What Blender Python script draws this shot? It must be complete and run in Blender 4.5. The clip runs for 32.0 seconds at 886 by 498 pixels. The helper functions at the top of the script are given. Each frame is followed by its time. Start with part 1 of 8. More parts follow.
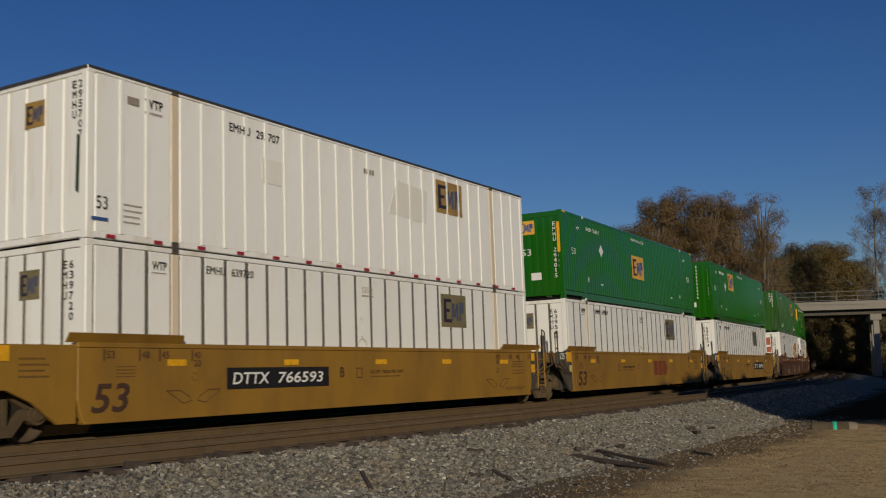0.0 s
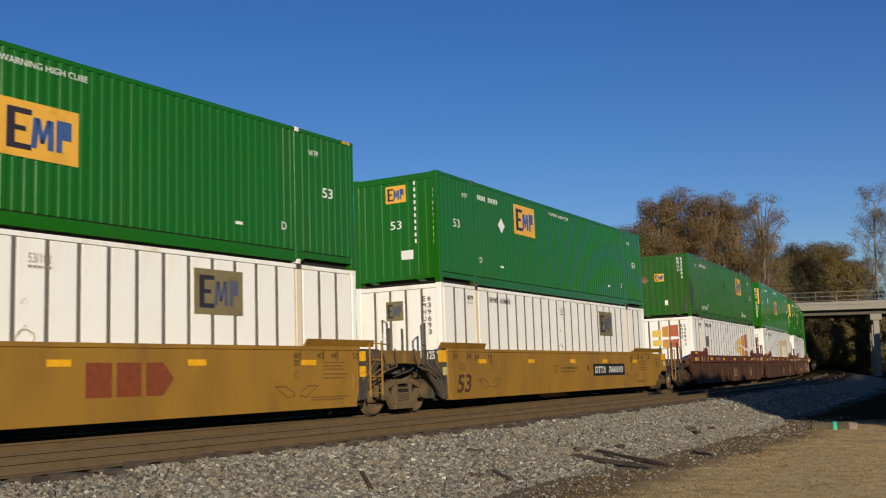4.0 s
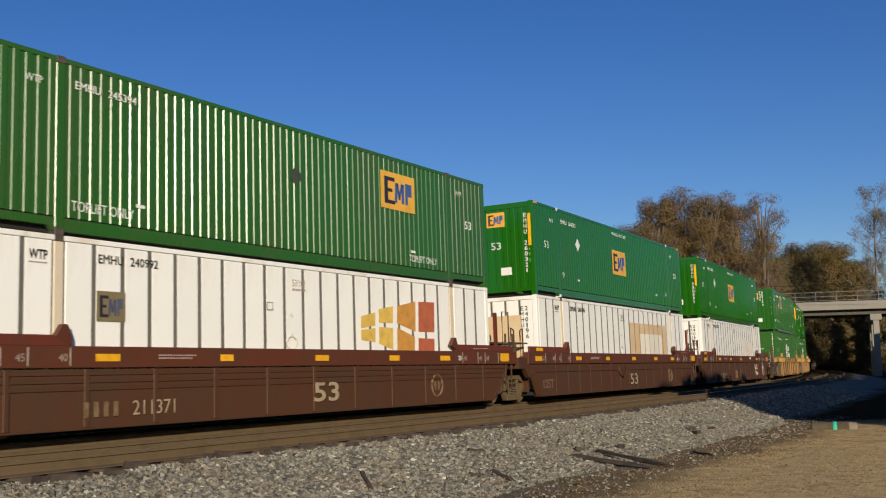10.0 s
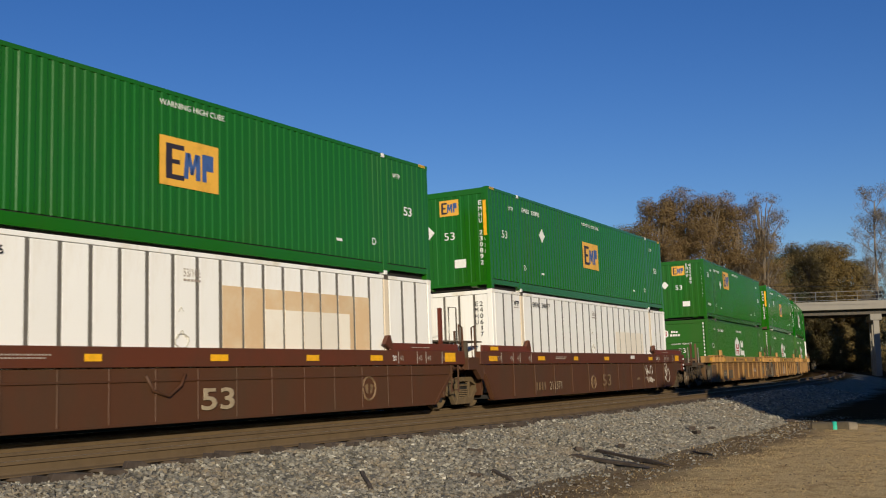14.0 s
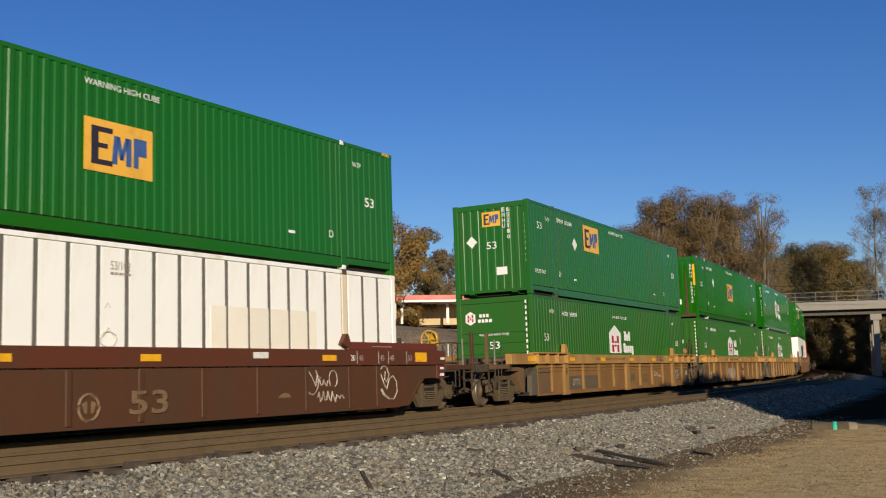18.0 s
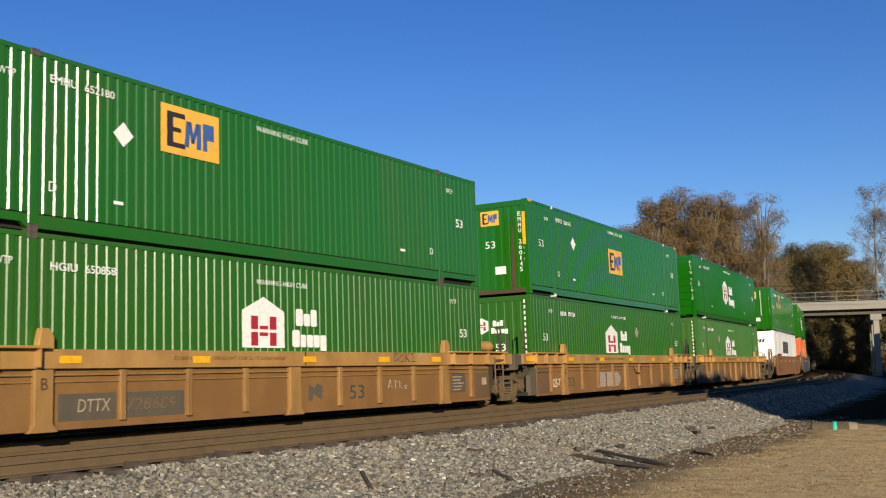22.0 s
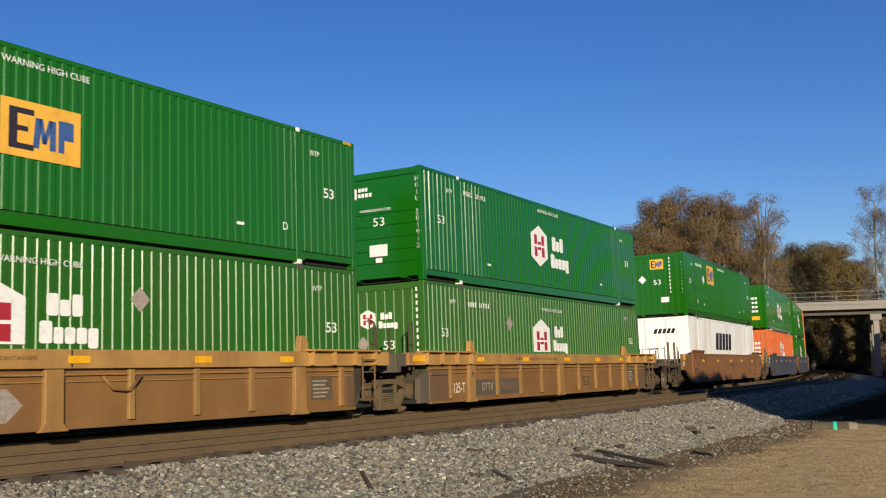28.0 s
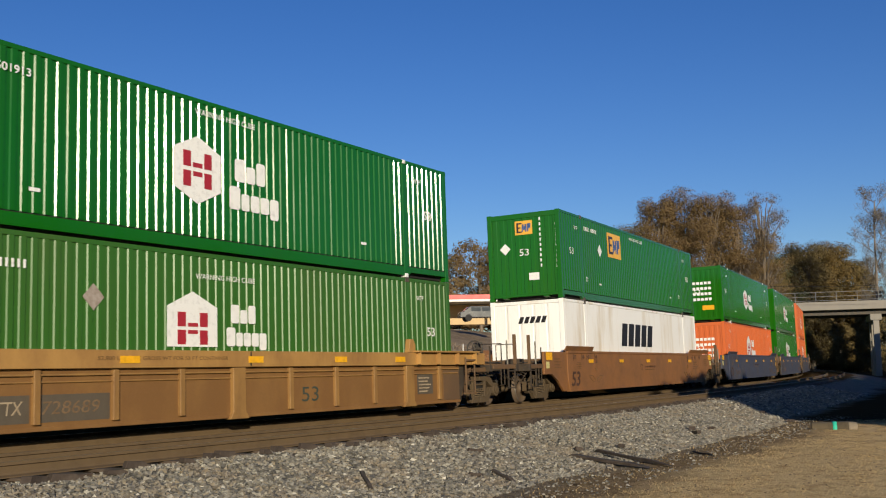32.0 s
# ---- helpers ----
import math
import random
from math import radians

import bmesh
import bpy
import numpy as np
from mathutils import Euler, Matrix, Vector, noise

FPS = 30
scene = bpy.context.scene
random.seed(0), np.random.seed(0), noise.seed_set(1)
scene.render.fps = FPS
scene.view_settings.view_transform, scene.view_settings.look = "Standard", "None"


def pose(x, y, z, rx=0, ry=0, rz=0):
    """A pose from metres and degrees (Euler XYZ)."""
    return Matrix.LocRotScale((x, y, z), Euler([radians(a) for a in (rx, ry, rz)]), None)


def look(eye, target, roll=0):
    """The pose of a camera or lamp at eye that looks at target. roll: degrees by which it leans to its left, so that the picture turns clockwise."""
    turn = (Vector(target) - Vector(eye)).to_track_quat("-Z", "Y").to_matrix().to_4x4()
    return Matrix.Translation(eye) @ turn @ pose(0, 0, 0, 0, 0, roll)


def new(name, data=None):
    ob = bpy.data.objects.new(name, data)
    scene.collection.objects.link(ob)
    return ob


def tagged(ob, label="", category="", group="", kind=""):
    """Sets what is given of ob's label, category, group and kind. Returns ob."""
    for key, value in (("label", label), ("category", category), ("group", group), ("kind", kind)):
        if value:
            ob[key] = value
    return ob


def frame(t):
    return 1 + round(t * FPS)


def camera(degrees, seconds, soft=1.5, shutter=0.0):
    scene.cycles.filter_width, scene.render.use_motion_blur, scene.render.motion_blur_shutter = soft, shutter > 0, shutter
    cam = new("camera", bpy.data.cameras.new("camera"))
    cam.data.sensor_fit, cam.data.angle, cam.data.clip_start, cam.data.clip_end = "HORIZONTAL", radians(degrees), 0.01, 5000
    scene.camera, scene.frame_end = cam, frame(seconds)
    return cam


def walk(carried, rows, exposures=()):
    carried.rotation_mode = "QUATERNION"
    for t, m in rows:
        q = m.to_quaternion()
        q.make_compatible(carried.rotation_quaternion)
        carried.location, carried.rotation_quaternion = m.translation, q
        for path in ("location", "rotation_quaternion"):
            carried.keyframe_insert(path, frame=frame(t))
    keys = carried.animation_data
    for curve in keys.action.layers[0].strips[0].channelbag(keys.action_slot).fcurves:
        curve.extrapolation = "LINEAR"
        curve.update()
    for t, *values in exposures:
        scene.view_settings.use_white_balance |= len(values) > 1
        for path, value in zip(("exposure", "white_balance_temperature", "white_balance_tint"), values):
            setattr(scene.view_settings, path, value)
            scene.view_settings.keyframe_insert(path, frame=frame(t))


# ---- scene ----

# ---------------------------------------------------------------- plan
# Metres. The railway runs on one circle; s is the way along it, off the way
# across it (negative towards the camera), z the height over the rail heads.
R_TRACK = 486.2
C_TRACK = (-70.0, 486.2)
CANT = 0.02144
EYE = (0.0, -10.01, 1.04)
AIM = (49.243, 6.680)          # compass turn from +y towards +x, and tilt up


def on_track(s, off=0.0, z=0.0, cant=True):
    """A place given along, across and above the railway."""
    a = (s + 70.0) / R_TRACK
    c = CANT if cant else 0.0
    o = off * math.cos(c) + z * math.sin(c)
    zz = z * math.cos(c) - off * math.sin(c)
    return Vector((C_TRACK[0] + math.sin(a) * (R_TRACK - o), C_TRACK[1] - math.cos(a) * (R_TRACK - o), zz))


def track_pose(s):
    """Axes at s: x along the rails, y across, z up, leaning with the cant."""
    a = (s + 70.0) / R_TRACK
    return Matrix.Translation(on_track(s)) @ Matrix.Rotation(a, 4, "Z") @ Matrix.Rotation(-CANT, 4, "X")


def s_off(x, y):
    dx, dy = x - C_TRACK[0], y - C_TRACK[1]
    return -70.0 + R_TRACK * math.atan2(dx, -dy), R_TRACK - math.hypot(dx, dy)


def sight(az, d):
    """The plan place at compass turn az (degrees) and distance d from the camera's tripod."""
    return EYE[0] + d * math.sin(radians(az)), EYE[1] + d * math.cos(radians(az))


# how far the train has rolled at each whole second
ROLLED = [0.0, 7.19, 14.23, 21.11, 27.82, 34.35, 40.72, 46.94, 53.01, 58.96, 64.79, 70.51, 76.14, 81.68, 87.15, 92.53, 97.84,
          103.07, 108.2, 113.25, 118.18, 123.0, 127.69, 132.24, 136.65, 140.91, 145.02, 148.99, 152.83, 156.58, 160.27, 163.96, 167.68]


def rolled(t):
    i = min(int(t), 31)
    f = t - i
    p0, p1 = ROLLED[i], ROLLED[i + 1]
    m0 = (ROLLED[i + 1] - ROLLED[i - 1]) / 2 if i > 0 else 7.25
    m1 = (ROLLED[i + 2] - ROLLED[i]) / 2 if i < 31 else 3.7
    return (2 * f**3 - 3 * f**2 + 1) * p0 + (f**3 - 2 * f**2 + f) * m0 + (3 * f**2 - 2 * f**3) * p1 + (f**3 - f**2) * m1


# ---------------------------------------------------------------- camera
cam = camera(46.745, 32.0, soft=1.1, shutter=0.2)
_az, _el = radians(AIM[0]), radians(AIM[1])
_to = Vector(EYE) + Vector((math.sin(_az) * math.cos(_el), math.cos(_az) * math.cos(_el), math.sin(_el))) * 20
walk(cam, [(0.0, look(EYE, _to, -0.935)), (32.0, look(EYE, _to, -0.935))],
     [(0.0, -0.74), (1.0, -0.54), (2.0, -0.28), (3.0, -0.06), (6.0, 0.07), (9.0, 0.08), (13.0, 0.04), (17.0, 0.11), (19.0, 0.30), (20.0, 0.40), (22.0, 0.48), (25.0, 0.45), (28.0, 0.36), (30.0, 0.25), (32.0, 0.18)])

# ---------------------------------------------------------------- light
SUN_EL = radians(13.5)
SUN_WAY = Vector((0.636, 0.772, 0))        # the way the light travels over the ground
world = bpy.data.worlds.new("sky")
scene.world = world
world.use_nodes = True
_nt = world.node_tree
_sky = _nt.nodes.new("ShaderNodeTexSky")
_sky.sky_type = "NISHITA"
_sky.sun_disc = False
_sky.sun_elevation = SUN_EL
_sky.sun_rotation = math.atan2(-SUN_WAY.x, -SUN_WAY.y)
_sky.altitude = 200
_sky.air_density = 1.0
_sky.dust_density = 0.1
_sky.ozone_density = 2.5
_bg = _nt.nodes["Background"]
_deep = _nt.nodes.new("ShaderNodeHueSaturation")
_deep.inputs["Saturation"].default_value = 1.28
_deep.inputs["Hue"].default_value = 0.511
_nt.links.new(_sky.outputs[0], _deep.inputs["Color"])
_blue = _nt.nodes.new("ShaderNodeMix")
_blue.data_type, _blue.blend_type = "RGBA", "MULTIPLY"
_blue.inputs["Factor"].default_value = 1.0
_blue.inputs["B"].default_value = (0.86, 0.955, 1.215, 1)
_nt.links.new(_deep.outputs[0], _blue.inputs["A"])
_nt.links.new(_blue.outputs["Result"], _bg.inputs[0])
_bg.inputs[1].default_value = 0.073
sun_data = bpy.data.lights.new("sun", "SUN")
sun_data.energy = 4.4
sun_data.angle = radians(0.55)
sun_data.color = (1.0, 0.87, 0.64)
sun = new("sun", sun_data)
_dir = (SUN_WAY.normalized() * math.cos(SUN_EL) + Vector((0, 0, -math.sin(SUN_EL))))
sun.matrix_world = Matrix.Translation((-20, -30, 40)) @ _dir.to_track_quat("-Z", "Y").to_matrix().to_4x4()


# ---------------------------------------------------------------- materials
def material(name, base, rough=0.6, metal=0.0, second=None, amount=0.5, scale=2.0, grain=40.0, grain_amount=0.12,
             bump=0.1, streak=0.0, spread=0.06, coat=0.0):
    """A worn surface: base colour, large patches of a second colour, fine grain, relief, vertical streaks, and a small
    change of tone from object to object."""
    m = bpy.data.materials.new(name)
    m.use_nodes = True
    nt = m.node_tree
    N, L = nt.nodes, nt.links
    bsdf = N["Principled BSDF"]
    co = N.new("ShaderNodeTexCoord")
    mp = N.new("ShaderNodeMapping")
    L.new(co.outputs["Object"], mp.inputs[0])
    if streak:
        mp.inputs["Scale"].default_value = (1, 1, 1 - streak)
    n1 = N.new("ShaderNodeTexNoise")
    n1.inputs["Scale"].default_value, n1.inputs["Detail"].default_value, n1.inputs["Roughness"].default_value = scale, 6, 0.65
    L.new(mp.outputs[0], n1.inputs["Vector"])
    n2 = N.new("ShaderNodeTexNoise")
    n2.inputs["Scale"].default_value, n2.inputs["Detail"].default_value = grain, 4
    L.new(co.outputs["Object"], n2.inputs["Vector"])
    ramp = N.new("ShaderNodeMapRange")
    ramp.inputs["From Min"].default_value, ramp.inputs["From Max"].default_value = 0.62 - 0.35 * amount, 0.78 - 0.1 * amount
    L.new(n1.outputs["Fac"], ramp.inputs["Value"])
    mix = N.new("ShaderNodeMix")
    mix.data_type = "RGBA"
    mix.inputs["A"].default_value = (*base, 1)
    sec = second if second else tuple(c * 0.7 for c in base)
    mix.inputs["B"].default_value = (*sec, 1)
    L.new(ramp.outputs["Result"], mix.inputs["Factor"])
    info = N.new("ShaderNodeObjectInfo")
    v = N.new("ShaderNodeMath")
    v.operation = "MULTIPLY_ADD"
    v.inputs[1].default_value, v.inputs[2].default_value = 2 * spread, 1 - spread - grain_amount / 2
    L.new(info.outputs["Random"], v.inputs[0])
    g = N.new("ShaderNodeMath")
    g.operation = "MULTIPLY_ADD"
    g.inputs[1].default_value = grain_amount
    L.new(n2.outputs["Fac"], g.inputs[0])
    L.new(v.outputs[0], g.inputs[2])
    hsv = N.new("ShaderNodeHueSaturation")
    L.new(mix.outputs["Result"], hsv.inputs["Color"])
    L.new(g.outputs[0], hsv.inputs["Value"])
    L.new(hsv.outputs[0], bsdf.inputs["Base Color"])
    rr = N.new("ShaderNodeMath")
    rr.operation = "MULTIPLY_ADD"
    rr.inputs[1].default_value, rr.inputs[2].default_value = 0.25, max(rough - 0.12, 0.03)
    L.new(n1.outputs["Fac"], rr.inputs[0])
    L.new(rr.outputs[0], bsdf.inputs["Roughness"])
    bsdf.inputs["Metallic"].default_value = metal
    if coat:
        bsdf.inputs["Coat Weight"].default_value = coat
        bsdf.inputs["Coat Roughness"].default_value = 0.15
    if bump:
        b = N.new("ShaderNodeBump")
        b.inputs["Strength"].default_value, b.inputs["Distance"].default_value = bump, 0.02
        L.new(n2.outputs["Fac"], b.inputs["Height"])
        L.new(b.outputs[0], bsdf.inputs["Normal"])
    return m


M = {}
M["green"] = material("green_paint", (0.0110, 0.1190, 0.0040), 0.140, second=(0.0180, 0.1110, 0.0065), amount=0.5, scale=0.6, grain=60, grain_amount=0.08, bump=0.03, streak=0.7, spread=0.03)
M["green_dull"] = material("faded_green_paint", (0.034, 0.127, 0.0165), 0.40, second=(0.050, 0.116, 0.020), amount=0.5, scale=0.8, grain=60, grain_amount=0.10, bump=0.03, streak=0.8, spread=0.03)
M["white"] = material("white_paint", (0.89, 0.885, 0.865), 0.40, second=(0.66, 0.58, 0.46), amount=0.34, scale=1.3, grain=50, grain_amount=0.06, bump=0.03, streak=0.85, spread=0.02)
M["white_post"] = material("grey_post_paint", (0.15, 0.14, 0.125), 0.55, second=(0.10, 0.085, 0.07), scale=2, streak=0.8, bump=0.04)
M["cream"] = material("dusty_cream_paint", (0.70, 0.60, 0.47), 0.5, second=(0.55, 0.44, 0.32), amount=0.4, scale=2, streak=0.8, bump=0.04)
M["pink_patch"] = material("pinkish_cover_paint", (0.84, 0.785, 0.69), 0.42, second=(0.80, 0.72, 0.61), amount=0.4, scale=1.4, bump=0.02)
M["tan_patch"] = material("tan_cover_paint", (0.66, 0.47, 0.28), 0.5, second=(0.72, 0.60, 0.42), amount=0.5, scale=1.2, bump=0.03)
M["orange"] = material("orange_paint", (0.60, 0.13, 0.03), 0.45, second=(0.48, 0.12, 0.04), amount=0.4, scale=1.0, bump=0.03, streak=0.7)
M["yellow_car"] = material("yellow_car_paint", (0.310, 0.166, 0.024), 0.5, second=(0.205, 0.108, 0.023), amount=0.55, scale=0.9, grain=30, grain_amount=0.10, bump=0.06, streak=0.6, spread=0.03)
M["maroon"] = material("maroon_car_paint", (0.0790, 0.0300, 0.0120), 0.62, second=(0.0620, 0.0325, 0.0150), amount=0.5, scale=1.0, grain=30, grain_amount=0.16, bump=0.08, streak=0.6)
M["maroon_sill"] = material("maroon_sill_paint", (0.1080, 0.0310, 0.0135), 0.52, second=(0.0830, 0.0320, 0.0150), amount=0.6, scale=1.2, grain=30, bump=0.06)
M["buff"] = material("buff_sill_paint", (0.42, 0.235, 0.070), 0.58, second=(0.25, 0.128, 0.042), amount=0.55, scale=1.1, grain=30, bump=0.08, streak=0.5)
M["buff_post"] = material("soiled_buff_post_paint", (0.30, 0.165, 0.050), 0.62, second=(0.185, 0.095, 0.032), amount=0.6, scale=1.6, grain=30, bump=0.08, streak=0.6)
M["buff_dirty"] = material("sooty_buff_panel", (0.185, 0.090, 0.027), 0.72, second=(0.24, 0.124, 0.036), amount=0.5, scale=1.0, grain=25, grain_amount=0.2, bump=0.1, streak=0.5)
M["brown_car"] = material("brown_car_paint", (0.24, 0.105, 0.035), 0.6, second=(0.16, 0.08, 0.035), amount=0.5, scale=1.0, grain=25, bump=0.08)
M["blue_grey"] = material("blue_grey_car_paint", (0.045, 0.052, 0.085), 0.6, second=(0.07, 0.065, 0.07), amount=0.5, scale=0.8, grain=25, bump=0.08)
M["truck"] = material("sooty_cast_steel", (0.080, 0.055, 0.029), 0.82, second=(0.104, 0.068, 0.033), amount=0.5, scale=5, grain=60, grain_amount=0.2, bump=0.15)
M["soot_end"] = material("oily_black_brown_steel", (0.042, 0.031, 0.021), 0.78, second=(0.075, 0.052, 0.031), amount=0.5, scale=4, grain=40, grain_amount=0.25, bump=0.12)
M["truck_dusty"] = material("dust_coated_cast_steel", (0.128, 0.086, 0.042), 0.85, second=(0.092, 0.064, 0.035), amount=0.5, scale=5, grain=60, grain_amount=0.2, bump=0.15)
M["galv_worn"] = material("worn_galvanised_rod", (0.22, 0.20, 0.17), 0.55, 0.2, scale=6, bump=0.03)
M["brake_yellow"] = material("yellow_brake_paint", (0.52, 0.31, 0.03), 0.5, second=(0.36, 0.21, 0.03), amount=0.4, scale=6, bump=0.03)
M["yellow_dirty"] = material("oil_stained_yellow_paint", (0.20, 0.115, 0.030), 0.65, second=(0.085, 0.052, 0.02), amount=0.6, scale=3, grain=30, grain_amount=0.2, bump=0.08)
M["reflector_pale"] = material("faded_yellow_reflector", (0.62, 0.55, 0.24), 0.4, scale=8, bump=0.0)
M["dark"] = material("black_parts_and_shade", (0.02, 0.018, 0.016), 0.7, scale=5, bump=0.1)
M["grey_end"] = material("sooty_grey_paint", (0.055, 0.049, 0.043), 0.65, second=(0.12, 0.09, 0.06), amount=0.5, scale=3, bump=0.1)
M["tread"] = material("polished_wheel_steel", (0.26, 0.24, 0.22), 0.40, 0.8, scale=6, bump=0.02)
M["wheel"] = material("rusty_wheel_steel", (0.098, 0.066, 0.041), 0.75, 0.0, second=(0.066, 0.047, 0.031), scale=6, bump=0.1)
M["rail"] = material("rusty_rail_steel", (0.130, 0.086, 0.043), 0.75, 0.0, second=(0.096, 0.063, 0.031), amount=0.5, scale=3, grain=50, grain_amount=0.2, bump=0.1)
M["railhead"] = material("worn_rail_head", (0.30, 0.24, 0.17), 0.42, 0.6, second=(0.17, 0.11, 0.06), amount=0.5, scale=3, bump=0.04)
M["tie"] = material("weathered_tie", (0.075, 0.052, 0.036), 0.9, second=(0.12, 0.09, 0.065), scale=6, bump=0.3, spread=0.2)
M["reflector"] = material("yellow_reflector", (0.85, 0.43, 0.02), 0.3, scale=8, grain_amount=0.05, bump=0.0)
M["reflector_white"] = material("white_reflector", (0.72, 0.70, 0.68), 0.35, scale=8, bump=0.0)
M["ink_white"] = material("white_lettering", (0.80, 0.80, 0.78), 0.5, scale=8, amount=0.3, bump=0.0, spread=0.02)
M["ink_grey"] = material("weathered_lettering", (0.36, 0.31, 0.27), 0.6, second=(0.22, 0.17, 0.13), scale=9, amount=0.6, bump=0.0)
M["ink_black"] = material("black_lettering", (0.018, 0.017, 0.018), 0.5, scale=8, bump=0.0)
M["ink_brown"] = material("dark_stencil", (0.07, 0.035, 0.02), 0.6, scale=8, bump=0.0)
M["ink_red"] = material("red_lettering", (0.36, 0.022, 0.035), 0.5, scale=8, amount=0.3, bump=0.0)
M["ink_rust"] = material("rust_red_lettering", (0.22, 0.055, 0.02), 0.55, scale=8, bump=0.0)
M["logo_ochre"] = material("ochre_square", (0.78, 0.42, 0.055), 0.45, scale=2, amount=0.3, bump=0.0, spread=0.02)
M["logo_navy"] = material("navy_lettering", (0.03, 0.025, 0.04), 0.5, scale=8, bump=0.0)
M["logo_blue"] = material("blue_lettering", (0.05, 0.11, 0.31), 0.5, scale=8, bump=0.0)
M["logo_slate"] = material("faded_slate_lettering", (0.085, 0.095, 0.15), 0.6, scale=8, bump=0.0)
M["logo_gold"] = material("gold_tile_paint", (0.72, 0.48, 0.10), 0.5, scale=4, bump=0.0)
M["logo_amber"] = material("amber_tile_paint", (0.60, 0.29, 0.06), 0.5, scale=4, bump=0.0)
M["logo_rust"] = material("rust_tile_paint", (0.48, 0.13, 0.06), 0.5, scale=4, bump=0.0)
M["green_new"] = material("new_green_paint", (0.0060, 0.1130, 0.0035), 0.135, second=(0.0100, 0.1050, 0.0045), amount=0.4, scale=0.6, grain=60, grain_amount=0.06, bump=0.02, streak=0.7, spread=0.02)
M["green_old"] = material("worn_green_paint", (0.0240, 0.1080, 0.0120), 0.26, second=(0.0447, 0.0963, 0.0206), amount=0.5, scale=0.8, grain=60, grain_amount=0.10, bump=0.03, streak=0.8, spread=0.02)
M["maroon_flange"] = material("red_flange_paint", (0.135, 0.030, 0.016), 0.5, second=(0.100, 0.033, 0.018), amount=0.45, scale=1.4, grain=30, bump=0.06)
M["soot_grey"] = material("sooty_nose_paint", (0.105, 0.085, 0.060), 0.68, second=(0.075, 0.060, 0.043), amount=0.6, scale=1.6, grain=25, grain_amount=0.2, bump=0.08, streak=0.5)
M["logo_worn"] = material("worn_ochre_square", (0.36, 0.22, 0.055), 0.55, second=(0.24, 0.15, 0.05), amount=0.5, scale=3, bump=0.0)
M["logo_dull"] = material("dirty_olive_square", (0.20, 0.165, 0.085), 0.6, second=(0.14, 0.115, 0.06), amount=0.5, scale=3, bump=0.0)
M["rail_black"] = material("tarred_roof_edge", (0.035, 0.036, 0.042), 0.6, second=(0.07, 0.065, 0.06), amount=0.5, scale=3, bump=0.05)
M["soot_brown"] = material("soot_brown_panel", (0.118, 0.070, 0.036), 0.72, second=(0.16, 0.088, 0.036), amount=0.5, scale=1.4, grain=25, grain_amount=0.2, bump=0.1, streak=0.5)
M["rust"] = material("flaking_rust", (0.085, 0.045, 0.025), 0.85, second=(0.05, 0.035, 0.022), amount=0.5, scale=5, grain=40, grain_amount=0.25, bump=0.2)
M["green_mat"] = material("matt_green_paint", (0.015, 0.116, 0.008), 0.22, second=(0.030, 0.108, 0.015), amount=0.5, scale=0.7, grain=60, grain_amount=0.09, bump=0.03, streak=0.75, spread=0.02)
M["green_plain"] = material("plain_green_paint", (0.024, 0.118, 0.012), 0.34, second=(0.036, 0.108, 0.016), amount=0.5, scale=0.8, grain=60, grain_amount=0.10, bump=0.03, streak=0.8, spread=0.02)
M["faint"] = material("faded_brown_stencil", (0.125, 0.066, 0.024), 0.6, scale=8, bump=0.0)
M["grime"] = material("grey_overpaint", (0.050, 0.064, 0.046), 0.6, scale=4, bump=0.02)


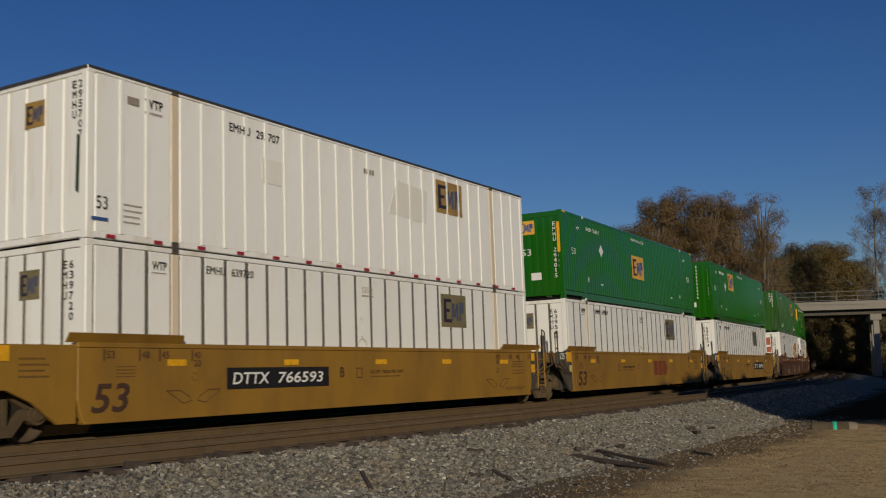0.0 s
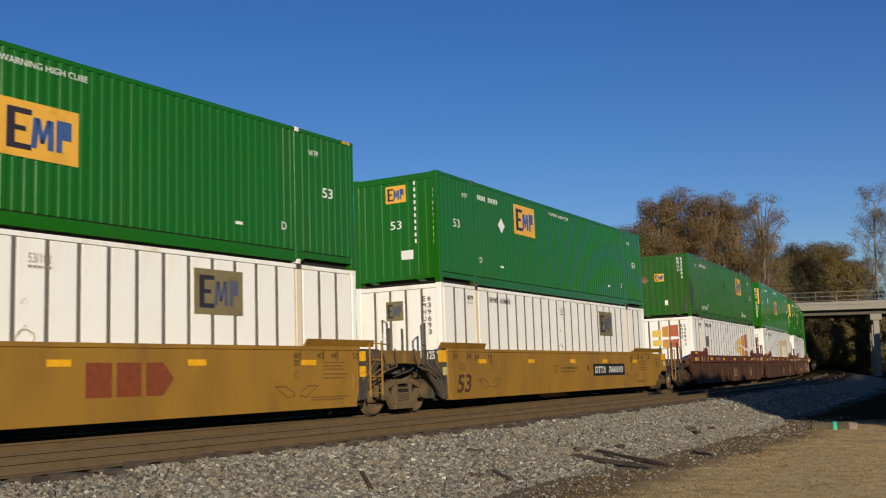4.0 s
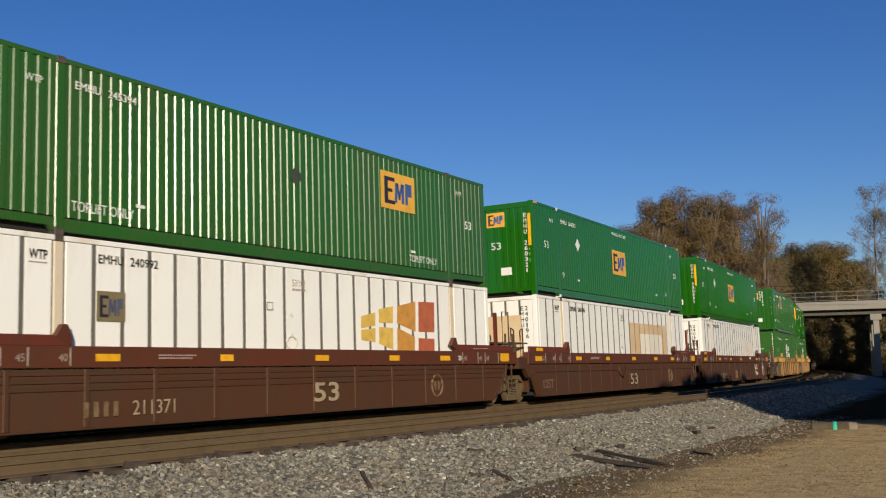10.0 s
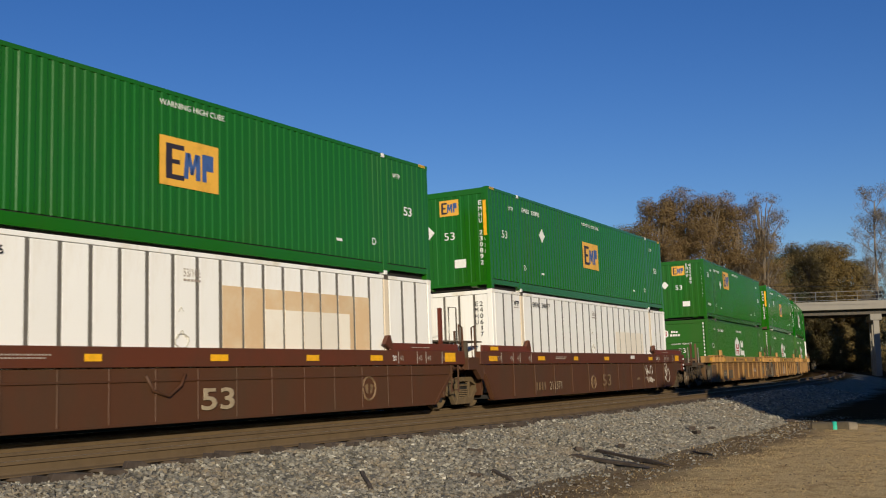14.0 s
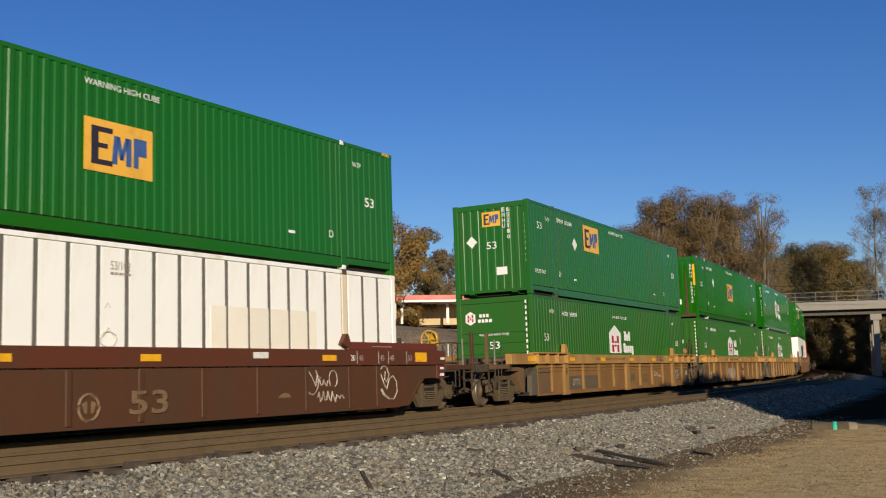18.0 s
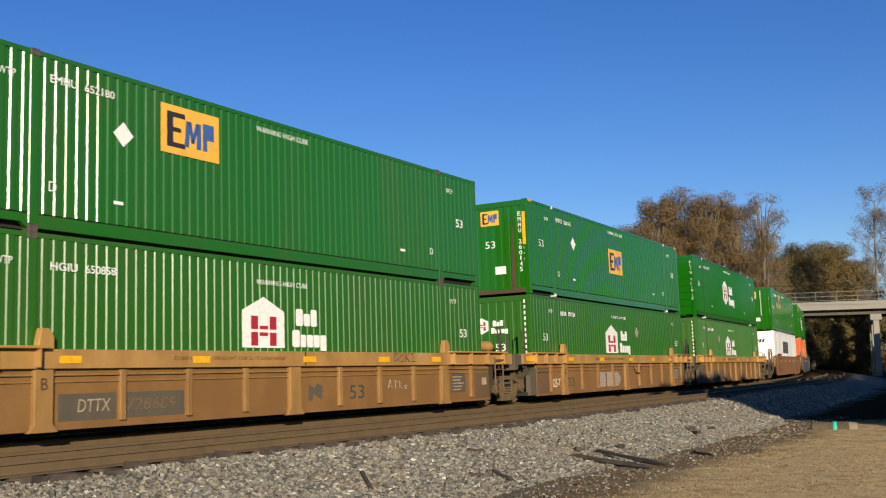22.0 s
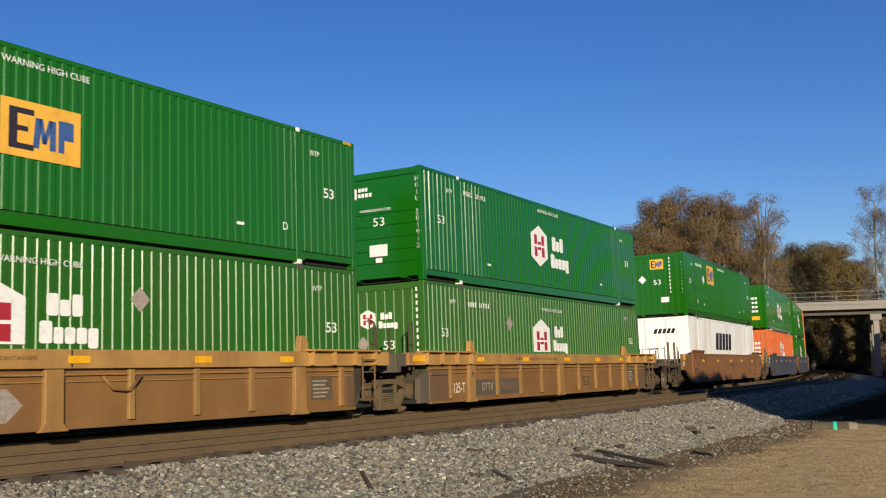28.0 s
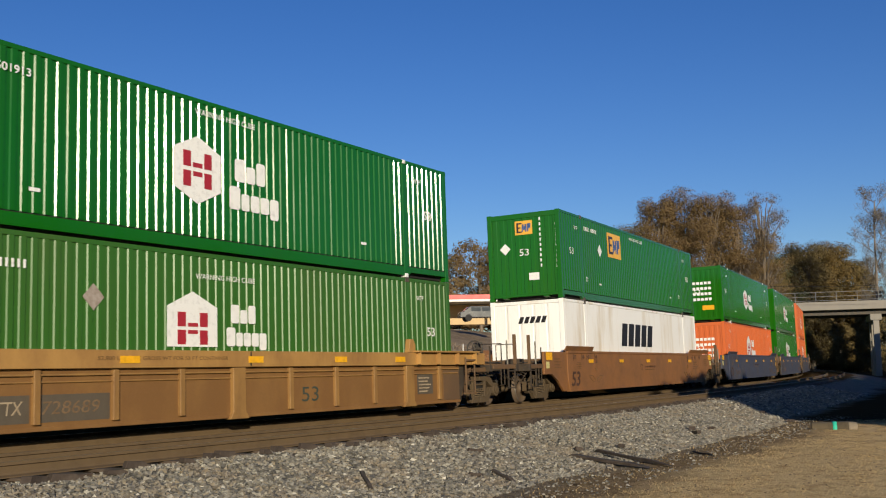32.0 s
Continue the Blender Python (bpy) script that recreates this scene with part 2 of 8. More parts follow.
# ---------------------------------------------------------------- mesh helpers
class MB:
    """Collects simple solids into one mesh."""

    def __init__(self):
        self.v, self.f, self.k = [], [], []

    def box(self, x0, x1, y0, y1, z0, z1, k=0):
        n = len(self.v)
        self.v += [(x, y, z) for z in (z0, z1) for y in (y0, y1) for x in (x0, x1)]
        q = [(0, 2, 3, 1), (4, 5, 7, 6), (0, 1, 5, 4), (2, 6, 7, 3), (0, 4, 6, 2), (1, 3, 7, 5)]
        self.f += [tuple(n + i for i in c) for c in q]
        self.k += [k] * 6
        return self

    def prism(self, poly, y0, y1, k=0):
        """A polygon in x, z drawn out from y0 to y1."""
        n, m = len(self.v), len(poly)
        area = sum(poly[i][0] * poly[(i + 1) % m][1] - poly[(i + 1) % m][0] * poly[i][1] for i in range(m))
        if area < 0:
            poly = poly[::-1]
        self.v += [(x, y0, z) for x, z in poly] + [(x, y1, z) for x, z in poly]
        self.f += [tuple(n + i for i in range(m)), tuple(n + m + i for i in reversed(range(m)))]
        self.f += [(n + i, n + m + i, n + m + (i + 1) % m, n + (i + 1) % m) for i in range(m)]
        self.k += [k] * (m + 2)
        return self

    def disc(self, c, r, y0, y1, seg=24, k=0, r1=None):
        """A round body whose axle lies along y."""
        n = len(self.v)
        r1 = r if r1 is None else r1
        for y, q in ((y0, r), (y1, r1)):
            self.v += [(c[0] + q * math.cos(2 * math.pi * i / seg), y, c[1] + q * math.sin(2 * math.pi * i / seg)) for i in range(seg)]
        self.f += [tuple(n + i for i in range(seg)), tuple(n + seg + i for i in reversed(range(seg)))]
        self.f += [(n + i, n + seg + i, n + seg + (i + 1) % seg, n + (i + 1) % seg) for i in range(seg)]
        self.k += [k] * (seg + 2)
        return self

    def tube(self, pts, r, seg=6, k=0, r_end=None):
        """A round bar along points."""
        pts = [Vector(q) for q in pts]
        n = len(self.v)
        for i, q in enumerate(pts):
            d = (pts[min(i + 1, len(pts) - 1)] - pts[max(i - 1, 0)]).normalized()
            a = d.orthogonal().normalized() if abs(d.z) > 0.99 else d.cross(Vector((0, 0, 1))).normalized()
            b = d.cross(a)
            rad = r if r_end is None else r + (r_end - r) * i / (len(pts) - 1)
            self.v += [tuple(q + (a * math.cos(2 * math.pi * j / seg) + b * math.sin(2 * math.pi * j / seg)) * rad) for j in range(seg)]
        for i in range(len(pts) - 1):
            o = n + i * seg
            self.f += [(o + j, o + (j + 1) % seg, o + seg + (j + 1) % seg, o + seg + j) for j in range(seg)]
            self.k += [k] * seg
        self.f += [tuple(n + j for j in reversed(range(seg))), tuple(n + (len(pts) - 1) * seg + j for j in range(seg))]
        self.k += [k] * 2
        return self

    def flat(self, poly, y, k=0):
        """A thin plate, polygon in x, z, lying at y and facing -y."""
        return self.prism(poly, y, y + 0.004, k)

    def mesh(self, name, mats, smooth=False, bevel=0.0):
        me = bpy.data.meshes.new(name)
        me.from_pydata(self.v, [], self.f)
        for m in mats if isinstance(mats, (list, tuple)) else [mats]:
            me.materials.append(m)
        me.polygons.foreach_set("material_index", self.k)
        if bevel:
            bm = bmesh.new()
            bm.from_mesh(me)
            bmesh.ops.bevel(bm, geom=bm.edges[:], offset=bevel, segments=1, affect="EDGES", clamp_overlap=True)
            bm.to_mesh(me)
            bm.free()
        if smooth:
            me.polygons.foreach_set("use_smooth", [True] * len(me.polygons))
        me.update()
        return me


MESHES = {}


def shared(key, make):
    if key not in MESHES:
        MESHES[key] = make()
    return MESHES[key]


def part(name, me, parent, label="", at=(0, 0, 0)):
    ob = new(name, me)
    ob.parent = parent
    ob.location = at
    if label:
        tagged(ob, label)
    return ob


def thing(name, label, category, group="", kind="", m=None):
    ob = new(name)
    ob.empty_display_size = 0.2
    if m is not None:
        ob.matrix_world = m
    return tagged(ob, label, category, group, kind)


def lettering(parent, text, x, y, z, h, mat, facing="side", width=None, name="lettering", slant=0.0, off=0.0):
    """Raised paint letters, lower left corner at x, z (side) or y, z (end)."""
    def make():
        cu = bpy.data.curves.new("t", "FONT")
        cu.body, cu.size, cu.extrude, cu.shear, cu.bevel_depth, cu.bevel_resolution = text, 1.0, 0.001, slant, off, 0
        cu.resolution_u = 3
        ob = new("t", cu)
        me = bpy.data.meshes.new_from_object(ob.evaluated_get(bpy.context.evaluated_depsgraph_get()))
        bpy.data.objects.remove(ob)
        co = np.empty(len(me.vertices) * 3)
        me.vertices.foreach_get("co", co)
        co = co.reshape(-1, 3)
        co[:, :2] -= co[:, :2].min(0)
        co[:, 2] = np.clip(co[:, 2], -0.001, 0.001)
        w, hh = co[:, 0].max(), co[:, 1].max()
        co[:, 1] *= h / hh
        co[:, 0] *= (width / w) if width else h / hh
        me.vertices.foreach_set("co", co.ravel())
        bm = bmesh.new()
        bm.from_mesh(me)
        bmesh.ops.remove_doubles(bm, verts=bm.verts, dist=0.0004)
        bm.to_mesh(me)
        bm.free()
        me.materials.append(mat)
        me.name = "lettering"
        return me
    ob = new(name, shared(("text", text, h, width, mat.name, slant, off), make))
    ob.parent = parent
    turn = Matrix.Rotation(radians(90), 4, "X")
    if facing == "end":
        turn = Matrix.Rotation(radians(-90), 4, "Z") @ turn
    ob.matrix_local = Matrix.Translation((x, y, z)) @ turn
    return tagged(ob, kind="stuff")


# ---------------------------------------------------------------- ground
LIE = [(-4000, -0.5), (-30, -0.45), (-12, -0.45), (-9.6, -0.52), (-8.2, -0.60), (-7.0, -0.45), (-5.5, -0.21), (-4.0, -0.20), (2.0, -0.20),
       (3.0, -0.30), (4.6, -0.75), (8.0, -0.55), (14.0, 1.0), (24.0, 2.45), (33.0, 3.7), (44.0, 4.95), (57.0, 5.6), (90.0, 6.4), (150.0, 8.0), (300.0, 9.0), (480.0, 9.0)]


def lie(off):
    for (a, za), (b, zb) in zip(LIE, LIE[1:]):
        if off <= b:
            return za + (zb - za) * (off - a) / (b - a)
    return LIE[-1][1]


def height(x, y):
    s, off = s_off(x, y)
    z = lie(off)
    if off < -5.2 or off > 3.4:
        z += 0.05 * noise.noise((x * 0.7, y * 0.7, 0)) + (0.25 * noise.noise((x * 0.06, y * 0.06, 3)) if off > 10 else 0)
    if off > 20:
        k = min(max((s - 55) / 22, 0), 1) * min((off - 20) / 10, 1)
        z += 1.3 * k
    if -5.6 < off < 2.2:
        z -= off * CANT
    elif -12 < off <= -5.6:
        z += 5.6 * CANT * (12 + off) / 6.4
    return z


def ground_material():
    m = bpy.data.materials.new("ballast_dirt_and_dry_grass")
    m.use_nodes = True
    nt = m.node_tree
    N, L = nt.nodes, nt.links
    bsdf = N["Principled BSDF"]
    geo = N.new("ShaderNodeNewGeometry")
    sub = N.new("ShaderNodeVectorMath")
    sub.operation = "MULTIPLY"
    sub.inputs[1].default_value = (1, 1, 0)
    L.new(geo.outputs["Position"], sub.inputs[0])
    dist = N.new("ShaderNodeVectorMath")
    dist.operation = "DISTANCE"
    dist.inputs[1].default_value = (C_TRACK[0], C_TRACK[1], 0)
    L.new(sub.outputs[0], dist.inputs[0])

    def noise_tex(scale, detail=5, rough=0.6):
        n = N.new("ShaderNodeTexNoise")
        n.inputs["Scale"].default_value, n.inputs["Detail"].default_value, n.inputs["Roughness"].default_value = scale, detail, rough
        L.new(geo.outputs["Position"], n.inputs["Vector"])
        return n

    def mix(fac, a, b):
        x = N.new("ShaderNodeMix")
        x.data_type = "RGBA"
        for key, val in (("Factor", fac), ("A", a), ("B", b)):
            if isinstance(val, tuple):
                x.inputs[key].default_value = (*val, 1)
            else:
                L.new(val, x.inputs[key])
        return x.outputs["Result"]

    def span(value, a, b):
        r = N.new("ShaderNodeMapRange")
        r.inputs["From Min"].default_value, r.inputs["From Max"].default_value = a, b
        L.new(value, r.inputs["Value"])
        return r.outputs["Result"]

    wob = noise_tex(0.8)
    ma = N.new("ShaderNodeMath")
    ma.operation = "MULTIPLY_ADD"
    ma.inputs[1].default_value = 2.2
    L.new(wob.outputs["Fac"], ma.inputs[0])
    L.new(dist.outputs["Value"], ma.inputs[2])
    across = ma.outputs[0]                        # about radius + 1.1
    vor = N.new("ShaderNodeTexVoronoi")
    vor.inputs["Scale"].default_value = 17
    L.new(geo.outputs["Position"], vor.inputs["Vector"])
    bw = N.new("ShaderNodeSeparateColor")
    L.new(vor.outputs["Color"], bw.inputs[0])
    stone = mix(bw.outputs[0], (0.142, 0.131, 0.107), (0.280, 0.260, 0.216))
    fine = noise_tex(9)
    clod = noise_tex(3.2, 6, 0.7)
    dirt = mix(span(fine.outputs["Fac"], 0.3, 0.7), (0.215, 0.150, 0.080), (0.320, 0.230, 0.132))
    dirt = mix(span(clod.outputs["Fac"], 0.50, 0.70), dirt, (0.155, 0.102, 0.052))
    patch = noise_tex(0.5)
    straw = noise_tex(26, 6, 0.75)
    grass = mix(span(straw.outputs["Fac"], 0.25, 0.75), (0.52, 0.375, 0.180), (0.74, 0.560, 0.300))
    blot = noise_tex(4.2, 6, 0.72)
    grass = mix(span(blot.outputs["Fac"], 0.50, 0.66), grass, (0.42, 0.270, 0.120))
    bare = noise_tex(1.15, 4, 0.6)
    grass = mix(span(bare.outputs["Fac"], 0.56, 0.70), grass, (0.36, 0.235, 0.115))
    grass = mix(span(patch.outputs["Fac"], 0.58, 0.70), grass, dirt)
    r = R_TRACK + 1.1
    c = mix(span(across, r + 7.9, r + 9.1), stone, dirt)
    c = mix(span(across, r + 9.7, r + 10.5), c, grass)
    bank = mix(span(patch.outputs["Fac"], 0.4, 0.6), (0.26, 0.195, 0.135), (0.36, 0.28, 0.195))
    bank = mix(span(straw.outputs["Fac"], 0.35, 0.75), bank, (0.19, 0.145, 0.10))
    c = mix(span(across, r - 9.6, r - 10.8), c, bank)
    rust = mix(fine.outputs["Fac"], (0.064, 0.041, 0.019), (0.124, 0.084, 0.043))
    inner = N.new("ShaderNodeMath")
    inner.operation = "MULTIPLY"
    L.new(span(across, r + 5.65, r + 5.2), inner.inputs[0])
    L.new(span(across, r - 3.6, r - 2.6), inner.inputs[1])
    c = mix(inner.outputs[0], c, rust)
    # near-black ground under and beyond the train: its shade put into the colour
    train_shade = N.new("ShaderNodeMath")
    train_shade.operation = "MULTIPLY"
    L.new(span(across, r + 1.9, r + 1.2), train_shade.inputs[0])
    L.new(span(across, r - 10.6, r - 9.8), train_shade.inputs[1])
    c = mix(train_shade.outputs[0], c, mix(fine.outputs["Fac"], (0.020, 0.012, 0.004), (0.042, 0.026, 0.010)))
    # darker ground past the grass; the evergreens' shade is painted into it
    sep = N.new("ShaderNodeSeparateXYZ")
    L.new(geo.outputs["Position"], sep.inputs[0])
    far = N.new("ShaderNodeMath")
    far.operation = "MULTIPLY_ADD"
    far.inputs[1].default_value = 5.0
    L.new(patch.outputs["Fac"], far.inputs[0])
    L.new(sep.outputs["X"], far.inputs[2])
    grove_shade = N.new("ShaderNodeMath")
    grove_shade.operation = "MULTIPLY"
    L.new(span(far.outputs[0], 28.0, 31.0), grove_shade.inputs[0])
    L.new(span(across, r + 7.6, r + 8.6), grove_shade.inputs[1])
    c = mix(grove_shade.outputs[0], c, mix(fine.outputs["Fac"], (0.030, 0.021, 0.011), (0.062, 0.044, 0.024)))
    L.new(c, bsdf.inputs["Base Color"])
    bsdf.inputs["Roughness"].default_value = 0.95
    bsdf.inputs["Specular IOR Level"].default_value = 0.0
    b = N.new("ShaderNodeBump")
    b.inputs["Strength"].default_value, b.inputs["Distance"].default_value = 0.55, 0.035
    add = N.new("ShaderNodeMath")
    L.new(vor.outputs["Distance"], add.inputs[0])
    L.new(straw.outputs["Fac"], add.inputs[1])
    L.new(add.outputs[0], b.inputs["Height"])
    L.new(b.outputs[0], bsdf.inputs["Normal"])
    return m


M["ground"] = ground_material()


def build_ground():
    offs = [-4000, -1500, -600, -250, -120, -60, -40, -30, -25, -20] + [-16 + 0.4 * i for i in range(15)] + [-10 + 0.25 * i for i in range(18)] \
        + [-5.5, -5.2, -4.6, -3.2, -2.0, -0.8, 0.8, 2.0, 2.6, 3, 3.8, 4.6, 6, 8, 10, 12, 14, 16, 18, 21, 24, 27, 30, 33, 36, 40, 45, 50, 60, 75, 90, 120, 150, 220, 300, 400, 480]
    ss = [-1350, -1000, -700, -450, -300, -200, -120, -70, -40, -25, -15, -8] + [-4 + 0.5 * i for i in range(100)] + [46 + 2 * i for i in range(60)] \
        + [170, 190, 220, 260, 320, 400, 500, 620, 800, 1000, 1200, 1450]
    v, f = [], []
    for s in ss:
        a = (s + 70) / R_TRACK
        for o in offs:
            x, y = C_TRACK[0] + math.sin(a) * (R_TRACK - o), C_TRACK[1] - math.cos(a) * (R_TRACK - o)
            v.append((x, y, height(x, y)))
    n, m = len(offs), len(ss)
    for i in range(m):
        j = (i + 1) % m
        for k in range(n - 1):
            f.append((i * n + k, j * n + k, j * n + k + 1, i * n + k + 1))
    f.append(tuple(i * n + n - 1 for i in range(m)))
    me = bpy.data.meshes.new("ground")
    me.from_pydata(v, [], f)
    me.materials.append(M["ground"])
    me.polygons.foreach_set("use_smooth", [True] * len(me.polygons))
    return tagged(new("ground", me), "dry grass, brown dirt and grey railway ballast", "ground", kind="structure")


build_ground()


# ---------------------------------------------------------------- railway
RAIL = [(-0.075, -0.172), (0.075, -0.172), (0.075, -0.160), (0.020, -0.142), (0.009, -0.12), (0.009, -0.048), (0.036, -0.036),
        (0.036, -0.008), (0.028, 0.0), (-0.028, 0.0), (-0.036, -0.008), (-0.036, -0.036), (-0.009, -0.048), (-0.009, -0.12), (-0.020, -0.142), (-0.075, -0.160)]


def rail_mesh(off):
    v, f, k = [], [], []
    ss = [-150 + 5 * i for i in range(30)] + [2 * i for i in range(100)] + [200 + 6 * i for i in range(45)]
    m = len(RAIL)
    for s in ss:
        v += [tuple(on_track(s, off + a, z)) for a, z in RAIL]
    for i in range(len(ss) - 1):
        for j in range(m):
            f.append((i * m + j, i * m + (j + 1) % m, (i + 1) * m + (j + 1) % m, (i + 1) * m + j))
            k.append(1 if j in (8,) else 0)
    me = bpy.data.meshes.new("rail")
    me.from_pydata(v, [], f)
    me.materials.append(M["rail"])
    me.materials.append(M["railhead"])
    me.polygons.foreach_set("material_index", k)
    return me


def build_track(centre, label):
    root = thing("railway_track", label, "railway track", "railway tracks", "structure")
    for side in (-0.753, 0.753):
        part("rail", rail_mesh(centre + side), root)
    tie = shared("tie", lambda: MB().box(-0.115, 0.115, -1.3, 1.3, -0.16, 0.0).mesh("tie", M["tie"], bevel=0.012))
    for i in range(132):
        s = -6 + 0.56 * i
        ob = part("tie", tie, root)
        ob.matrix_world = track_pose(s + random.uniform(-0.02, 0.02)) @ pose(0, centre, -0.174, 0, 0, random.uniform(-0.6, 0.6))
    return root


build_track(0.0, "rusty steel rails on wooden ties under the train")
build_track(-3.93, "rust-brown empty track beside the ballast shoulder")


# ---------------------------------------------------------------- containers
LEN, HW = 16.154, 1.295
POST_A, POST_B = 1.98, 14.174


def corrugated(x0, x1, z0, z1, pitch, depth, lean):
    """A wall of pressed steel waves in x, facing -y, outer face at y = 0. lean(x): how steeply the pressed flanks turn, in degrees."""
    v, f = [], []
    n = max(1, round((x1 - x0) / pitch))
    p = (x1 - x0) / n
    xs = []
    for i in range(n):
        b = x0 + i * p
        run = depth / math.tan(radians(lean(b) + 1.3 * math.sin(i * 2.3) * math.sin(i * 0.37 + 1)))
        flat = (p - 2 * run) / 2
        xs += [(b, depth), (b + 0.9 * flat, depth), (b + 0.9 * flat + run, 0.0), (b + 2 * flat + run, 0.0)]
    xs.append((x1, depth))
    for x, y in xs:
        v += [(x, y, z0), (x, y, z1)]
    for i in range(len(xs) - 1):
        f.append((2 * i, 2 * i + 2, 2 * i + 3, 2 * i + 1))
    return v, f


def flank_lean(paint):
    """The pressed flanks differ a little between makers and between the end and middle sections of a wall."""
    ends, middle, back = {"green_new": (51.8, 46.0, 53.0), "green_old": (48.0, 46.0, 47.5), "green_dull": (49.5, 49.0, 49.0), "green_plain": (46.0, 44.0, 44.0)}.get(paint, (42.3, 36.5, 41.6))
    return lambda x: ends if x < 3.2 else middle if x < 13.6 else back


def wall_mesh(spans, z0, z1, pitch, depth, mat, lean, flip=False):
    v, f = [], []
    for x0, x1 in spans:
        a, b = corrugated(x0, x1, z0, z1, pitch, depth, lean)
        n = len(v)
        v += a
        f += [tuple(n + i for i in q) for q in b]
    me = bpy.data.meshes.new("side_wall")
    if flip:
        v = [(x, -y, z) for x, y, z in v]
        f = [q[::-1] for q in f]
    me.from_pydata(v, [], f)
    me.materials.append(mat)
    return me


SPANS = ((0.13, POST_A - 0.09), (POST_A + 0.09, POST_B - 0.09), (POST_B + 0.09, LEN - 0.13))
CONTAINERS, CARS, WHEELSETS = [], [], []


def casting():
    return MB().box(-0.089, 0.089, -0.081, 0.081, 0, 0.118).mesh("corner_casting", M["grey_end"], bevel=0.008)


def bottom_rail(deep):
    """The lower side rail: raised clear of the box beneath at both ends, and a little in the middle."""
    if not deep:
        return MB().box(0.16, LEN - 0.16, -0.05, 0.05, 0.02, 0.12)
    a, b = POST_A, POST_B
    return MB().prism([(0.16, 0.26), (0.16, 0.125), (a - 0.22, 0.125), (a - 0.10, 0.045), (b + 0.10, 0.045), (b + 0.22, 0.125), (LEN - 0.16, 0.125), (LEN - 0.16, 0.26)], -0.05, 0.05)


def container(kind, paint, c, z0, label, end="wave", dark_lines=True, casting_paint=None):
    """One 53-foot box, front end at x = 0, sitting at height z0. kind: 'wave' (pressed waves) or 'plate' (flat plates between posts)."""
    h = 2.895
    root = thing("shipping_container", label, "shipping container", "double-stacked containers")
    p = M[paint]
    key = (kind, paint, dark_lines)
    frame_p = M["cream"] if kind == "plate" else p if kind == "wave" else M["white"]
    # frame
    part("bottom_rail", shared(("br", key), lambda: bottom_rail(kind == "wave").mesh("bottom_rail", p, bevel=0.006)), root, at=(0, -HW + 0.06, z0))
    part("bottom_rail", MESHES[("br", key)], root, at=(0, HW - 0.06, z0))
    part("top_rail", shared(("tr", key), lambda: MB().box(0.12, LEN - 0.12, -0.03, 0.03, h - 0.09, h - 0.005).mesh("top_rail", p, bevel=0.008)), root, at=(0, -HW + 0.032, z0))
    part("top_rail", MESHES[("tr", key)], root, at=(0, HW - 0.032, z0))
    post = shared(("cp", key), lambda: MB().box(-0.075, 0.075, -0.075, 0.075, 0.1, h - 0.1).mesh("corner_post", p, bevel=0.012))
    mid = shared(("mp", key), lambda: MB().box(-0.09, 0.09, -0.05, 0.05, 0.1, h - 0.1).mesh("stacking_post", frame_p, bevel=0.01))
    cast = shared(("cc", casting_paint), casting) if not casting_paint else shared(("cc", casting_paint), lambda: MB().box(-0.066, 0.066, -0.081, 0.081, 0.012, 0.108).mesh("corner_casting", M[casting_paint], bevel=0.008))
    pale = shared(("cc", paint), lambda: MB().box(-0.085, 0.085, -0.081, 0.081, 0, 0.118).mesh("corner_casting", p, bevel=0.008))
    for y in (-1, 1):
        for x in (0.078, LEN - 0.078):
            part("corner_post", post, root, at=(x, y * (HW - 0.078), z0))
            for z in (0, h - 0.118):
                part("corner_casting", pale, root, at=(x + (0.01 if x < 1 else -0.01), y * (HW - 0.079), z0 + z))
        for x in (POST_A, POST_B):
            part("stacking_post", mid, root, at=(x, y * (HW - 0.052), z0))
            for z in (-0.012, h - 0.106):
                part("corner_casting", cast, root, at=(x, y * (HW - 0.077), z0 + z))
    # sides
    if kind == "wave":
        for y in (-1, 1):
            me = shared(("sw", key, y), lambda: wall_mesh(SPANS, 0.282, h - 0.085, 0.212, 0.022 if paint in ("green_new", "green_dull") else 0.0175, p, flank_lean(paint), y > 0))
            part("side_wall", me, root, at=(0, y * (HW - 0.006), z0))
            # recessed black strip that gives the gap above the rail its shadow line
            part("rail_seam", shared("seam", lambda: MB().box(0.16, LEN - 0.16, -0.008, 0.008, 0.24, 0.30).mesh("rail_seam", M["dark"])), root, "black strip for the shadow gap over the lower rail", at=(0, y * (HW - 0.045), z0))
        if end == "wave":
            part("end_wall", shared(("ew", key), lambda: end_wave(p, h, 38.0 if paint == "green_mat" else 42.8)), root, at=(0.02, 0, z0))
        else:
            part("end_wall", shared(("ewr", key), lambda: MB().box(0, 0.04, -1.21, 1.21, 0.16, h - 0.1).mesh("end_wall", p)), root, at=(0.045, 0, z0))
            rib = shared(("erib", key), lambda: MB().box(0, 0.03, -1.15, 1.15, 0, 0.07).mesh("end_rib", p, bevel=0.012))
            for z in (0.5, 0.82, 1.14, 1.46, 1.78):
                part("end_rib", rib, root, at=(0.02, 0, z0 + z))
        part("end_beam", shared(("eb", key), lambda: MB().box(0, 0.1, -1.22, 1.22, 0, 0.17).mesh("end_beam", p, bevel=0.01)), root, at=(0.012, 0, z0 + h - 0.19))
        part("end_beam", shared(("el", key), lambda: MB().box(0, 0.1, -1.22, 1.22, 0.115, 0.205).mesh("end_beam", p, bevel=0.01)), root, at=(0.012, 0, z0))
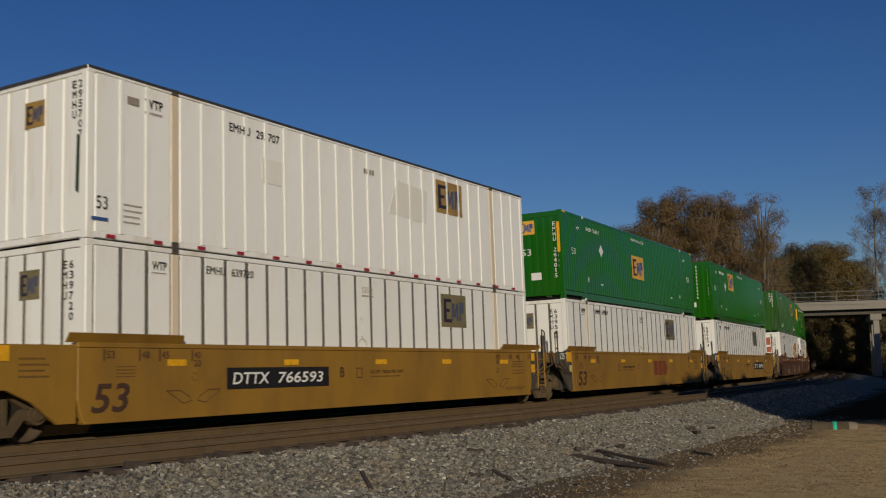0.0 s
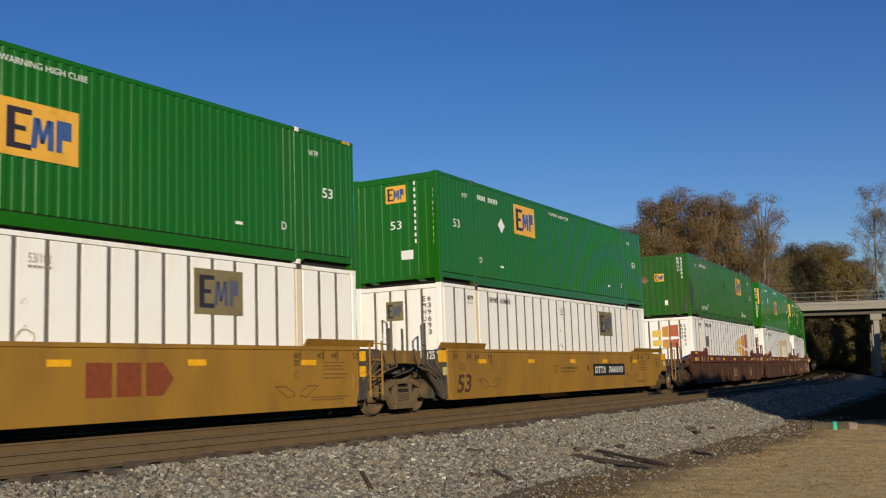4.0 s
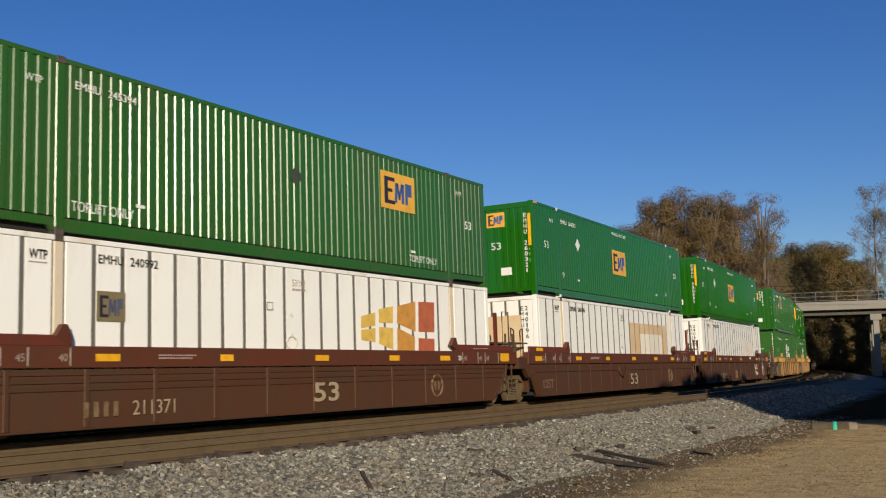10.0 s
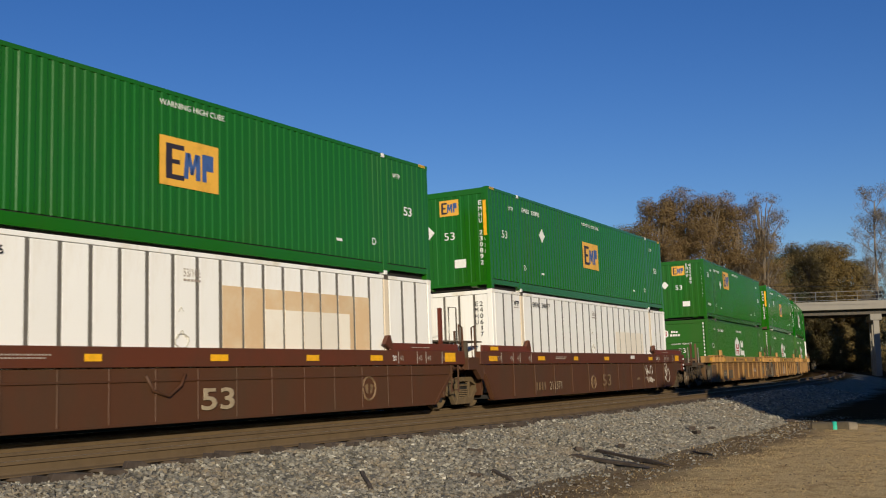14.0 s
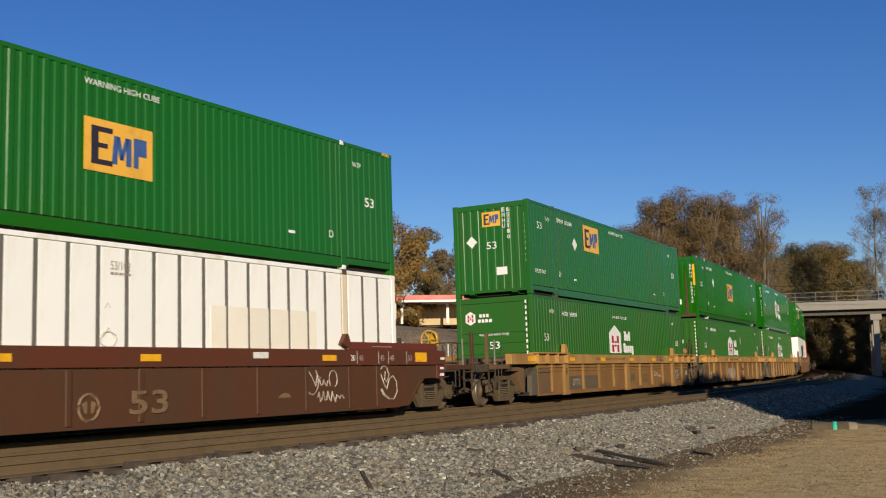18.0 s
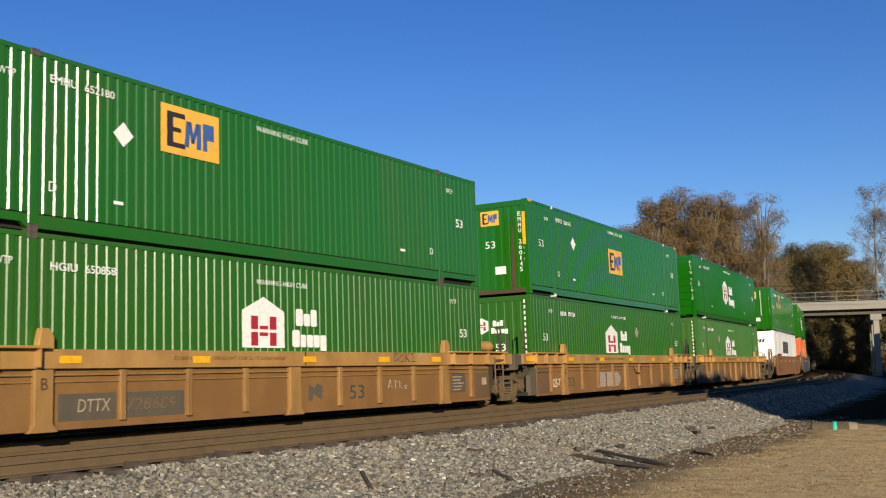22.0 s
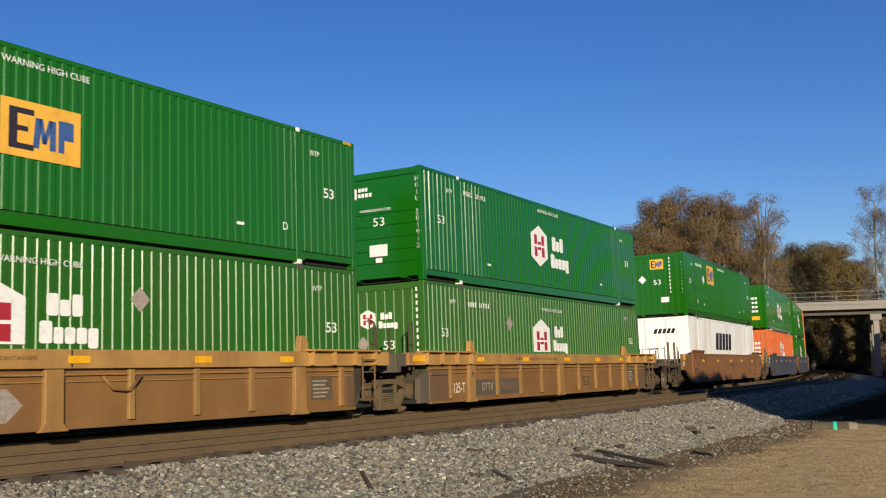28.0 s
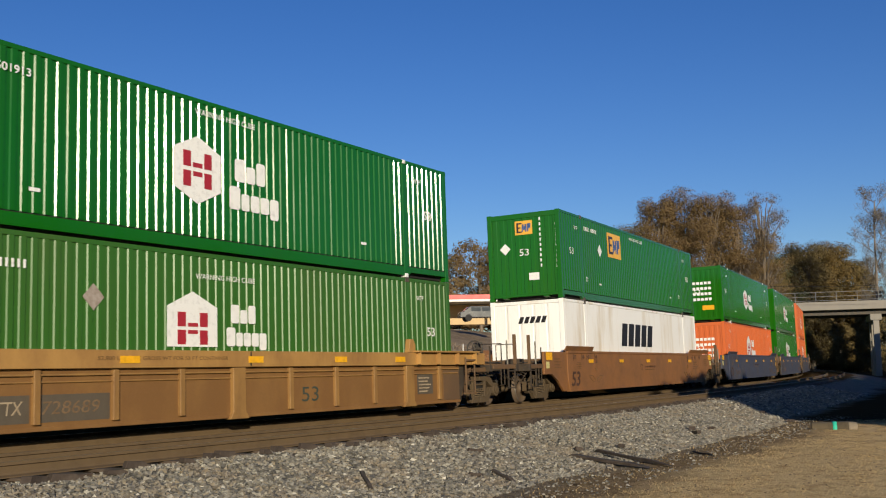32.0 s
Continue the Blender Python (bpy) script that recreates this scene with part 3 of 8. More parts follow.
        for y in (-0.72, 0.72):
            part("lift_bracket", shared(("lb", key), lambda: MB().prism([(0.02, 0.12), (0.02, 0.085), (0.30, 0.04), (0.30, 0.12)], -0.09, 0.09).mesh("lift_bracket", p)), root, at=(0, y, z0))
    else:
        back = shared(("bk", key), lambda: MB().box(0.1, LEN - 0.1, -0.012, 0.012, 0.1, h - 0.08).mesh("side_wall", M["white_post"] if dark_lines else M["white"]))
        for y in (-1, 1):
            part("side_wall", back, root, at=(0, y * (HW - 0.045), z0))
            for a, b, n in ((0.15, POST_A - 0.09, 3), (POST_A + 0.09, POST_B - 0.09, 20), (POST_B + 0.09, LEN - 0.15, 3)) if kind == "plate" else ((0.12, POST_A - 0.06, 1), (POST_A + 0.06, POST_B - 0.06, 1), (POST_B + 0.06, LEN - 0.12, 1)):
                w = (b - a) / n
                pl = shared(("pl", key, n, round(w, 2)), lambda: MB().box(0.042, w - 0.042, -0.014, 0.014, 0.12, h - 0.1).mesh("panel", p, bevel=0.006))
                hat = shared(("ht", key), lambda: MB().box(-0.036, 0.036, -0.012 if dark_lines else -0.03, 0.012, 0.12, h - 0.1).mesh("post_rib", M["white_post"] if dark_lines else p))
                for i in range(n):
                    part("panel", pl, root, at=(a + i * w, y * (HW - 0.022), z0))
                    if i and y < 0:
                        part("post_rib", hat, root, at=(a + i * w, y * (HW - 0.016), z0))
        part("end_wall", shared(("ew", key), lambda: MB().box(0, 0.024, -1.2, 1.2, 0.1, h - 0.1).mesh("end_wall", M["white_post"] if dark_lines else M["white"])), root, at=(0.045, 0, z0))
        ep = shared(("ep", key), lambda: MB().box(0, 0.028, 0.035, 2.38 / 5 - 0.035, 0.14, h - 0.14).mesh("panel", p, bevel=0.006))
        for i in range(5):
            part("panel", ep, root, at=(0.02, -1.19 + i * 2.38 / 5, z0))
            if i and dark_lines:
                part("post_rib", shared(("eh", key), lambda: MB().box(0, 0.03, -0.024, 0.024, 0.14, h - 0.14).mesh("post_rib", M["white_post"])), root, at=(0.014, -1.19 + i * 2.38 / 5, z0))
        for z in (0.02, h - 0.13):
            part("end_beam", shared(("eb", key), lambda: MB().box(0, 0.1, -1.22, 1.22, 0, 0.11).mesh("end_beam", p, bevel=0.01)), root, at=(0.012, 0, z0 + z))
    door = shared(("dr", key), lambda: MB().box(0, 0.05, -0.595, 0.595, 0.1, h - 0.1).mesh("door", p, bevel=0.01))
    bar = shared("lockbar", lambda: MB().tube([(0, 0, 0.12), (0, 0, h - 0.12)], 0.02).mesh("locking_bar", M["grey_end"]))
    for y in (-0.605, 0.605):
        d = part("door", door, root, at=(LEN - 0.08, y, z0))
        for k in (-0.27, 0.27):
            part("locking_bar", bar, d, at=(0.075, k, 0))
    part("roof", shared(("rf", key), lambda: MB().box(0.1, LEN - 0.1, -HW + 0.05, HW - 0.05, h - 0.05, h - 0.012).mesh("roof", p)), root, at=(0, 0, z0))
    part("floor", shared("cfloor", lambda: MB().box(0.25, LEN - 0.1, -HW + 0.16, HW - 0.16, 0.03, 0.18).mesh("floor", M["dark"])), root, at=(0, 0, z0))
    CONTAINERS.append((root, c))
    return root


def end_wave(p, h, lean):
    v, f = corrugated(-1.21, 1.21, 0.19, h - 0.1, 0.265, 0.017, lambda x: lean)
    # turn the wave so that it faces the front end
    v = [(y, -x, z) for x, y, z in v]
    me = bpy.data.meshes.new("end_wall")
    me.from_pydata(v, [], f)
    me.materials.append(p)
    return me


def plate(parent, name, polys, mat, y=-HW - 0.004, label="", facing="side", x=0.012):
    """Painted plates: polygons in x, z on the near side, or in -y, z on the front end."""
    mb = MB()
    for poly in polys:
        mb.flat(poly, 0)
    me = mb.mesh(name, mat)
    ob = part(name, me, parent, label)
    if len(polys) > 3 and name in ("stencil", "warning_strip"):
        tagged(ob, kind="stuff")
    if facing == "side":
        ob.location = (0, y, 0)
    else:
        ob.matrix_local = Matrix.Translation((x, 0, 0)) @ Matrix.Rotation(radians(-90), 4, "Z")
    return ob


def rect(x0, x1, z0, z1):
    return [(x0, z0), (x1, z0), (x1, z1), (x0, z1)]


def blunt(x0, x1, z0, z1):
    """A block with cut corners."""
    k = 0.14 * (x1 - x0)
    return [(x0 + k, z0), (x1 - k, z0), (x1, z0 + k), (x1, z1 - k), (x1 - k, z1), (x0 + k, z1), (x0, z1 - k), (x0, z0 + k)]


def bars(x0, z0, w, h, n, gap=0.25):
    """A row of n plain bars where writing cannot be read."""
    step = w / n
    return [rect(x0 + i * step, x0 + i * step + step * (1 - gap), z0, z0 + h) for i in range(n)]


def square_logo(parent, x, z, w, h, facing="side", dull=False, y=-HW - 0.004, worn=False):
    """An ochre square with dark and blue blocks."""
    kw = dict(facing=facing, y=y)
    plate(parent, "logo_square", [rect(x, x + w, z, z + h)], M["logo_dull"] if dull else M["logo_worn"] if worn else M["logo_ochre"], **kw)
    kw2 = dict(facing=facing, y=y - 0.004, x=0.008)
    b = 0.10 * w
    plate(parent, "logo_mark", [rect(x + 0.10 * w, x + 0.10 * w + b, z + 0.14 * h, z + 0.86 * h), rect(x + 0.10 * w + b, x + 0.40 * w, z + 0.76 * h, z + 0.86 * h),
                                rect(x + 0.10 * w + b, x + 0.40 * w, z + 0.14 * h, z + 0.24 * h), rect(x + 0.10 * w + b, x + 0.33 * w, z + 0.46 * h, z + 0.55 * h)], M["logo_navy"], **kw2)
    q = M["logo_slate"] if dull or worn else M["logo_blue"]
    def slant(a, b0, c, d, g):
        return [(x + a * w, z + b0 * h), (x + (a + g) * w, z + b0 * h), (x + (c + g) * w, z + d * h), (x + c * w, z + d * h)]
    plate(parent, "logo_mark", [slant(0.39, 0.20, 0.42, 0.74, 0.075), slant(0.505, 0.30, 0.455, 0.74, 0.055), slant(0.505, 0.30, 0.585, 0.74, 0.055), slant(0.60, 0.20, 0.60, 0.74, 0.075)], q, **kw2)
    plate(parent, "logo_mark", [rect(x + 0.71 * w, x + 0.785 * w, z + 0.20 * h, z + 0.78 * h), rect(x + 0.785 * w, x + 0.905 * w, z + 0.44 * h, z + 0.78 * h)], q, **kw2)


def diamond(parent, x, z, r, mat, facing="side"):
    plate(parent, "placard", [[(x - r, z), (x, z - r), (x + r, z), (x, z + r)]], mat, facing=facing)


def house_logo(parent, x, z, w, h, shape="house", facing="side", words=True):
    """A white gabled plate with a red window mark, and two rows of white blocks beside it."""
    if shape == "house":
        poly = [(x, z), (x + w, z), (x + w, z + 0.72 * h), (x + 0.5 * w, z + h), (x, z + 0.72 * h)]
    else:
        poly = [(x, z + 0.22 * h), (x + 0.5 * w, z), (x + w, z + 0.22 * h), (x + w, z + 0.78 * h), (x + 0.5 * w, z + h), (x, z + 0.78 * h)]
    plate(parent, "logo_plate", [poly], M["ink_white"], facing=facing)
    a, b = (0.04, 0.62) if shape == "house" else (0.24, 0.76)
    m = (a + b) / 2
    kw = dict(facing=facing, y=-HW - 0.008, x=0.008)
    plate(parent, "logo_mark", [rect(x + 0.20 * w, x + 0.36 * w, z + a * h, z + (m - 0.03) * h), rect(x + 0.20 * w, x + 0.36 * w, z + (m + 0.03) * h, z + b * h),
                                rect(x + 0.64 * w, x + 0.80 * w, z + a * h, z + (m - 0.03) * h), rect(x + 0.64 * w, x + 0.80 * w, z + (m + 0.03) * h, z + b * h),
                                rect(x + 0.40 * w, x + 0.60 * w, z + (m + 0.03) * h, z + (m + 0.10) * h), rect(x + 0.40 * w, x + 0.60 * w, z + (m - 0.10) * h, z + (m - 0.03) * h)],
          M["ink_red"], **kw)
    if words:
        # two rows of plain white blocks
        X, u = x + w * 1.22, h * 0.235
        row = []
        up = z + 0.02 * h + u * 1.85
        for x0, z0, wd, tall in ((0.42, up, 0.95, 1.5), (1.5, up, 0.85, 1.1), (2.48, up, 0.85, 1.5)):
            row.append(blunt(X + x0 * u, X + (x0 + wd) * u, z0, z0 + tall * u))
        for x0, dz, wd, tall in ((-0.1, 0, 1.0, 1.5), (1.02, 0, 0.75, 1.1), (1.9, 0, 0.85, 1.1), (2.86, 0, 0.85, 1.1), (3.82, -0.3, 0.85, 1.4)):
            row.append(blunt(X + x0 * u, X + (x0 + wd) * u, z + 0.02 * h + dz * u, z + 0.02 * h + (dz + tall) * u))
        plate(parent, "logo_block", row, M["ink_white"], facing=facing)


# ---------------------------------------------------------------- railway cars
WHEEL = [(0.0, 0.14), (0.10, 0.14), (0.12, 0.10), (0.16, 0.065), (0.30, 0.05), (0.345, 0.085), (0.375, 0.10), (0.405, 0.10), (0.419, 0.085), (0.421, 0.0), (0.446, -0.012), (0.446, -0.03), (0.37, -0.03), (0.30, 0.0), (0.16, 0.02), (0.12, -0.05), (0.0, -0.05)]


def wheel_mesh(side, radius, mat, seg=40):
    """A flanged wheel turned about y; the flange lies towards the middle of the track."""
    v, f, k = [], [], []
    n = len(WHEEL)
    for i in range(seg):
        a = 2 * math.pi * i / seg
        v += [(r * radius / 0.419 * math.cos(a), side * y, r * radius / 0.419 * math.sin(a)) for r, y in WHEEL]
    for i in range(seg):
        for j in range(n - 1):
            q = (i * n + j, ((i + 1) % seg) * n + j, ((i + 1) % seg) * n + j + 1, i * n + j + 1)
            f.append(q[::-1] if side > 0 else q)
            k.append(1 if j == 7 else 0)
    me = bpy.data.meshes.new("wheel")
    me.from_pydata(v, [], f)
    me.materials.append(mat)
    me.materials.append(M["tread"])
    me.polygons.foreach_set("material_index", k)
    me.polygons.foreach_set("use_smooth", [True] * len(f))
    return me


def side_frame_mesh(r, hb, mat):
    """A cast frame: thick top member, slanting tension members, two columns round the spring nest, jaws over the axle boxes."""
    mb = MB()
    for d in (-1, 1):
        mb.prism([(0, 0.80), (d * 0.44, 0.80), (d * (hb - 0.17), r + 0.21), (d * (hb + 0.19), r + 0.19), (d * (hb + 0.19), r + 0.08), (d * (hb - 0.22), r + 0.09), (d * 0.40, 0.67), (0, 0.69)], -0.080, 0.07)
        mb.prism([(d * (hb - 0.09), r + 0.08), (d * (hb - 0.25), r + 0.09), (d * 0.35, 0.24), (d * 0.35, 0.105), (d * 0.47, 0.105)], -0.068, 0.06)
        mb.prism([(d * 0.27, 0.68), (d * 0.37, 0.70), (d * 0.37, 0.24), (d * 0.27, 0.24)], -0.074, 0.06)
        mb.prism([(0, 0.10), (0, 0.25), (d * 0.36, 0.27), (d * 0.46, 0.10)], -0.086, 0.075)
        mb.prism([(d * (hb + 0.10), r + 0.12), (d * (hb + 0.20), r + 0.12), (d * (hb + 0.21), r - 0.08), (d * (hb + 0.13), r - 0.10)], -0.064, 0.07)
        mb.prism([(d * (hb - 0.10), r + 0.12), (d * (hb - 0.22), r + 0.12), (d * (hb - 0.24), r - 0.06), (d * (hb - 0.13), r - 0.10)], -0.060, 0.07)
        mb.disc((d * hb, r), 0.165, -0.10, 0.05, 20)
        mb.disc((d * hb, r), 0.10, -0.135, -0.10, 14)
        for k in range(3):
            a = k * 2.1 + 0.5
            mb.disc((d * hb + 0.065 * math.cos(a), r + 0.065 * math.sin(a)), 0.016, -0.15, -0.135, 6)
    return mb.mesh("side_frame", mat, bevel=0.012)


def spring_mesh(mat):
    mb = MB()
    # black plates behind springs and openings are added as the shade inside
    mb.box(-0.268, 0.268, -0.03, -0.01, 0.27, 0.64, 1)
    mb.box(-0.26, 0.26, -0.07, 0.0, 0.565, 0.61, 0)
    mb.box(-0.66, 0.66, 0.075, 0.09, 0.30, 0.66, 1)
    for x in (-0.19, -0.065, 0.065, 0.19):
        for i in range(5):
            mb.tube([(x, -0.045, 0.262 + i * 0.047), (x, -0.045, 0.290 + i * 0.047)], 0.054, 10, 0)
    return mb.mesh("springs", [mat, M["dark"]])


def truck(parent, x, big=False):
    """A two-axle truck. big: the heavier truck with larger wheels that two units share."""
    r, hb = (0.482, 0.925) if big else (0.419, 0.89)
    me = shared("bolster", lambda: MB().box(-0.2, 0.2, -0.9, 0.9, 0.5, 0.72).box(-0.9, 0.9, -0.06, 0.06, 0.42, 0.5).mesh("truck", M["truck"], bevel=0.02))
    t = part("truck", me, parent, at=(x, 0, 0))
    mat = M["truck_dusty"] if big else M["truck"]
    sf = shared(("side_frame", big), lambda: side_frame_mesh(r, hb, mat))
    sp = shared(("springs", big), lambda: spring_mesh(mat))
    axle = shared("axle", lambda: MB().disc((0, 0), 0.085, -0.95, 0.95, 14).mesh("axle", M["truck"]))
    for y in (-1, 1):
        part("side_frame", sf, t, at=(0, y * 1.0, 0))
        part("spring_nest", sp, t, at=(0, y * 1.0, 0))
    shoe = shared("brake", lambda: MB().box(-0.03, 0.03, -0.84, 0.84, 0.3, 0.42).box(-0.05, 0.05, -0.82, -0.66, 0.26, 0.6).box(-0.05, 0.05, 0.66, 0.82, 0.26, 0.6).mesh("brake_beam", M["truck"]))
    for a in (-0.39, 0.39):
        part("brake_beam", shoe, t, at=(a, 0, 0))
    for a in (-hb, hb):
        part("axle", axle, t, at=(a, 0, r))
        for sd in (-1, 1):
            at = (a, sd * 0.715, r)
            ob = part("wheel", shared(("wheel", sd, big), lambda: wheel_mesh(sd, r, mat if big else M["wheel"])), t, at=at)
            WHEELSETS.append((ob, at, r))
    return t


def ladder(parent, x, y, z0, z1, w, mat, n=4):
    mb = MB()
    mb.tube([(x, y, z0), (x, y, z1)], 0.022).tube([(x + w, y, z0), (x + w, y, z1)], 0.022)
    for i in range(n):
        z = z0 + 0.06 + i * (z1 - z0 - 0.12) / (n - 1)
        mb.tube([(x, y, z), (x + w, y, z)], 0.015)
    part("ladder", mb.mesh("ladder", mat), parent)


def end_gear(car, x, d, outer, paint, metal):
    """What lies past one end of the well. x: end of the well, d: -1 at the leading end, +1 at the trailing end."""
    mb = MB()
    L1 = 2.9 if outer else 1.1
    # bulkhead, sloping nose and centre beam
    if outer:
        mb.prism([(x, 0.3), (x + d * 0.12, 0.3), (x + d * 0.55, 1.02), (x + d * 0.55, 1.3), (x, 1.3)], -1.2, 1.2)
    else:
        mb.prism([(x, 0.3), (x + d * 0.06, 0.3), (x + d * 0.28, 1.02), (x + d * 0.28, 1.3), (x, 1.3)], -1.2, 1.2)
    mb.box(min(x, x + d * L1), max(x, x + d * L1), -0.36, 0.36, 0.72, 1.03)
    mb.prism([(x + d * 0.4, 0.92), (x + d * 1.3, 0.92), (x + d * 1.3, 1.04), (x + d * 0.4, 1.04)], -1.25 if outer else -0.9, 1.25 if outer else 0.9)
    part("end_sill", mb.mesh("end_sill", metal, bevel=0.01), car)
    if outer:
        e = x + d * 2.75
        dark = M["soot_end"]

        def bar(name, x0, x1, y0, y1, z0, z1, mat=dark):
            part(name, MB().box(min(x0, x1), max(x0, x1), y0, y1, z0, z1).mesh(name, mat, bevel=0.006), car)

        for a in (-0.55, 0.5):
            bar("platform_beam", x + d * 1.1, e, a, a + 0.06, 0.98, 1.06)
        for a in (-1.40, 1.32):
            bar("platform_beam", x + d * 1.42, e, a, a + 0.08, 0.99, 1.11, metal)
        bar("end_beam", e, e + d * 0.14, -1.42, 1.42, 0.92, 1.12)
        bar("cross_beam", x + d * 1.25, x + d * 1.4, -1.38, 1.38, 0.92, 1.10)
        for i in range(5):
            bar("tread_slat", x + d * (1.5 + 0.26 * i), x + d * (1.55 + 0.26 * i), -1.25, 1.25, 1.06, 1.085)
        # coupler, its lifting rod and hoses
        mb = MB()
        c = x + d * 3.0
        mb.box(min(c, c + d * 0.75), max(c, c + d * 0.75), -0.11, 0.11, 0.76, 0.98)
        mb.box(min(c + d * 0.62, c + d * 0.86), max(c + d * 0.62, c + d * 0.86), -0.2, 0.17, 0.68, 1.04)
        mb.box(min(c, c + d * 0.2), max(c, c + d * 0.2), -0.5, 0.5, 0.66, 0.9)
        part("coupler", mb.mesh("coupler", dark, bevel=0.03), car)
        part("lifting_rod", MB().tube([(c - d * 0.02, -1.35, 0.86), (c + d * 0.05, -1.2, 0.62), (c + d * 0.12, -0.7, 0.88), (c + d * 0.3, -0.15, 0.98)], 0.018).mesh("lifting_rod", dark), car)
        for y in (-0.5, 0.45):
            part("air_hose", MB().tube([(c + d * 0.1, y, 0.8), (c + d * 0.25, y - 0.02, 0.55), (c + d * 0.5, y * 0.9, 0.32), (c + d * 0.75, y * 0.6, 0.3), (c + d * 0.85, y * 0.4, 0.42)], 0.03).mesh("air_hose", M["dark"], True), car)
        # corner ladders, posts and stirrups
        for y in (-1.37, 1.37):
            g = MB()
            for a in (2.32, 2.72):
                g.box(min(x + d * a, x + d * a + 0.035), max(x + d * a, x + d * a + 0.035), y - 0.02, y + 0.02, 0.44, 1.0)
            for z in (0.46, 0.70, 0.93):
                g.tube([(x + d * 2.32, y, z), (x + d * 2.72, y, z)], 0.016)
            part("side_ladder", g.mesh("side_ladder", dark), car)
            bar("corner_post", e - d * 0.02, e + d * 0.06, y - 0.04, y + 0.04, 1.12, 1.96, metal if y < 0 else dark)
            part("grab_iron", MB().tube([(x + d * 2.3, y, 1.1), (x + d * 2.3, y, 1.78)], 0.024).mesh("grab_iron", M["galv_worn"]), car)
            part("grab_iron", MB().tube([(x + d * 1.55, y * 0.9, 1.1), (x + d * 1.55, y * 0.9, 1.62)], 0.02).mesh("grab_iron", dark), car)
            part("stirrup", MB().tube([(x + d * 2.1, y, 1.0), (x + d * 2.1, y, 0.56), (x + d * 1.9, y, 0.56), (x + d * 1.9, y, 1.0)], 0.018).mesh("stirrup", dark), car)
        part("end_handrail", MB().tube([(e, -0.95, 1.1), (e, -0.95, 1.72), (e, -0.3, 1.72), (e, -0.3, 1.1)], 0.02).mesh("end_handrail", dark), car)
        part("brake_pipe", MB().tube([(x + d * 0.4, -0.95, 1.16), (x + d * 1.2, -0.9, 1.20), (x + d * 2.0, -0.95, 1.17), (e, -0.9, 1.17)], 0.026).mesh("brake_pipe", dark, True), car)
        part("brake_rod", MB().tube([(x + d * 0.2, -0.5, 0.62), (x + d * 1.5, -0.6, 0.88), (e, -0.5, 0.90)], 0.022).mesh("brake_rod", dark), car)
        bar("valve_box", x + d * 1.75, x + d * 2.1, -0.75, -0.35, 1.09, 1.30)
        part("air_reservoir", MB().tube([(x + d * 1.5, 0.7, 0.86), (x + d * 2.6, 0.7, 0.86)], 0.16, 14).mesh("air_reservoir", dark, True), car)
        if d < 0:
            yellow = paint == "buff"
            mat = M["brake_yellow"] if yellow else M["grey_end"]
            hx, hy, hz = x - 2.95, 0.3, 1.86 if yellow else 1.62
            bar("brake_post", hx + 0.16, hx + 0.26, hy - 0.05, hy + 0.05, 1.06, hz - 0.1)
            part("hand_brake", MB().box(hx + 0.12, hx + 0.30, hy - 0.16, hy + 0.16, hz - 0.24, hz + 0.2).mesh("hand_brake", mat, bevel=0.05), car, "yellow hand brake housing" if yellow else "")
            wheel = MB()
            ring = [(hx, hy + 0.25 * math.cos(a * math.pi / 12), hz + 0.25 * math.sin(a * math.pi / 12)) for a in range(25)]
            wheel.tube(ring, 0.026)
            for a in range(6):
                wheel.tube([(hx + 0.03, hy, hz), ring[a * 4]], 0.016)
            wheel.tube([(hx - 0.02, hy, hz), (hx + 0.12, hy, hz)], 0.04, 8)
            part("brake_wheel", wheel.mesh("brake_wheel", mat), car)
    else:
        for y in (-1.33, 1.33):
            g = MB()
            g.tube([(x + d * 0.62, y, 1.0), (x + d * 0.62, y, 2.15), (x + d * 0.80, y, 2.08), (x + d * 0.80, y, 1.0)], 0.026)
            g.tube([(x + d * 0.62, y, 1.6), (x + d * 0.80, y, 1.6)], 0.018)
            g.tube([(x + d * 1.25, y * 0.8, 1.0), (x + d * 1.25, y * 0.8, 2.0)], 0.032)
            part("grab_iron", g.mesh("grab_iron", metal), car)
        part("brake_cylinder", MB().tube([(x + d * 0.75, -0.2, 1.3), (x + d * 0.75, 0.75, 1.3)], 0.15, 12).mesh("brake_cylinder", metal, True), car)
        part("brake_pipe", MB().tube([(x + d * 0.3, -1.1, 1.12), (x + d * 0.6, -1.15, 1.18), (x + d * 1.0, -1.12, 1.0), (x + d * 1.3, -0.8, 0.85)], 0.025).mesh("brake_pipe", M["dark"], True), car)


def sides(car, name, make, mat, bevel=0.008):
    """The same part on both sides of the car; make(mb, y_in, y_out, sign)."""
    for sg in (-1, 1):
        mb = MB()
        make(mb, sg)
        part(name, mb.mesh(name, mat, bevel=bevel), car)


def slab(mb, poly, sg, y0, y1):
    mb.prism(poly, min(sg * y0, sg * y1), max(sg * y0, sg * y1))


def reflectors(car, rows, y, mat):
    for x, z, w, h in rows:
        part("reflector", MB().box(x, x + w, -0.006, 0.0, z, z + h).mesh("reflector", mat), car, at=(0, -y, 0))


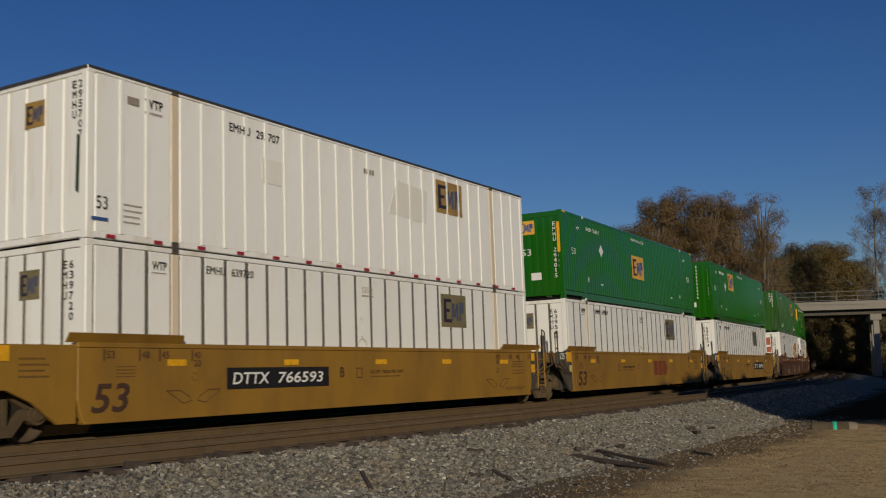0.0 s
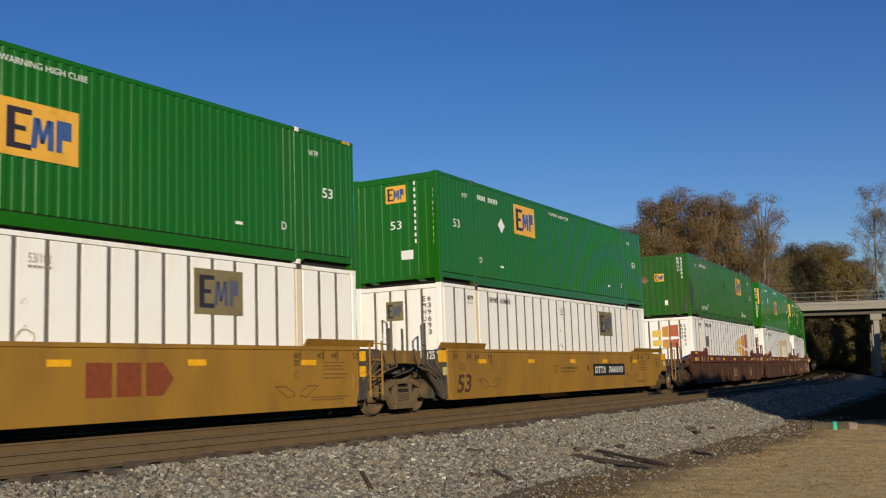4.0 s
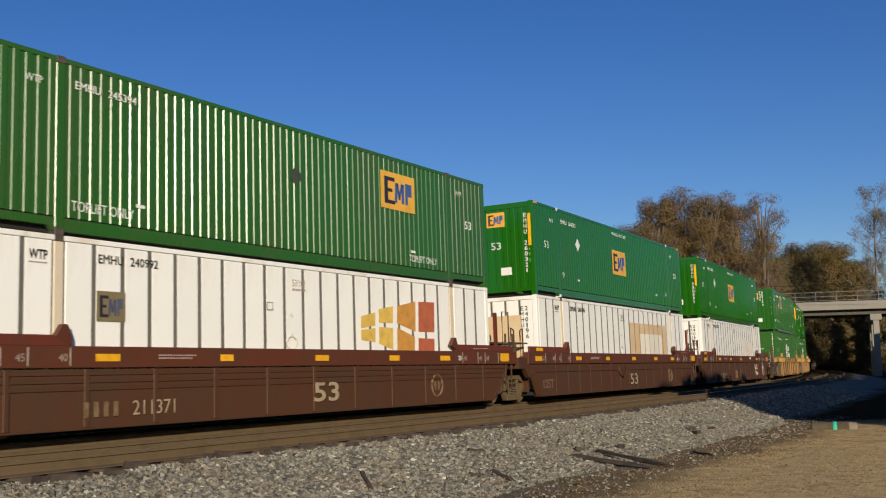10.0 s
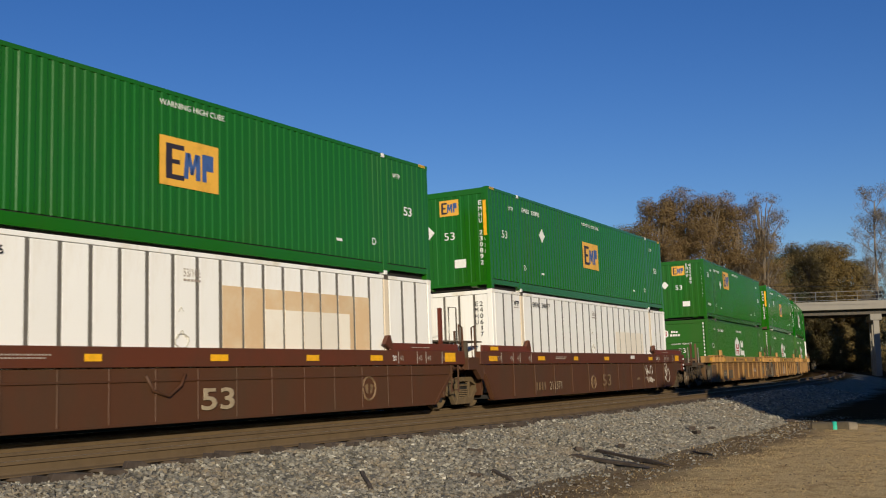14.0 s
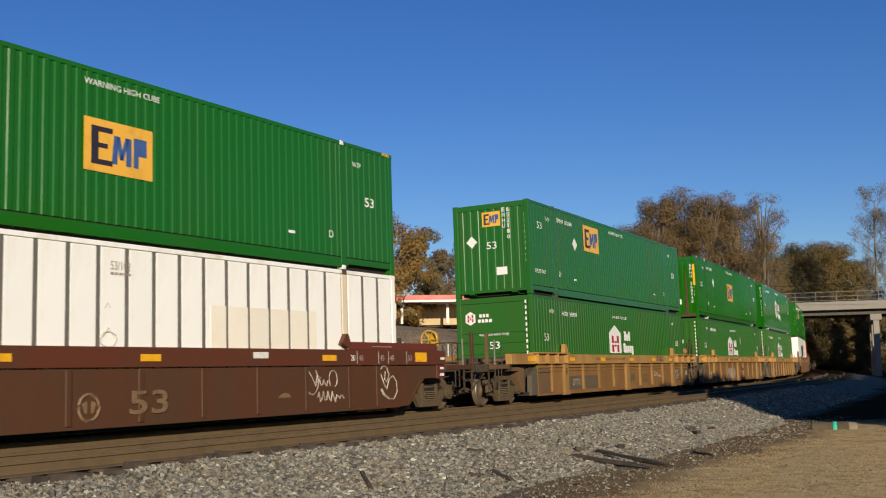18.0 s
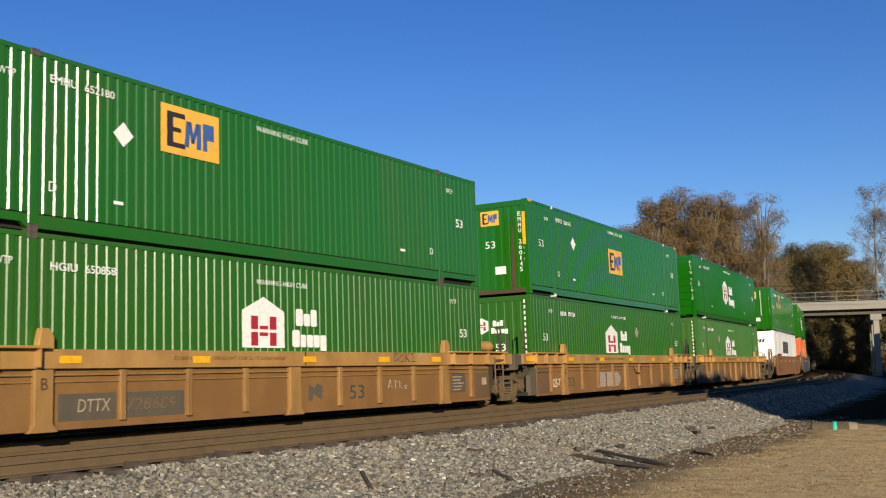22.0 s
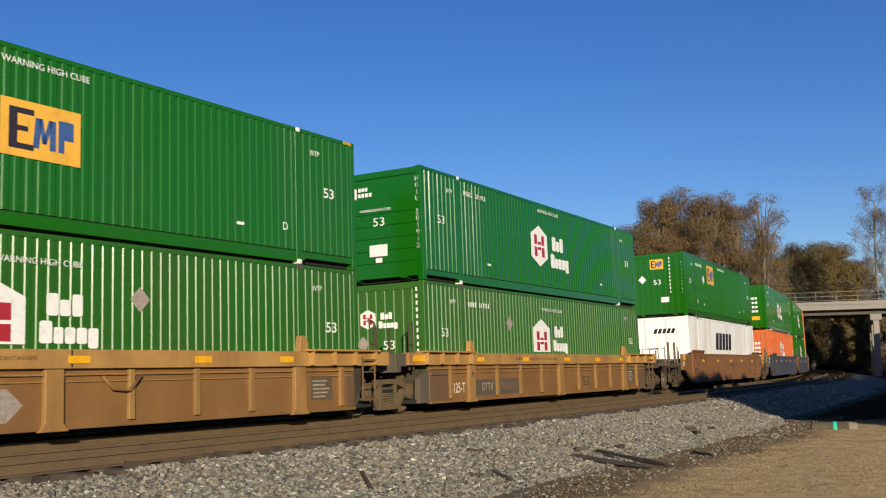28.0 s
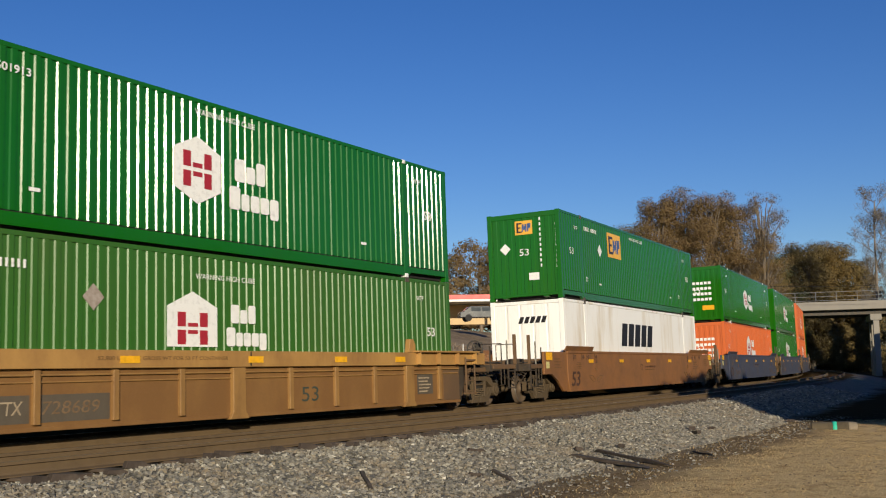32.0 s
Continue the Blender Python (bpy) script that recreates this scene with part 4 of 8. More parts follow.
def yellow_car(c, lead, trail, label, paint="yellow_car", mark_x=7.75):
    """Smooth tall-sided well car."""
    car = thing("well_car", label, "railway car", "well cars of the train")
    p = M[paint]
    xa, xb = (-0.27 if lead else -0.06), (16.30 if trail else 15.95)
    sides(car, "side_plate", lambda mb, sg: slab(mb, [(xa, 1.50), (xb, 1.50), (xb, 0.62), (xb - 0.10, 0.25), (xa + 0.12, 0.25), (xa, 0.62)], sg, 1.36, 1.46), p)
    sides(car, "top_chord", lambda mb, sg: slab(mb, [(xa - 0.02, 1.44), (xb + 0.03, 1.44), (xb + 0.03, 1.52), (xa - 0.02, 1.52)], sg, 1.33, 1.485), p)
    sides(car, "bottom_chord", lambda mb, sg: slab(mb, [(xa + 0.14, 0.235), (xb - 0.1, 0.235), (xb - 0.09, 0.285), (xa + 0.12, 0.285)], sg, 1.25, 1.475), p)
    for a, b in ((-0.5, 2.0), (14.1, 17.4 if trail else 16.5)):
        for sg in (-1, 1):
            me = MB()
            me.v += [(a, sg * 1.47, 1.52), (b, sg * 1.47, 1.52), (b - 0.08, sg * 1.56, 1.66), (a, sg * 1.56, 1.66), (a, sg * 1.43, 1.52), (b, sg * 1.43, 1.52), (b - 0.08, sg * 1.53, 1.67), (a, sg * 1.53, 1.67)]
            q = [(0, 1, 2, 3), (7, 6, 5, 4), (3, 2, 6, 7), (1, 5, 6, 2), (0, 3, 7, 4)]
            me.f += q if sg < 0 else [f[::-1] for f in q]
            me.k += [0] * 5
            part("guide_flange", me.mesh("guide_flange", p), car)
    # dark ends
    for d, x in ((-1, xa - 0.005), (1, xb + 0.005)):
        if lead if d < 0 else trail:
            sides(car, "end_plate", lambda mb, sg: slab(mb, [(x, 1.48), (x + d * 1.84, 1.48), (x + d * 1.84, 0.80), (x + d * 1.25, 0.80), (x + d * 0.8, 0.60), (x + d * 0.35, 0.26), (x, 0.26)], sg, 1.36, 1.44), p)
            reflectors(car, [(x + d * 1.46 - 0.24, 1.23, 0.48, 0.23)], 1.446, M["reflector"])
            reflectors(car, [(x + d * 1.58 - 0.13, 0.98, 0.24, 0.2)], 1.446, M["reflector_pale"])
            plate(car, "stencil", [r for k in range(4) for r in bars(x + d * 0.75 - 0.3, 0.98 + 0.09 * k, 0.55 - 0.08 * (k % 2), 0.03, 9, 0.35)], M["faint"], y=-1.448)
            continue
        reach, low = (1.12, 0.27) if d < 0 else (0.80, 0.36)
        sides(car, "end_plate", lambda mb, sg: slab(mb, [(x, 1.48), (x + d * reach, 1.48), (x + d * reach, 1.12), (x + d * (reach - 0.3), 0.84), (x + d * 0.28, low + 0.05), (x + d * 0.2, low), (x, low)], sg, 1.36, 1.44), M["grey_end"])
        # the dirty yellow end beam behind the hoses
        sides(car, "end_beam", lambda mb, sg: slab(mb, [(x + d * (reach + 0.004), 1.46), (x + d * 1.85, 1.46), (x + d * 1.85, 1.16), (x + d * (reach + 0.004), 1.13)], sg, 1.05, 1.36), M["yellow_dirty"] if paint == "yellow_car" else M["grey_end"])
        for k in range(3):
            part("brake_hose", MB().tube([(x + d * (0.5 + 0.5 * k), -1.40, 1.5), (x + d * (0.62 + 0.42 * k), -1.47, 1.18 - 0.05 * k), (x + d * (0.4 + 0.3 * k), -1.46, 0.98), (x + d * (0.15 + 0.2 * k), -1.43, 0.78)], 0.024).mesh("brake_hose", M["soot_brown"], True), car)
    part("well_floor", MB().box(-0.1, 16.25, -1.3, 1.3, 0.24, 0.30).mesh("well_floor", M["dark"]), car)
    end_gear(car, -0.3, -1, lead, paint, M["soot_brown"] if lead else M["grey_end"])
    end_gear(car, 16.46, 1, trail, paint, M["soot_brown"] if trail else M["grey_end"])
    reflectors(car, [(1.62, 1.14, 0.45, 0.11), (4.75, 1.14, 0.45, 0.11), (7.95, 1.14, 0.45, 0.11), (10.88, 1.14, 0.45, 0.11), (14.0, 1.13, 0.47, 0.11)], 1.465, M["reflector"])
    reflectors(car, [*(() if lead else ((-0.50, 1.18, 0.40, 0.30),)), *(() if trail else ((16.0, 1.21, 0.23, 0.22), (16.0, 0.87, 0.23, 0.23)))], 1.446, M["reflector"])
    if not lead:
        reflectors(car, [(-0.29, 0.86, 0.20, 0.2)], 1.446, M["reflector_pale"])
    # stencils
    lettering(car, "53", -0.02 if lead else 0.38, -1.466, 0.40, 0.47, M["ink_brown"], width=0.80, slant=0.2, off=0.018)
    for mark, a, tick in (("53", 0.29, 0.23), ("48", 1.04, 0.98), ("45", 1.49, 1.43), ("40", 2.26, 2.20), ("40", 13.76, 13.96), ("45", 14.52, 14.71), ("48", 14.98, 15.18), ("53", 15.74, 15.93)):
        lettering(car, mark, a, -1.466, 1.265, 0.125, M["ink_brown"], width=0.17, off=0.012)
        plate(car, "mark_line", [rect(tick, tick + 0.03, 1.22, 1.42)], M["ink_brown"], y=-1.466)
        if mark == "40":
            lettering(car, "20", a, -1.466, 1.125, 0.12, M["ink_brown"], width=0.17, off=0.012)
    for x in (2.27, 13.84):
        part("lift_mark", MB().tube([(x + 0.06 * math.cos(k * 0.785), -1.463, 0.95 + 0.07 * math.sin(k * 0.785)) for k in range(9)], 0.008, 4).mesh("lift_mark", M["faint"]), car)
    for x0, sg in ((1.6, 1), (2.94, -1), (13.19, 1), (14.53, -1)):
        # worn outlines of the slanting jacking pads
        pad = [(x0, 0.715), (x0 + 0.40 * sg, 0.49), (x0 + 0.59 * sg, 0.53), (x0 + 0.55 * sg, 0.60), (x0 + 0.32 * sg, 0.715), (x0, 0.715)]
        part("jacking_pad", MB().tube([(a, -1.461, z) for a, z in pad], 0.010, 4).mesh("jacking_pad", M["faint"]), car)
    for x0, x1, zs in ((14.72, 15.45, (1.17, 1.10, 1.03)), (14.72, 15.58, (0.93, 0.85)), (14.3, 15.58, (0.46, 0.41))):
        plate(car, "stencil", [r for k, z in enumerate(zs) for r in bars(x0, z, (x1 - x0) * (1 - 0.12 * (k % 2)), 0.028, 16, 0.35)], M["faint"], y=-1.466)
    plate(car, "stencil", [r for k in range(4) for r in bars(0.50, 0.96 + 0.055 * k, 0.42, 0.02, 8, 0.35)], M["faint"], y=-1.466)
    part("grab_plate", MB().box(15.72, 15.84, -1.472, -1.462, 0.62, 0.92).mesh("grab_plate", p, bevel=0.004), car)
    if not lead:
        part("grab_plate", MB().box(0.20, 0.32, -1.472, -1.462, 0.37, 0.90).mesh("grab_plate", p, bevel=0.004), car)
    lettering(car, "LD LMT 78,200 PER UNIT", mark_x, -1.466, 0.93, 0.085, M["ink_brown"], width=1.35, off=0.02, name="load_limit")
    part("notice_border", MB().box(0, 0.22, -0.004, 0, 0.85, 0.87).box(0, 0.22, -0.004, 0, 1.05, 1.07).box(0, 0.02, -0.004, 0, 0.87, 1.05).box(0.2, 0.22, -0.004, 0, 0.87, 1.05).mesh("notice_border", M["ink_brown"]), car, at=(mark_x - 0.55, -1.462, 0))
    plate(car, "stencil", bars(mark_x, 0.86, 1.2, 0.025, 24, 0.35), M["faint"], y=-1.466)
    ladder(car, 16.32 if not trail else 18.72, -1.50, 0.44, 1.66, 0.46, p if paint == "yellow_car" else M["soot_brown"])
    return car


def maroon_car(c, lead, trail, label, ribbed, paint="maroon"):
    """Well car with a deep top sill; ribbed: three long pressed swages under the sill, else upright ribs."""
    car = thing("well_car", label, "railway car", "well cars of the train")
    p, q, f = M[paint], M["maroon_sill" if paint == "maroon" else paint], M["maroon_flange" if paint == "maroon" else paint]
    xe = 18.03 if trail else 17.4
    sides(car, "top_sill", lambda mb, sg: slab(mb, [(-1.2, 1.46), (xe, 1.46), (xe, 1.12), (-1.2, 1.12)], sg, 1.30, 1.48), q)
    sides(car, "side_plate", lambda mb, sg: slab(mb, [(-0.93, 1.10), (16.95, 1.10), (16.85, 0.92), (16.08, 0.17), (-0.45, 0.17), (-0.9, 0.87)] if not trail else [(-0.93, 1.10), (18.02, 1.10), (18.02, 0.80), (17.08, 0.79), (16.42, 0.17), (-0.45, 0.17), (-0.9, 0.87)], sg, 1.33, 1.42), p)
    # slanting edge flanges beside the wheels
    sides(car, "edge_flange", lambda mb, sg: slab(mb, [(-0.9, 0.87), (-0.68, 0.87), (-0.22, 0.19), (-0.45, 0.19)], sg, 1.421, 1.46), p)
    if trail:
        sides(car, "edge_flange", lambda mb, sg: slab(mb, [(17.08, 0.79), (16.94, 0.79), (16.28, 0.19), (16.42, 0.19)], sg, 1.421, 1.45), p)
        sides(car, "end_tab", lambda mb, sg: slab(mb, [(17.67, 1.13), (18.0, 1.13), (18.0, 0.78), (17.67, 0.78)], sg, 1.421, 1.436), f)
        plate(car, "stencil", bars(17.75, 1.0, 0.18, 0.06, 3) + bars(17.74, 0.84, 0.2, 0.07, 3) + bars(17.78, 1.24, 0.2, 0.06, 4), M["ink_white"], y=-1.486)
    else:
        sides(car, "edge_flange", lambda mb, sg: slab(mb, [(16.86, 0.93), (16.72, 0.93), (15.92, 0.19), (16.08, 0.19)], sg, 1.421, 1.45), p)
    sides(car, "end_plate", lambda mb, sg: slab(mb, [(-1.85, 1.30), (-0.95, 1.30), (-0.95, 0.72), (-1.1, 0.72), (-1.4, 0.98), (-1.85, 0.98)], sg, 1.30, 1.44), p)
    if not trail:
        sides(car, "end_plate", lambda mb, sg: slab(mb, [(18.0, 1.30), (16.97, 1.30), (16.97, 0.95), (17.5, 0.98), (18.0, 0.98)], sg, 1.20, 1.29), p)
    sides(car, "bottom_chord", lambda mb, sg: slab(mb, [(-0.4, 0.15), (16.02, 0.15), (16.06, 0.19), (-0.44, 0.19)], sg, 1.25, 1.435), p)
    for a, b in ((-1.05, 2.1), (14.05, 17.68 if trail else 17.1)):
        sides(car, "guide_flange", lambda mb, sg: slab(mb, [(a, 1.46), (b, 1.46), (b, 1.63), (a, 1.63)], sg, 1.40, 1.46), f)
    for x in (1.95, 13.97):
        sides(car, "guide_post", lambda mb, sg: slab(mb, [(x - 0.16, 1.60), (x + 0.16, 1.46), (x + 0.16, 1.60), (x + 0.08, 1.80), (x - 0.02, 1.80)], sg, 1.36, 1.47), q)
    if ribbed:
        for z in (1.0, 0.88, 0.76):
            sides(car, "swage", lambda mb, sg: slab(mb, [(-0.6, z), (16.7, z), (16.7, z + 0.065), (-0.6, z + 0.065)], sg, 1.42, 1.445), p)
        for i in range(11):
            x = 0.92 + 1.45 * i
            sides(car, "bracket", lambda mb, sg: slab(mb, [(x, 0.19), (x + 0.10, 0.19), (x + 0.10, 1.1), (x, 1.1)], sg, 1.42, 1.452), p)
    elif not trail:
        sides(car, "belt_rail", lambda mb, sg: slab(mb, [(-0.6, 0.87), (16.7, 0.87), (16.7, 0.905), (-0.6, 0.905)], sg, 1.42, 1.45), p)
    if trail:
        for i in range(11):
            x = 0.90 + 1.46 * i - (0.42 if i == 10 else 0)
            sides(car, "side_post", lambda mb, sg: slab(mb, [(x, 0.21), (x + 0.11, 0.21), (x + 0.11, 1.1), (x, 1.1)], sg, 1.42, 1.452), p)
    for i in range(0 if ribbed or trail else 15):
        x = 0.93 + 1.0 * i
        sides(car, "side_rib", lambda mb, sg: slab(mb, [(x, 0.19), (x + 0.05, 0.19), (x + 0.05, 1.1), (x, 1.1)], sg, 1.42, 1.436), p)
    part("well_floor", MB().box(-0.4, 16.5, -1.3, 1.3, 0.2, 0.30).mesh("well_floor", M["dark"]), car)
    end_gear(car, -0.6, -1, lead, paint, p)
    end_gear(car, 16.76, 1, trail, paint, p)
    reflectors(car, [(-0.62, 1.49, 0.48, 0.1), (2.55, 1.22, 0.5, 0.12), (5.4, 1.22, 0.34, 0.12), (8.2, 1.22, 0.45, 0.12), *(() if trail else ((10.95, 1.22, 0.40, 0.12),)), (-0.72, 1.2, 0.5, 0.14), (13.1 if trail else 13.2, 1.22, 0.47, 0.12), (16.64 if trail else 16.4, 1.19, 0.5, 0.22)], 1.486, M["reflector"])
    for s, x in (("53", 0.05), ("48", 0.81), ("45", 1.28), ("40", 2.05)):
        plate(car, "mark_line", [rect(x, x + 0.03, 1.15, 1.43)], M["ink_grey"], y=-1.484)
        lettering(car, s, x - 0.2, -1.484, 1.22, 0.12, M["ink_grey"], width=0.16)
    for s, x in (("53", 16.26), ("48", 15.51), ("45", 15.12), ("40", 14.31)):
        plate(car, "mark_line", [rect(x, x + 0.03, 1.15, 1.43)], M["ink_grey"], y=-1.484)
        lettering(car, s, x + 0.07, -1.484, 1.22, 0.12, M["ink_grey"], width=0.16)
    if trail:
        reflectors(car, [(10.98, 1.27, 0.43, 0.12)], 1.486, M["reflector_white"])
        plate(car, "smudge", [[(11.75, 0.5), (12.15, 0.5), (12.1, 0.56), (11.95, 0.6), (11.85, 0.56)]], M["badge"], y=-1.424)
    lettering(car, "20", 14.09, -1.484, 1.22, 0.12, M["ink_white"], width=0.16)
    if not trail:
        # walkway, posts and tanks over the joint to the next unit
        part("walkway", MB().box(16.3, 17.75, -1.15, 0.4, 1.70, 1.745).mesh("walkway", M["soot_grey"], bevel=0.006), car)
        part("brake_chamber", MB().disc((16.6, 1.56), 0.13, -1.05, -0.55, 14).mesh("brake_chamber", M["truck"]), car)
        part("brake_chamber", MB().disc((17.05, 1.56), 0.13, -1.05, -0.55, 14).mesh("brake_chamber", M["truck"]), car)
        part("upright", MB().box(16.53, 16.63, -1.30, -1.22, 1.46, 2.55).mesh("upright", f), car)
        part("safety_hoop", MB().tube([(17.12, -1.2, 1.46), (17.12, -1.2, 2.6), (17.5, -1.2, 2.6), (17.5, -1.2, 1.46)], 0.022).mesh("safety_hoop", M["grey_end"]), car)
        ladder(car, 16.72, -1.46, 0.42, 1.10, 0.34, p, 3)
    if not lead:
        part("walkway", MB().box(-1.5, -0.35, -1.1, 0.4, 1.72, 1.76).mesh("walkway", M["soot_grey"], bevel=0.006), car)
        part("step_post", MB().box(-1.32, -1.22, -1.12, -1.02, 1.0, 1.72).mesh("step_post", M["soot_grey"]), car)
    plate(car, "stencil", bars(3.9, 1.31, 0.9, 0.025, 14) + bars(3.9, 1.26, 0.8, 0.025, 12) + bars(14.9, 1.52, 0.8, 0.02, 12), M["ink_grey"], y=-1.484)
    return car


def buff_car(c, lead, trail, label, tail=0.0):
    """Well car with a buff top chord, sooty side panels and upright posts."""
    car = thing("well_car", label, "railway car", "well cars of the train")
    p, q = M["buff"], M["buff_dirty"]
    xs, xp = (-2.03 if lead else -1.12), 16.36 + tail
    sides(car, "top_chord", lambda mb, sg: slab(mb, [(xs, 1.41), (17.58 + tail, 1.41), (17.58 + tail, 1.11), (xs, 1.11)], sg, 1.28, 1.47), p)
    sides(car, "chord_lip", lambda mb, sg: slab(mb, [(0.02, 1.0), (xp - 0.08, 1.0), (xp - 0.08, 1.035), (0.02, 1.035)], sg, 1.385, 1.42), M["buff_post"])
    sides(car, "side_panel", lambda mb, sg: slab(mb, [(0.0, 1.11), (xp, 1.11), (xp, 0.20), (0.0, 0.20)], sg, 1.30, 1.37), q)
    sides(car, "bottom_chord", lambda mb, sg: slab(mb, [(0.0, 0.17), (xp, 0.17), (xp, 0.235), (0.0, 0.235)], sg, 1.25, 1.40), q)
    sides(car, "end_nose", lambda mb, sg: slab(mb, [(-0.46, 0.78), (-0.20, 0.92), (-0.004, 0.99), (-0.004, 0.2), (-0.50, 0.2), (-0.48, 0.6)], sg, 1.22, 1.36), M["soot_grey"])
    sides(car, "end_nose", lambda mb, sg: slab(mb, [(xp + 0.40, 1.10), (xp + 0.005, 1.10), (xp + 0.005, 0.2), (xp + 0.1, 0.2), (xp + 0.34, 0.66)], sg, 1.22, 1.33), M["soot_end"])
    for x in (2.1, 8.08, 13.95):
        sides(car, "wide_post", lambda mb, sg: slab(mb, [(x - 0.17, 1.1), (x + 0.17, 1.1), (x + 0.17, 0.28), (x + 0.27, 0.15), (x - 0.27, 0.15), (x - 0.17, 0.28)], sg, 1.36, 1.455), M["buff_post"])
    for x in (1.0, 3.66, 5.17, 6.65, 9.62, 11.12, 12.55, 15.34):
        sides(car, "post", lambda mb, sg: slab(mb, [(x - 0.06, 1.09), (x + 0.06, 1.09), (x + 0.06, 0.27), (x - 0.06, 0.27)], sg, 1.36, 1.435), M["buff_post"])
    for a, b in ((-0.5, 2.1), (14.1, 17.1 + tail)):
        sides(car, "guide_ledge", lambda mb, sg: slab(mb, [(a, 1.412), (b, 1.412), (b, 1.455), (a, 1.455)], sg, 1.30, 1.60), p)
        for i in range(4):
            x = a + 0.12 + i * (b - a - 0.3) / 3
            sides(car, "ledge_bracket", lambda mb, sg: mb.box(x, x + 0.022, min(sg * 1.47, sg * 1.595), max(sg * 1.47, sg * 1.595), 1.13, 1.411), p, 0)
    for x in (2.12, 14.05):
        sides(car, "guide_post", lambda mb, sg: slab(mb, [(x - 0.15, 1.412), (x + 0.15, 1.412), (x + 0.15, 1.60), (x + 0.06, 1.73), (x - 0.08, 1.73)], sg, 1.33, 1.46), p)
    sides(car, "splice_joint", lambda mb, sg: slab(mb, [(8.36, 1.13), (8.39, 1.13), (8.39, 1.40), (8.36, 1.40)], sg, 1.46, 1.474), M["dark"], 0)
    sides(car, "end_panel", lambda mb, sg: slab(mb, [(0.0, 0.24), (0.94, 0.24), (0.94, 0.99), (0.0, 0.99)], sg, 1.371, 1.378), M["soot_brown"])
    sides(car, "end_panel", lambda mb, sg: slab(mb, [(15.56, 0.24), (xp - 0.02, 0.24), (xp - 0.02, 0.99), (15.56, 0.99)], sg, 1.371, 1.378), M["soot_brown"])
    sides(car, "equipment_box", lambda mb, sg: slab(mb, [(0.04, 0.86), (0.9, 0.86), (0.9, 0.92), (0.04, 0.92)], sg, 1.378, 1.41), M["soot_brown"])
    if not lead:
        sides(car, "chord_block", lambda mb, sg: slab(mb, [(-1.60, 0.95), (-1.38, 0.95), (-1.36, 1.09), (-1.125, 1.09), (-1.125, 1.39), (-1.60, 1.39)], sg, 0.85, 1.41), M["soot_grey"])
    part("well_floor", MB().box(-0.5, 16.6, -1.28, 1.28, 0.2, 0.30).mesh("well_floor", M["dark"]), car)
    end_gear(car, -0.6 if lead else -0.06, -1, lead, "buff", M["soot_brown"] if lead else M["soot_end"])
    end_gear(car, 16.76 if trail else xp + 0.05, 1, trail, "buff", M["soot_brown"] if trail else M["soot_end"])
    sides(car, "pipe_rail", lambda mb, sg: slab(mb, [(0.02, 0.895), (xp - 0.1, 0.895), (xp - 0.1, 0.922), (0.02, 0.922)], sg, 1.372, 1.40), M["buff_post"])
    part("well_bulkhead", MB().box(-0.30, -0.05, -1.21, 1.21, 0.3, 1.38).mesh("well_bulkhead", M["soot_end"]), car)
    reflectors(car, [(-0.92, 1.20, 0.72, 0.14), (2.35, 1.19, 0.42, 0.12), (5.2, 1.19, 0.42, 0.12), (8.3, 1.19, 0.42, 0.12), (11.0, 1.19, 0.42, 0.12), (13.3, 1.19, 0.4, 0.12)], 1.476, M["reflector"])
    lettering(car, "52,800 LBS MAX GROSS WT FOR 53 FT CONTAINER", 4.75, -1.474, 1.23, 0.075, M["faint"], width=3.0, name="weight_limit")
    if not lead:
        lettering(car, "125-T", 1.20, -1.380, 0.40, 0.26, M["cream"], width=0.62, off=0.018)
    lettering(car, "B" if lead else "A" if trail else "C", 2.04, -1.459, 0.79, 0.18, M["ink_brown"])
    part("placard", MB().box(14.36, 15.06, -0.006, 0, 0.42, 0.92).mesh("placard", M["soot_grey"]), car, at=(0, -1.371, 0))
    plate(car, "stencil", [r for i in range(5) for r in bars(14.42, 0.47 + 0.08 * i, 0.42 + 0.07 * (i % 3), 0.034, 9, 0.35)], M["dull_cream"], y=-1.381)
    ladder(car, 16.50 + tail, -1.50, 0.38, 1.30, 0.45, M["soot_brown"])
    for y1, z in ((-1.44, 1.21), (-1.40, 0.36)):
        part("step_tread", MB().box(16.50 + tail, 16.95 + tail, -1.56, y1, z, z + 0.04).mesh("step_tread", M["soot_brown"]), car)
    if lead:
        part("brake_reservoir", MB().tube([(16.05, -1.12, 1.62), (16.15, -1.12, 1.62), (16.85, -1.12, 1.62), (16.92, -1.12, 1.62)], 0.14, 14).mesh("brake_reservoir", p, True), car, "buff brake tank on the deck")
        part("tank_saddle", MB().box(16.2, 16.3, -1.22, -1.02, 1.40, 1.52).box(16.65, 16.75, -1.22, -1.02, 1.40, 1.52).mesh("tank_saddle", q), car)
    return car


# ---------------------------------------------------------------- the train
LOW, HIGH = 0.325, 3.232
CAR_C = []


def place_car(car, c, trucks):
    CAR_C.append((car, c))
    for x, big in trucks:
        truck(car, x, big)


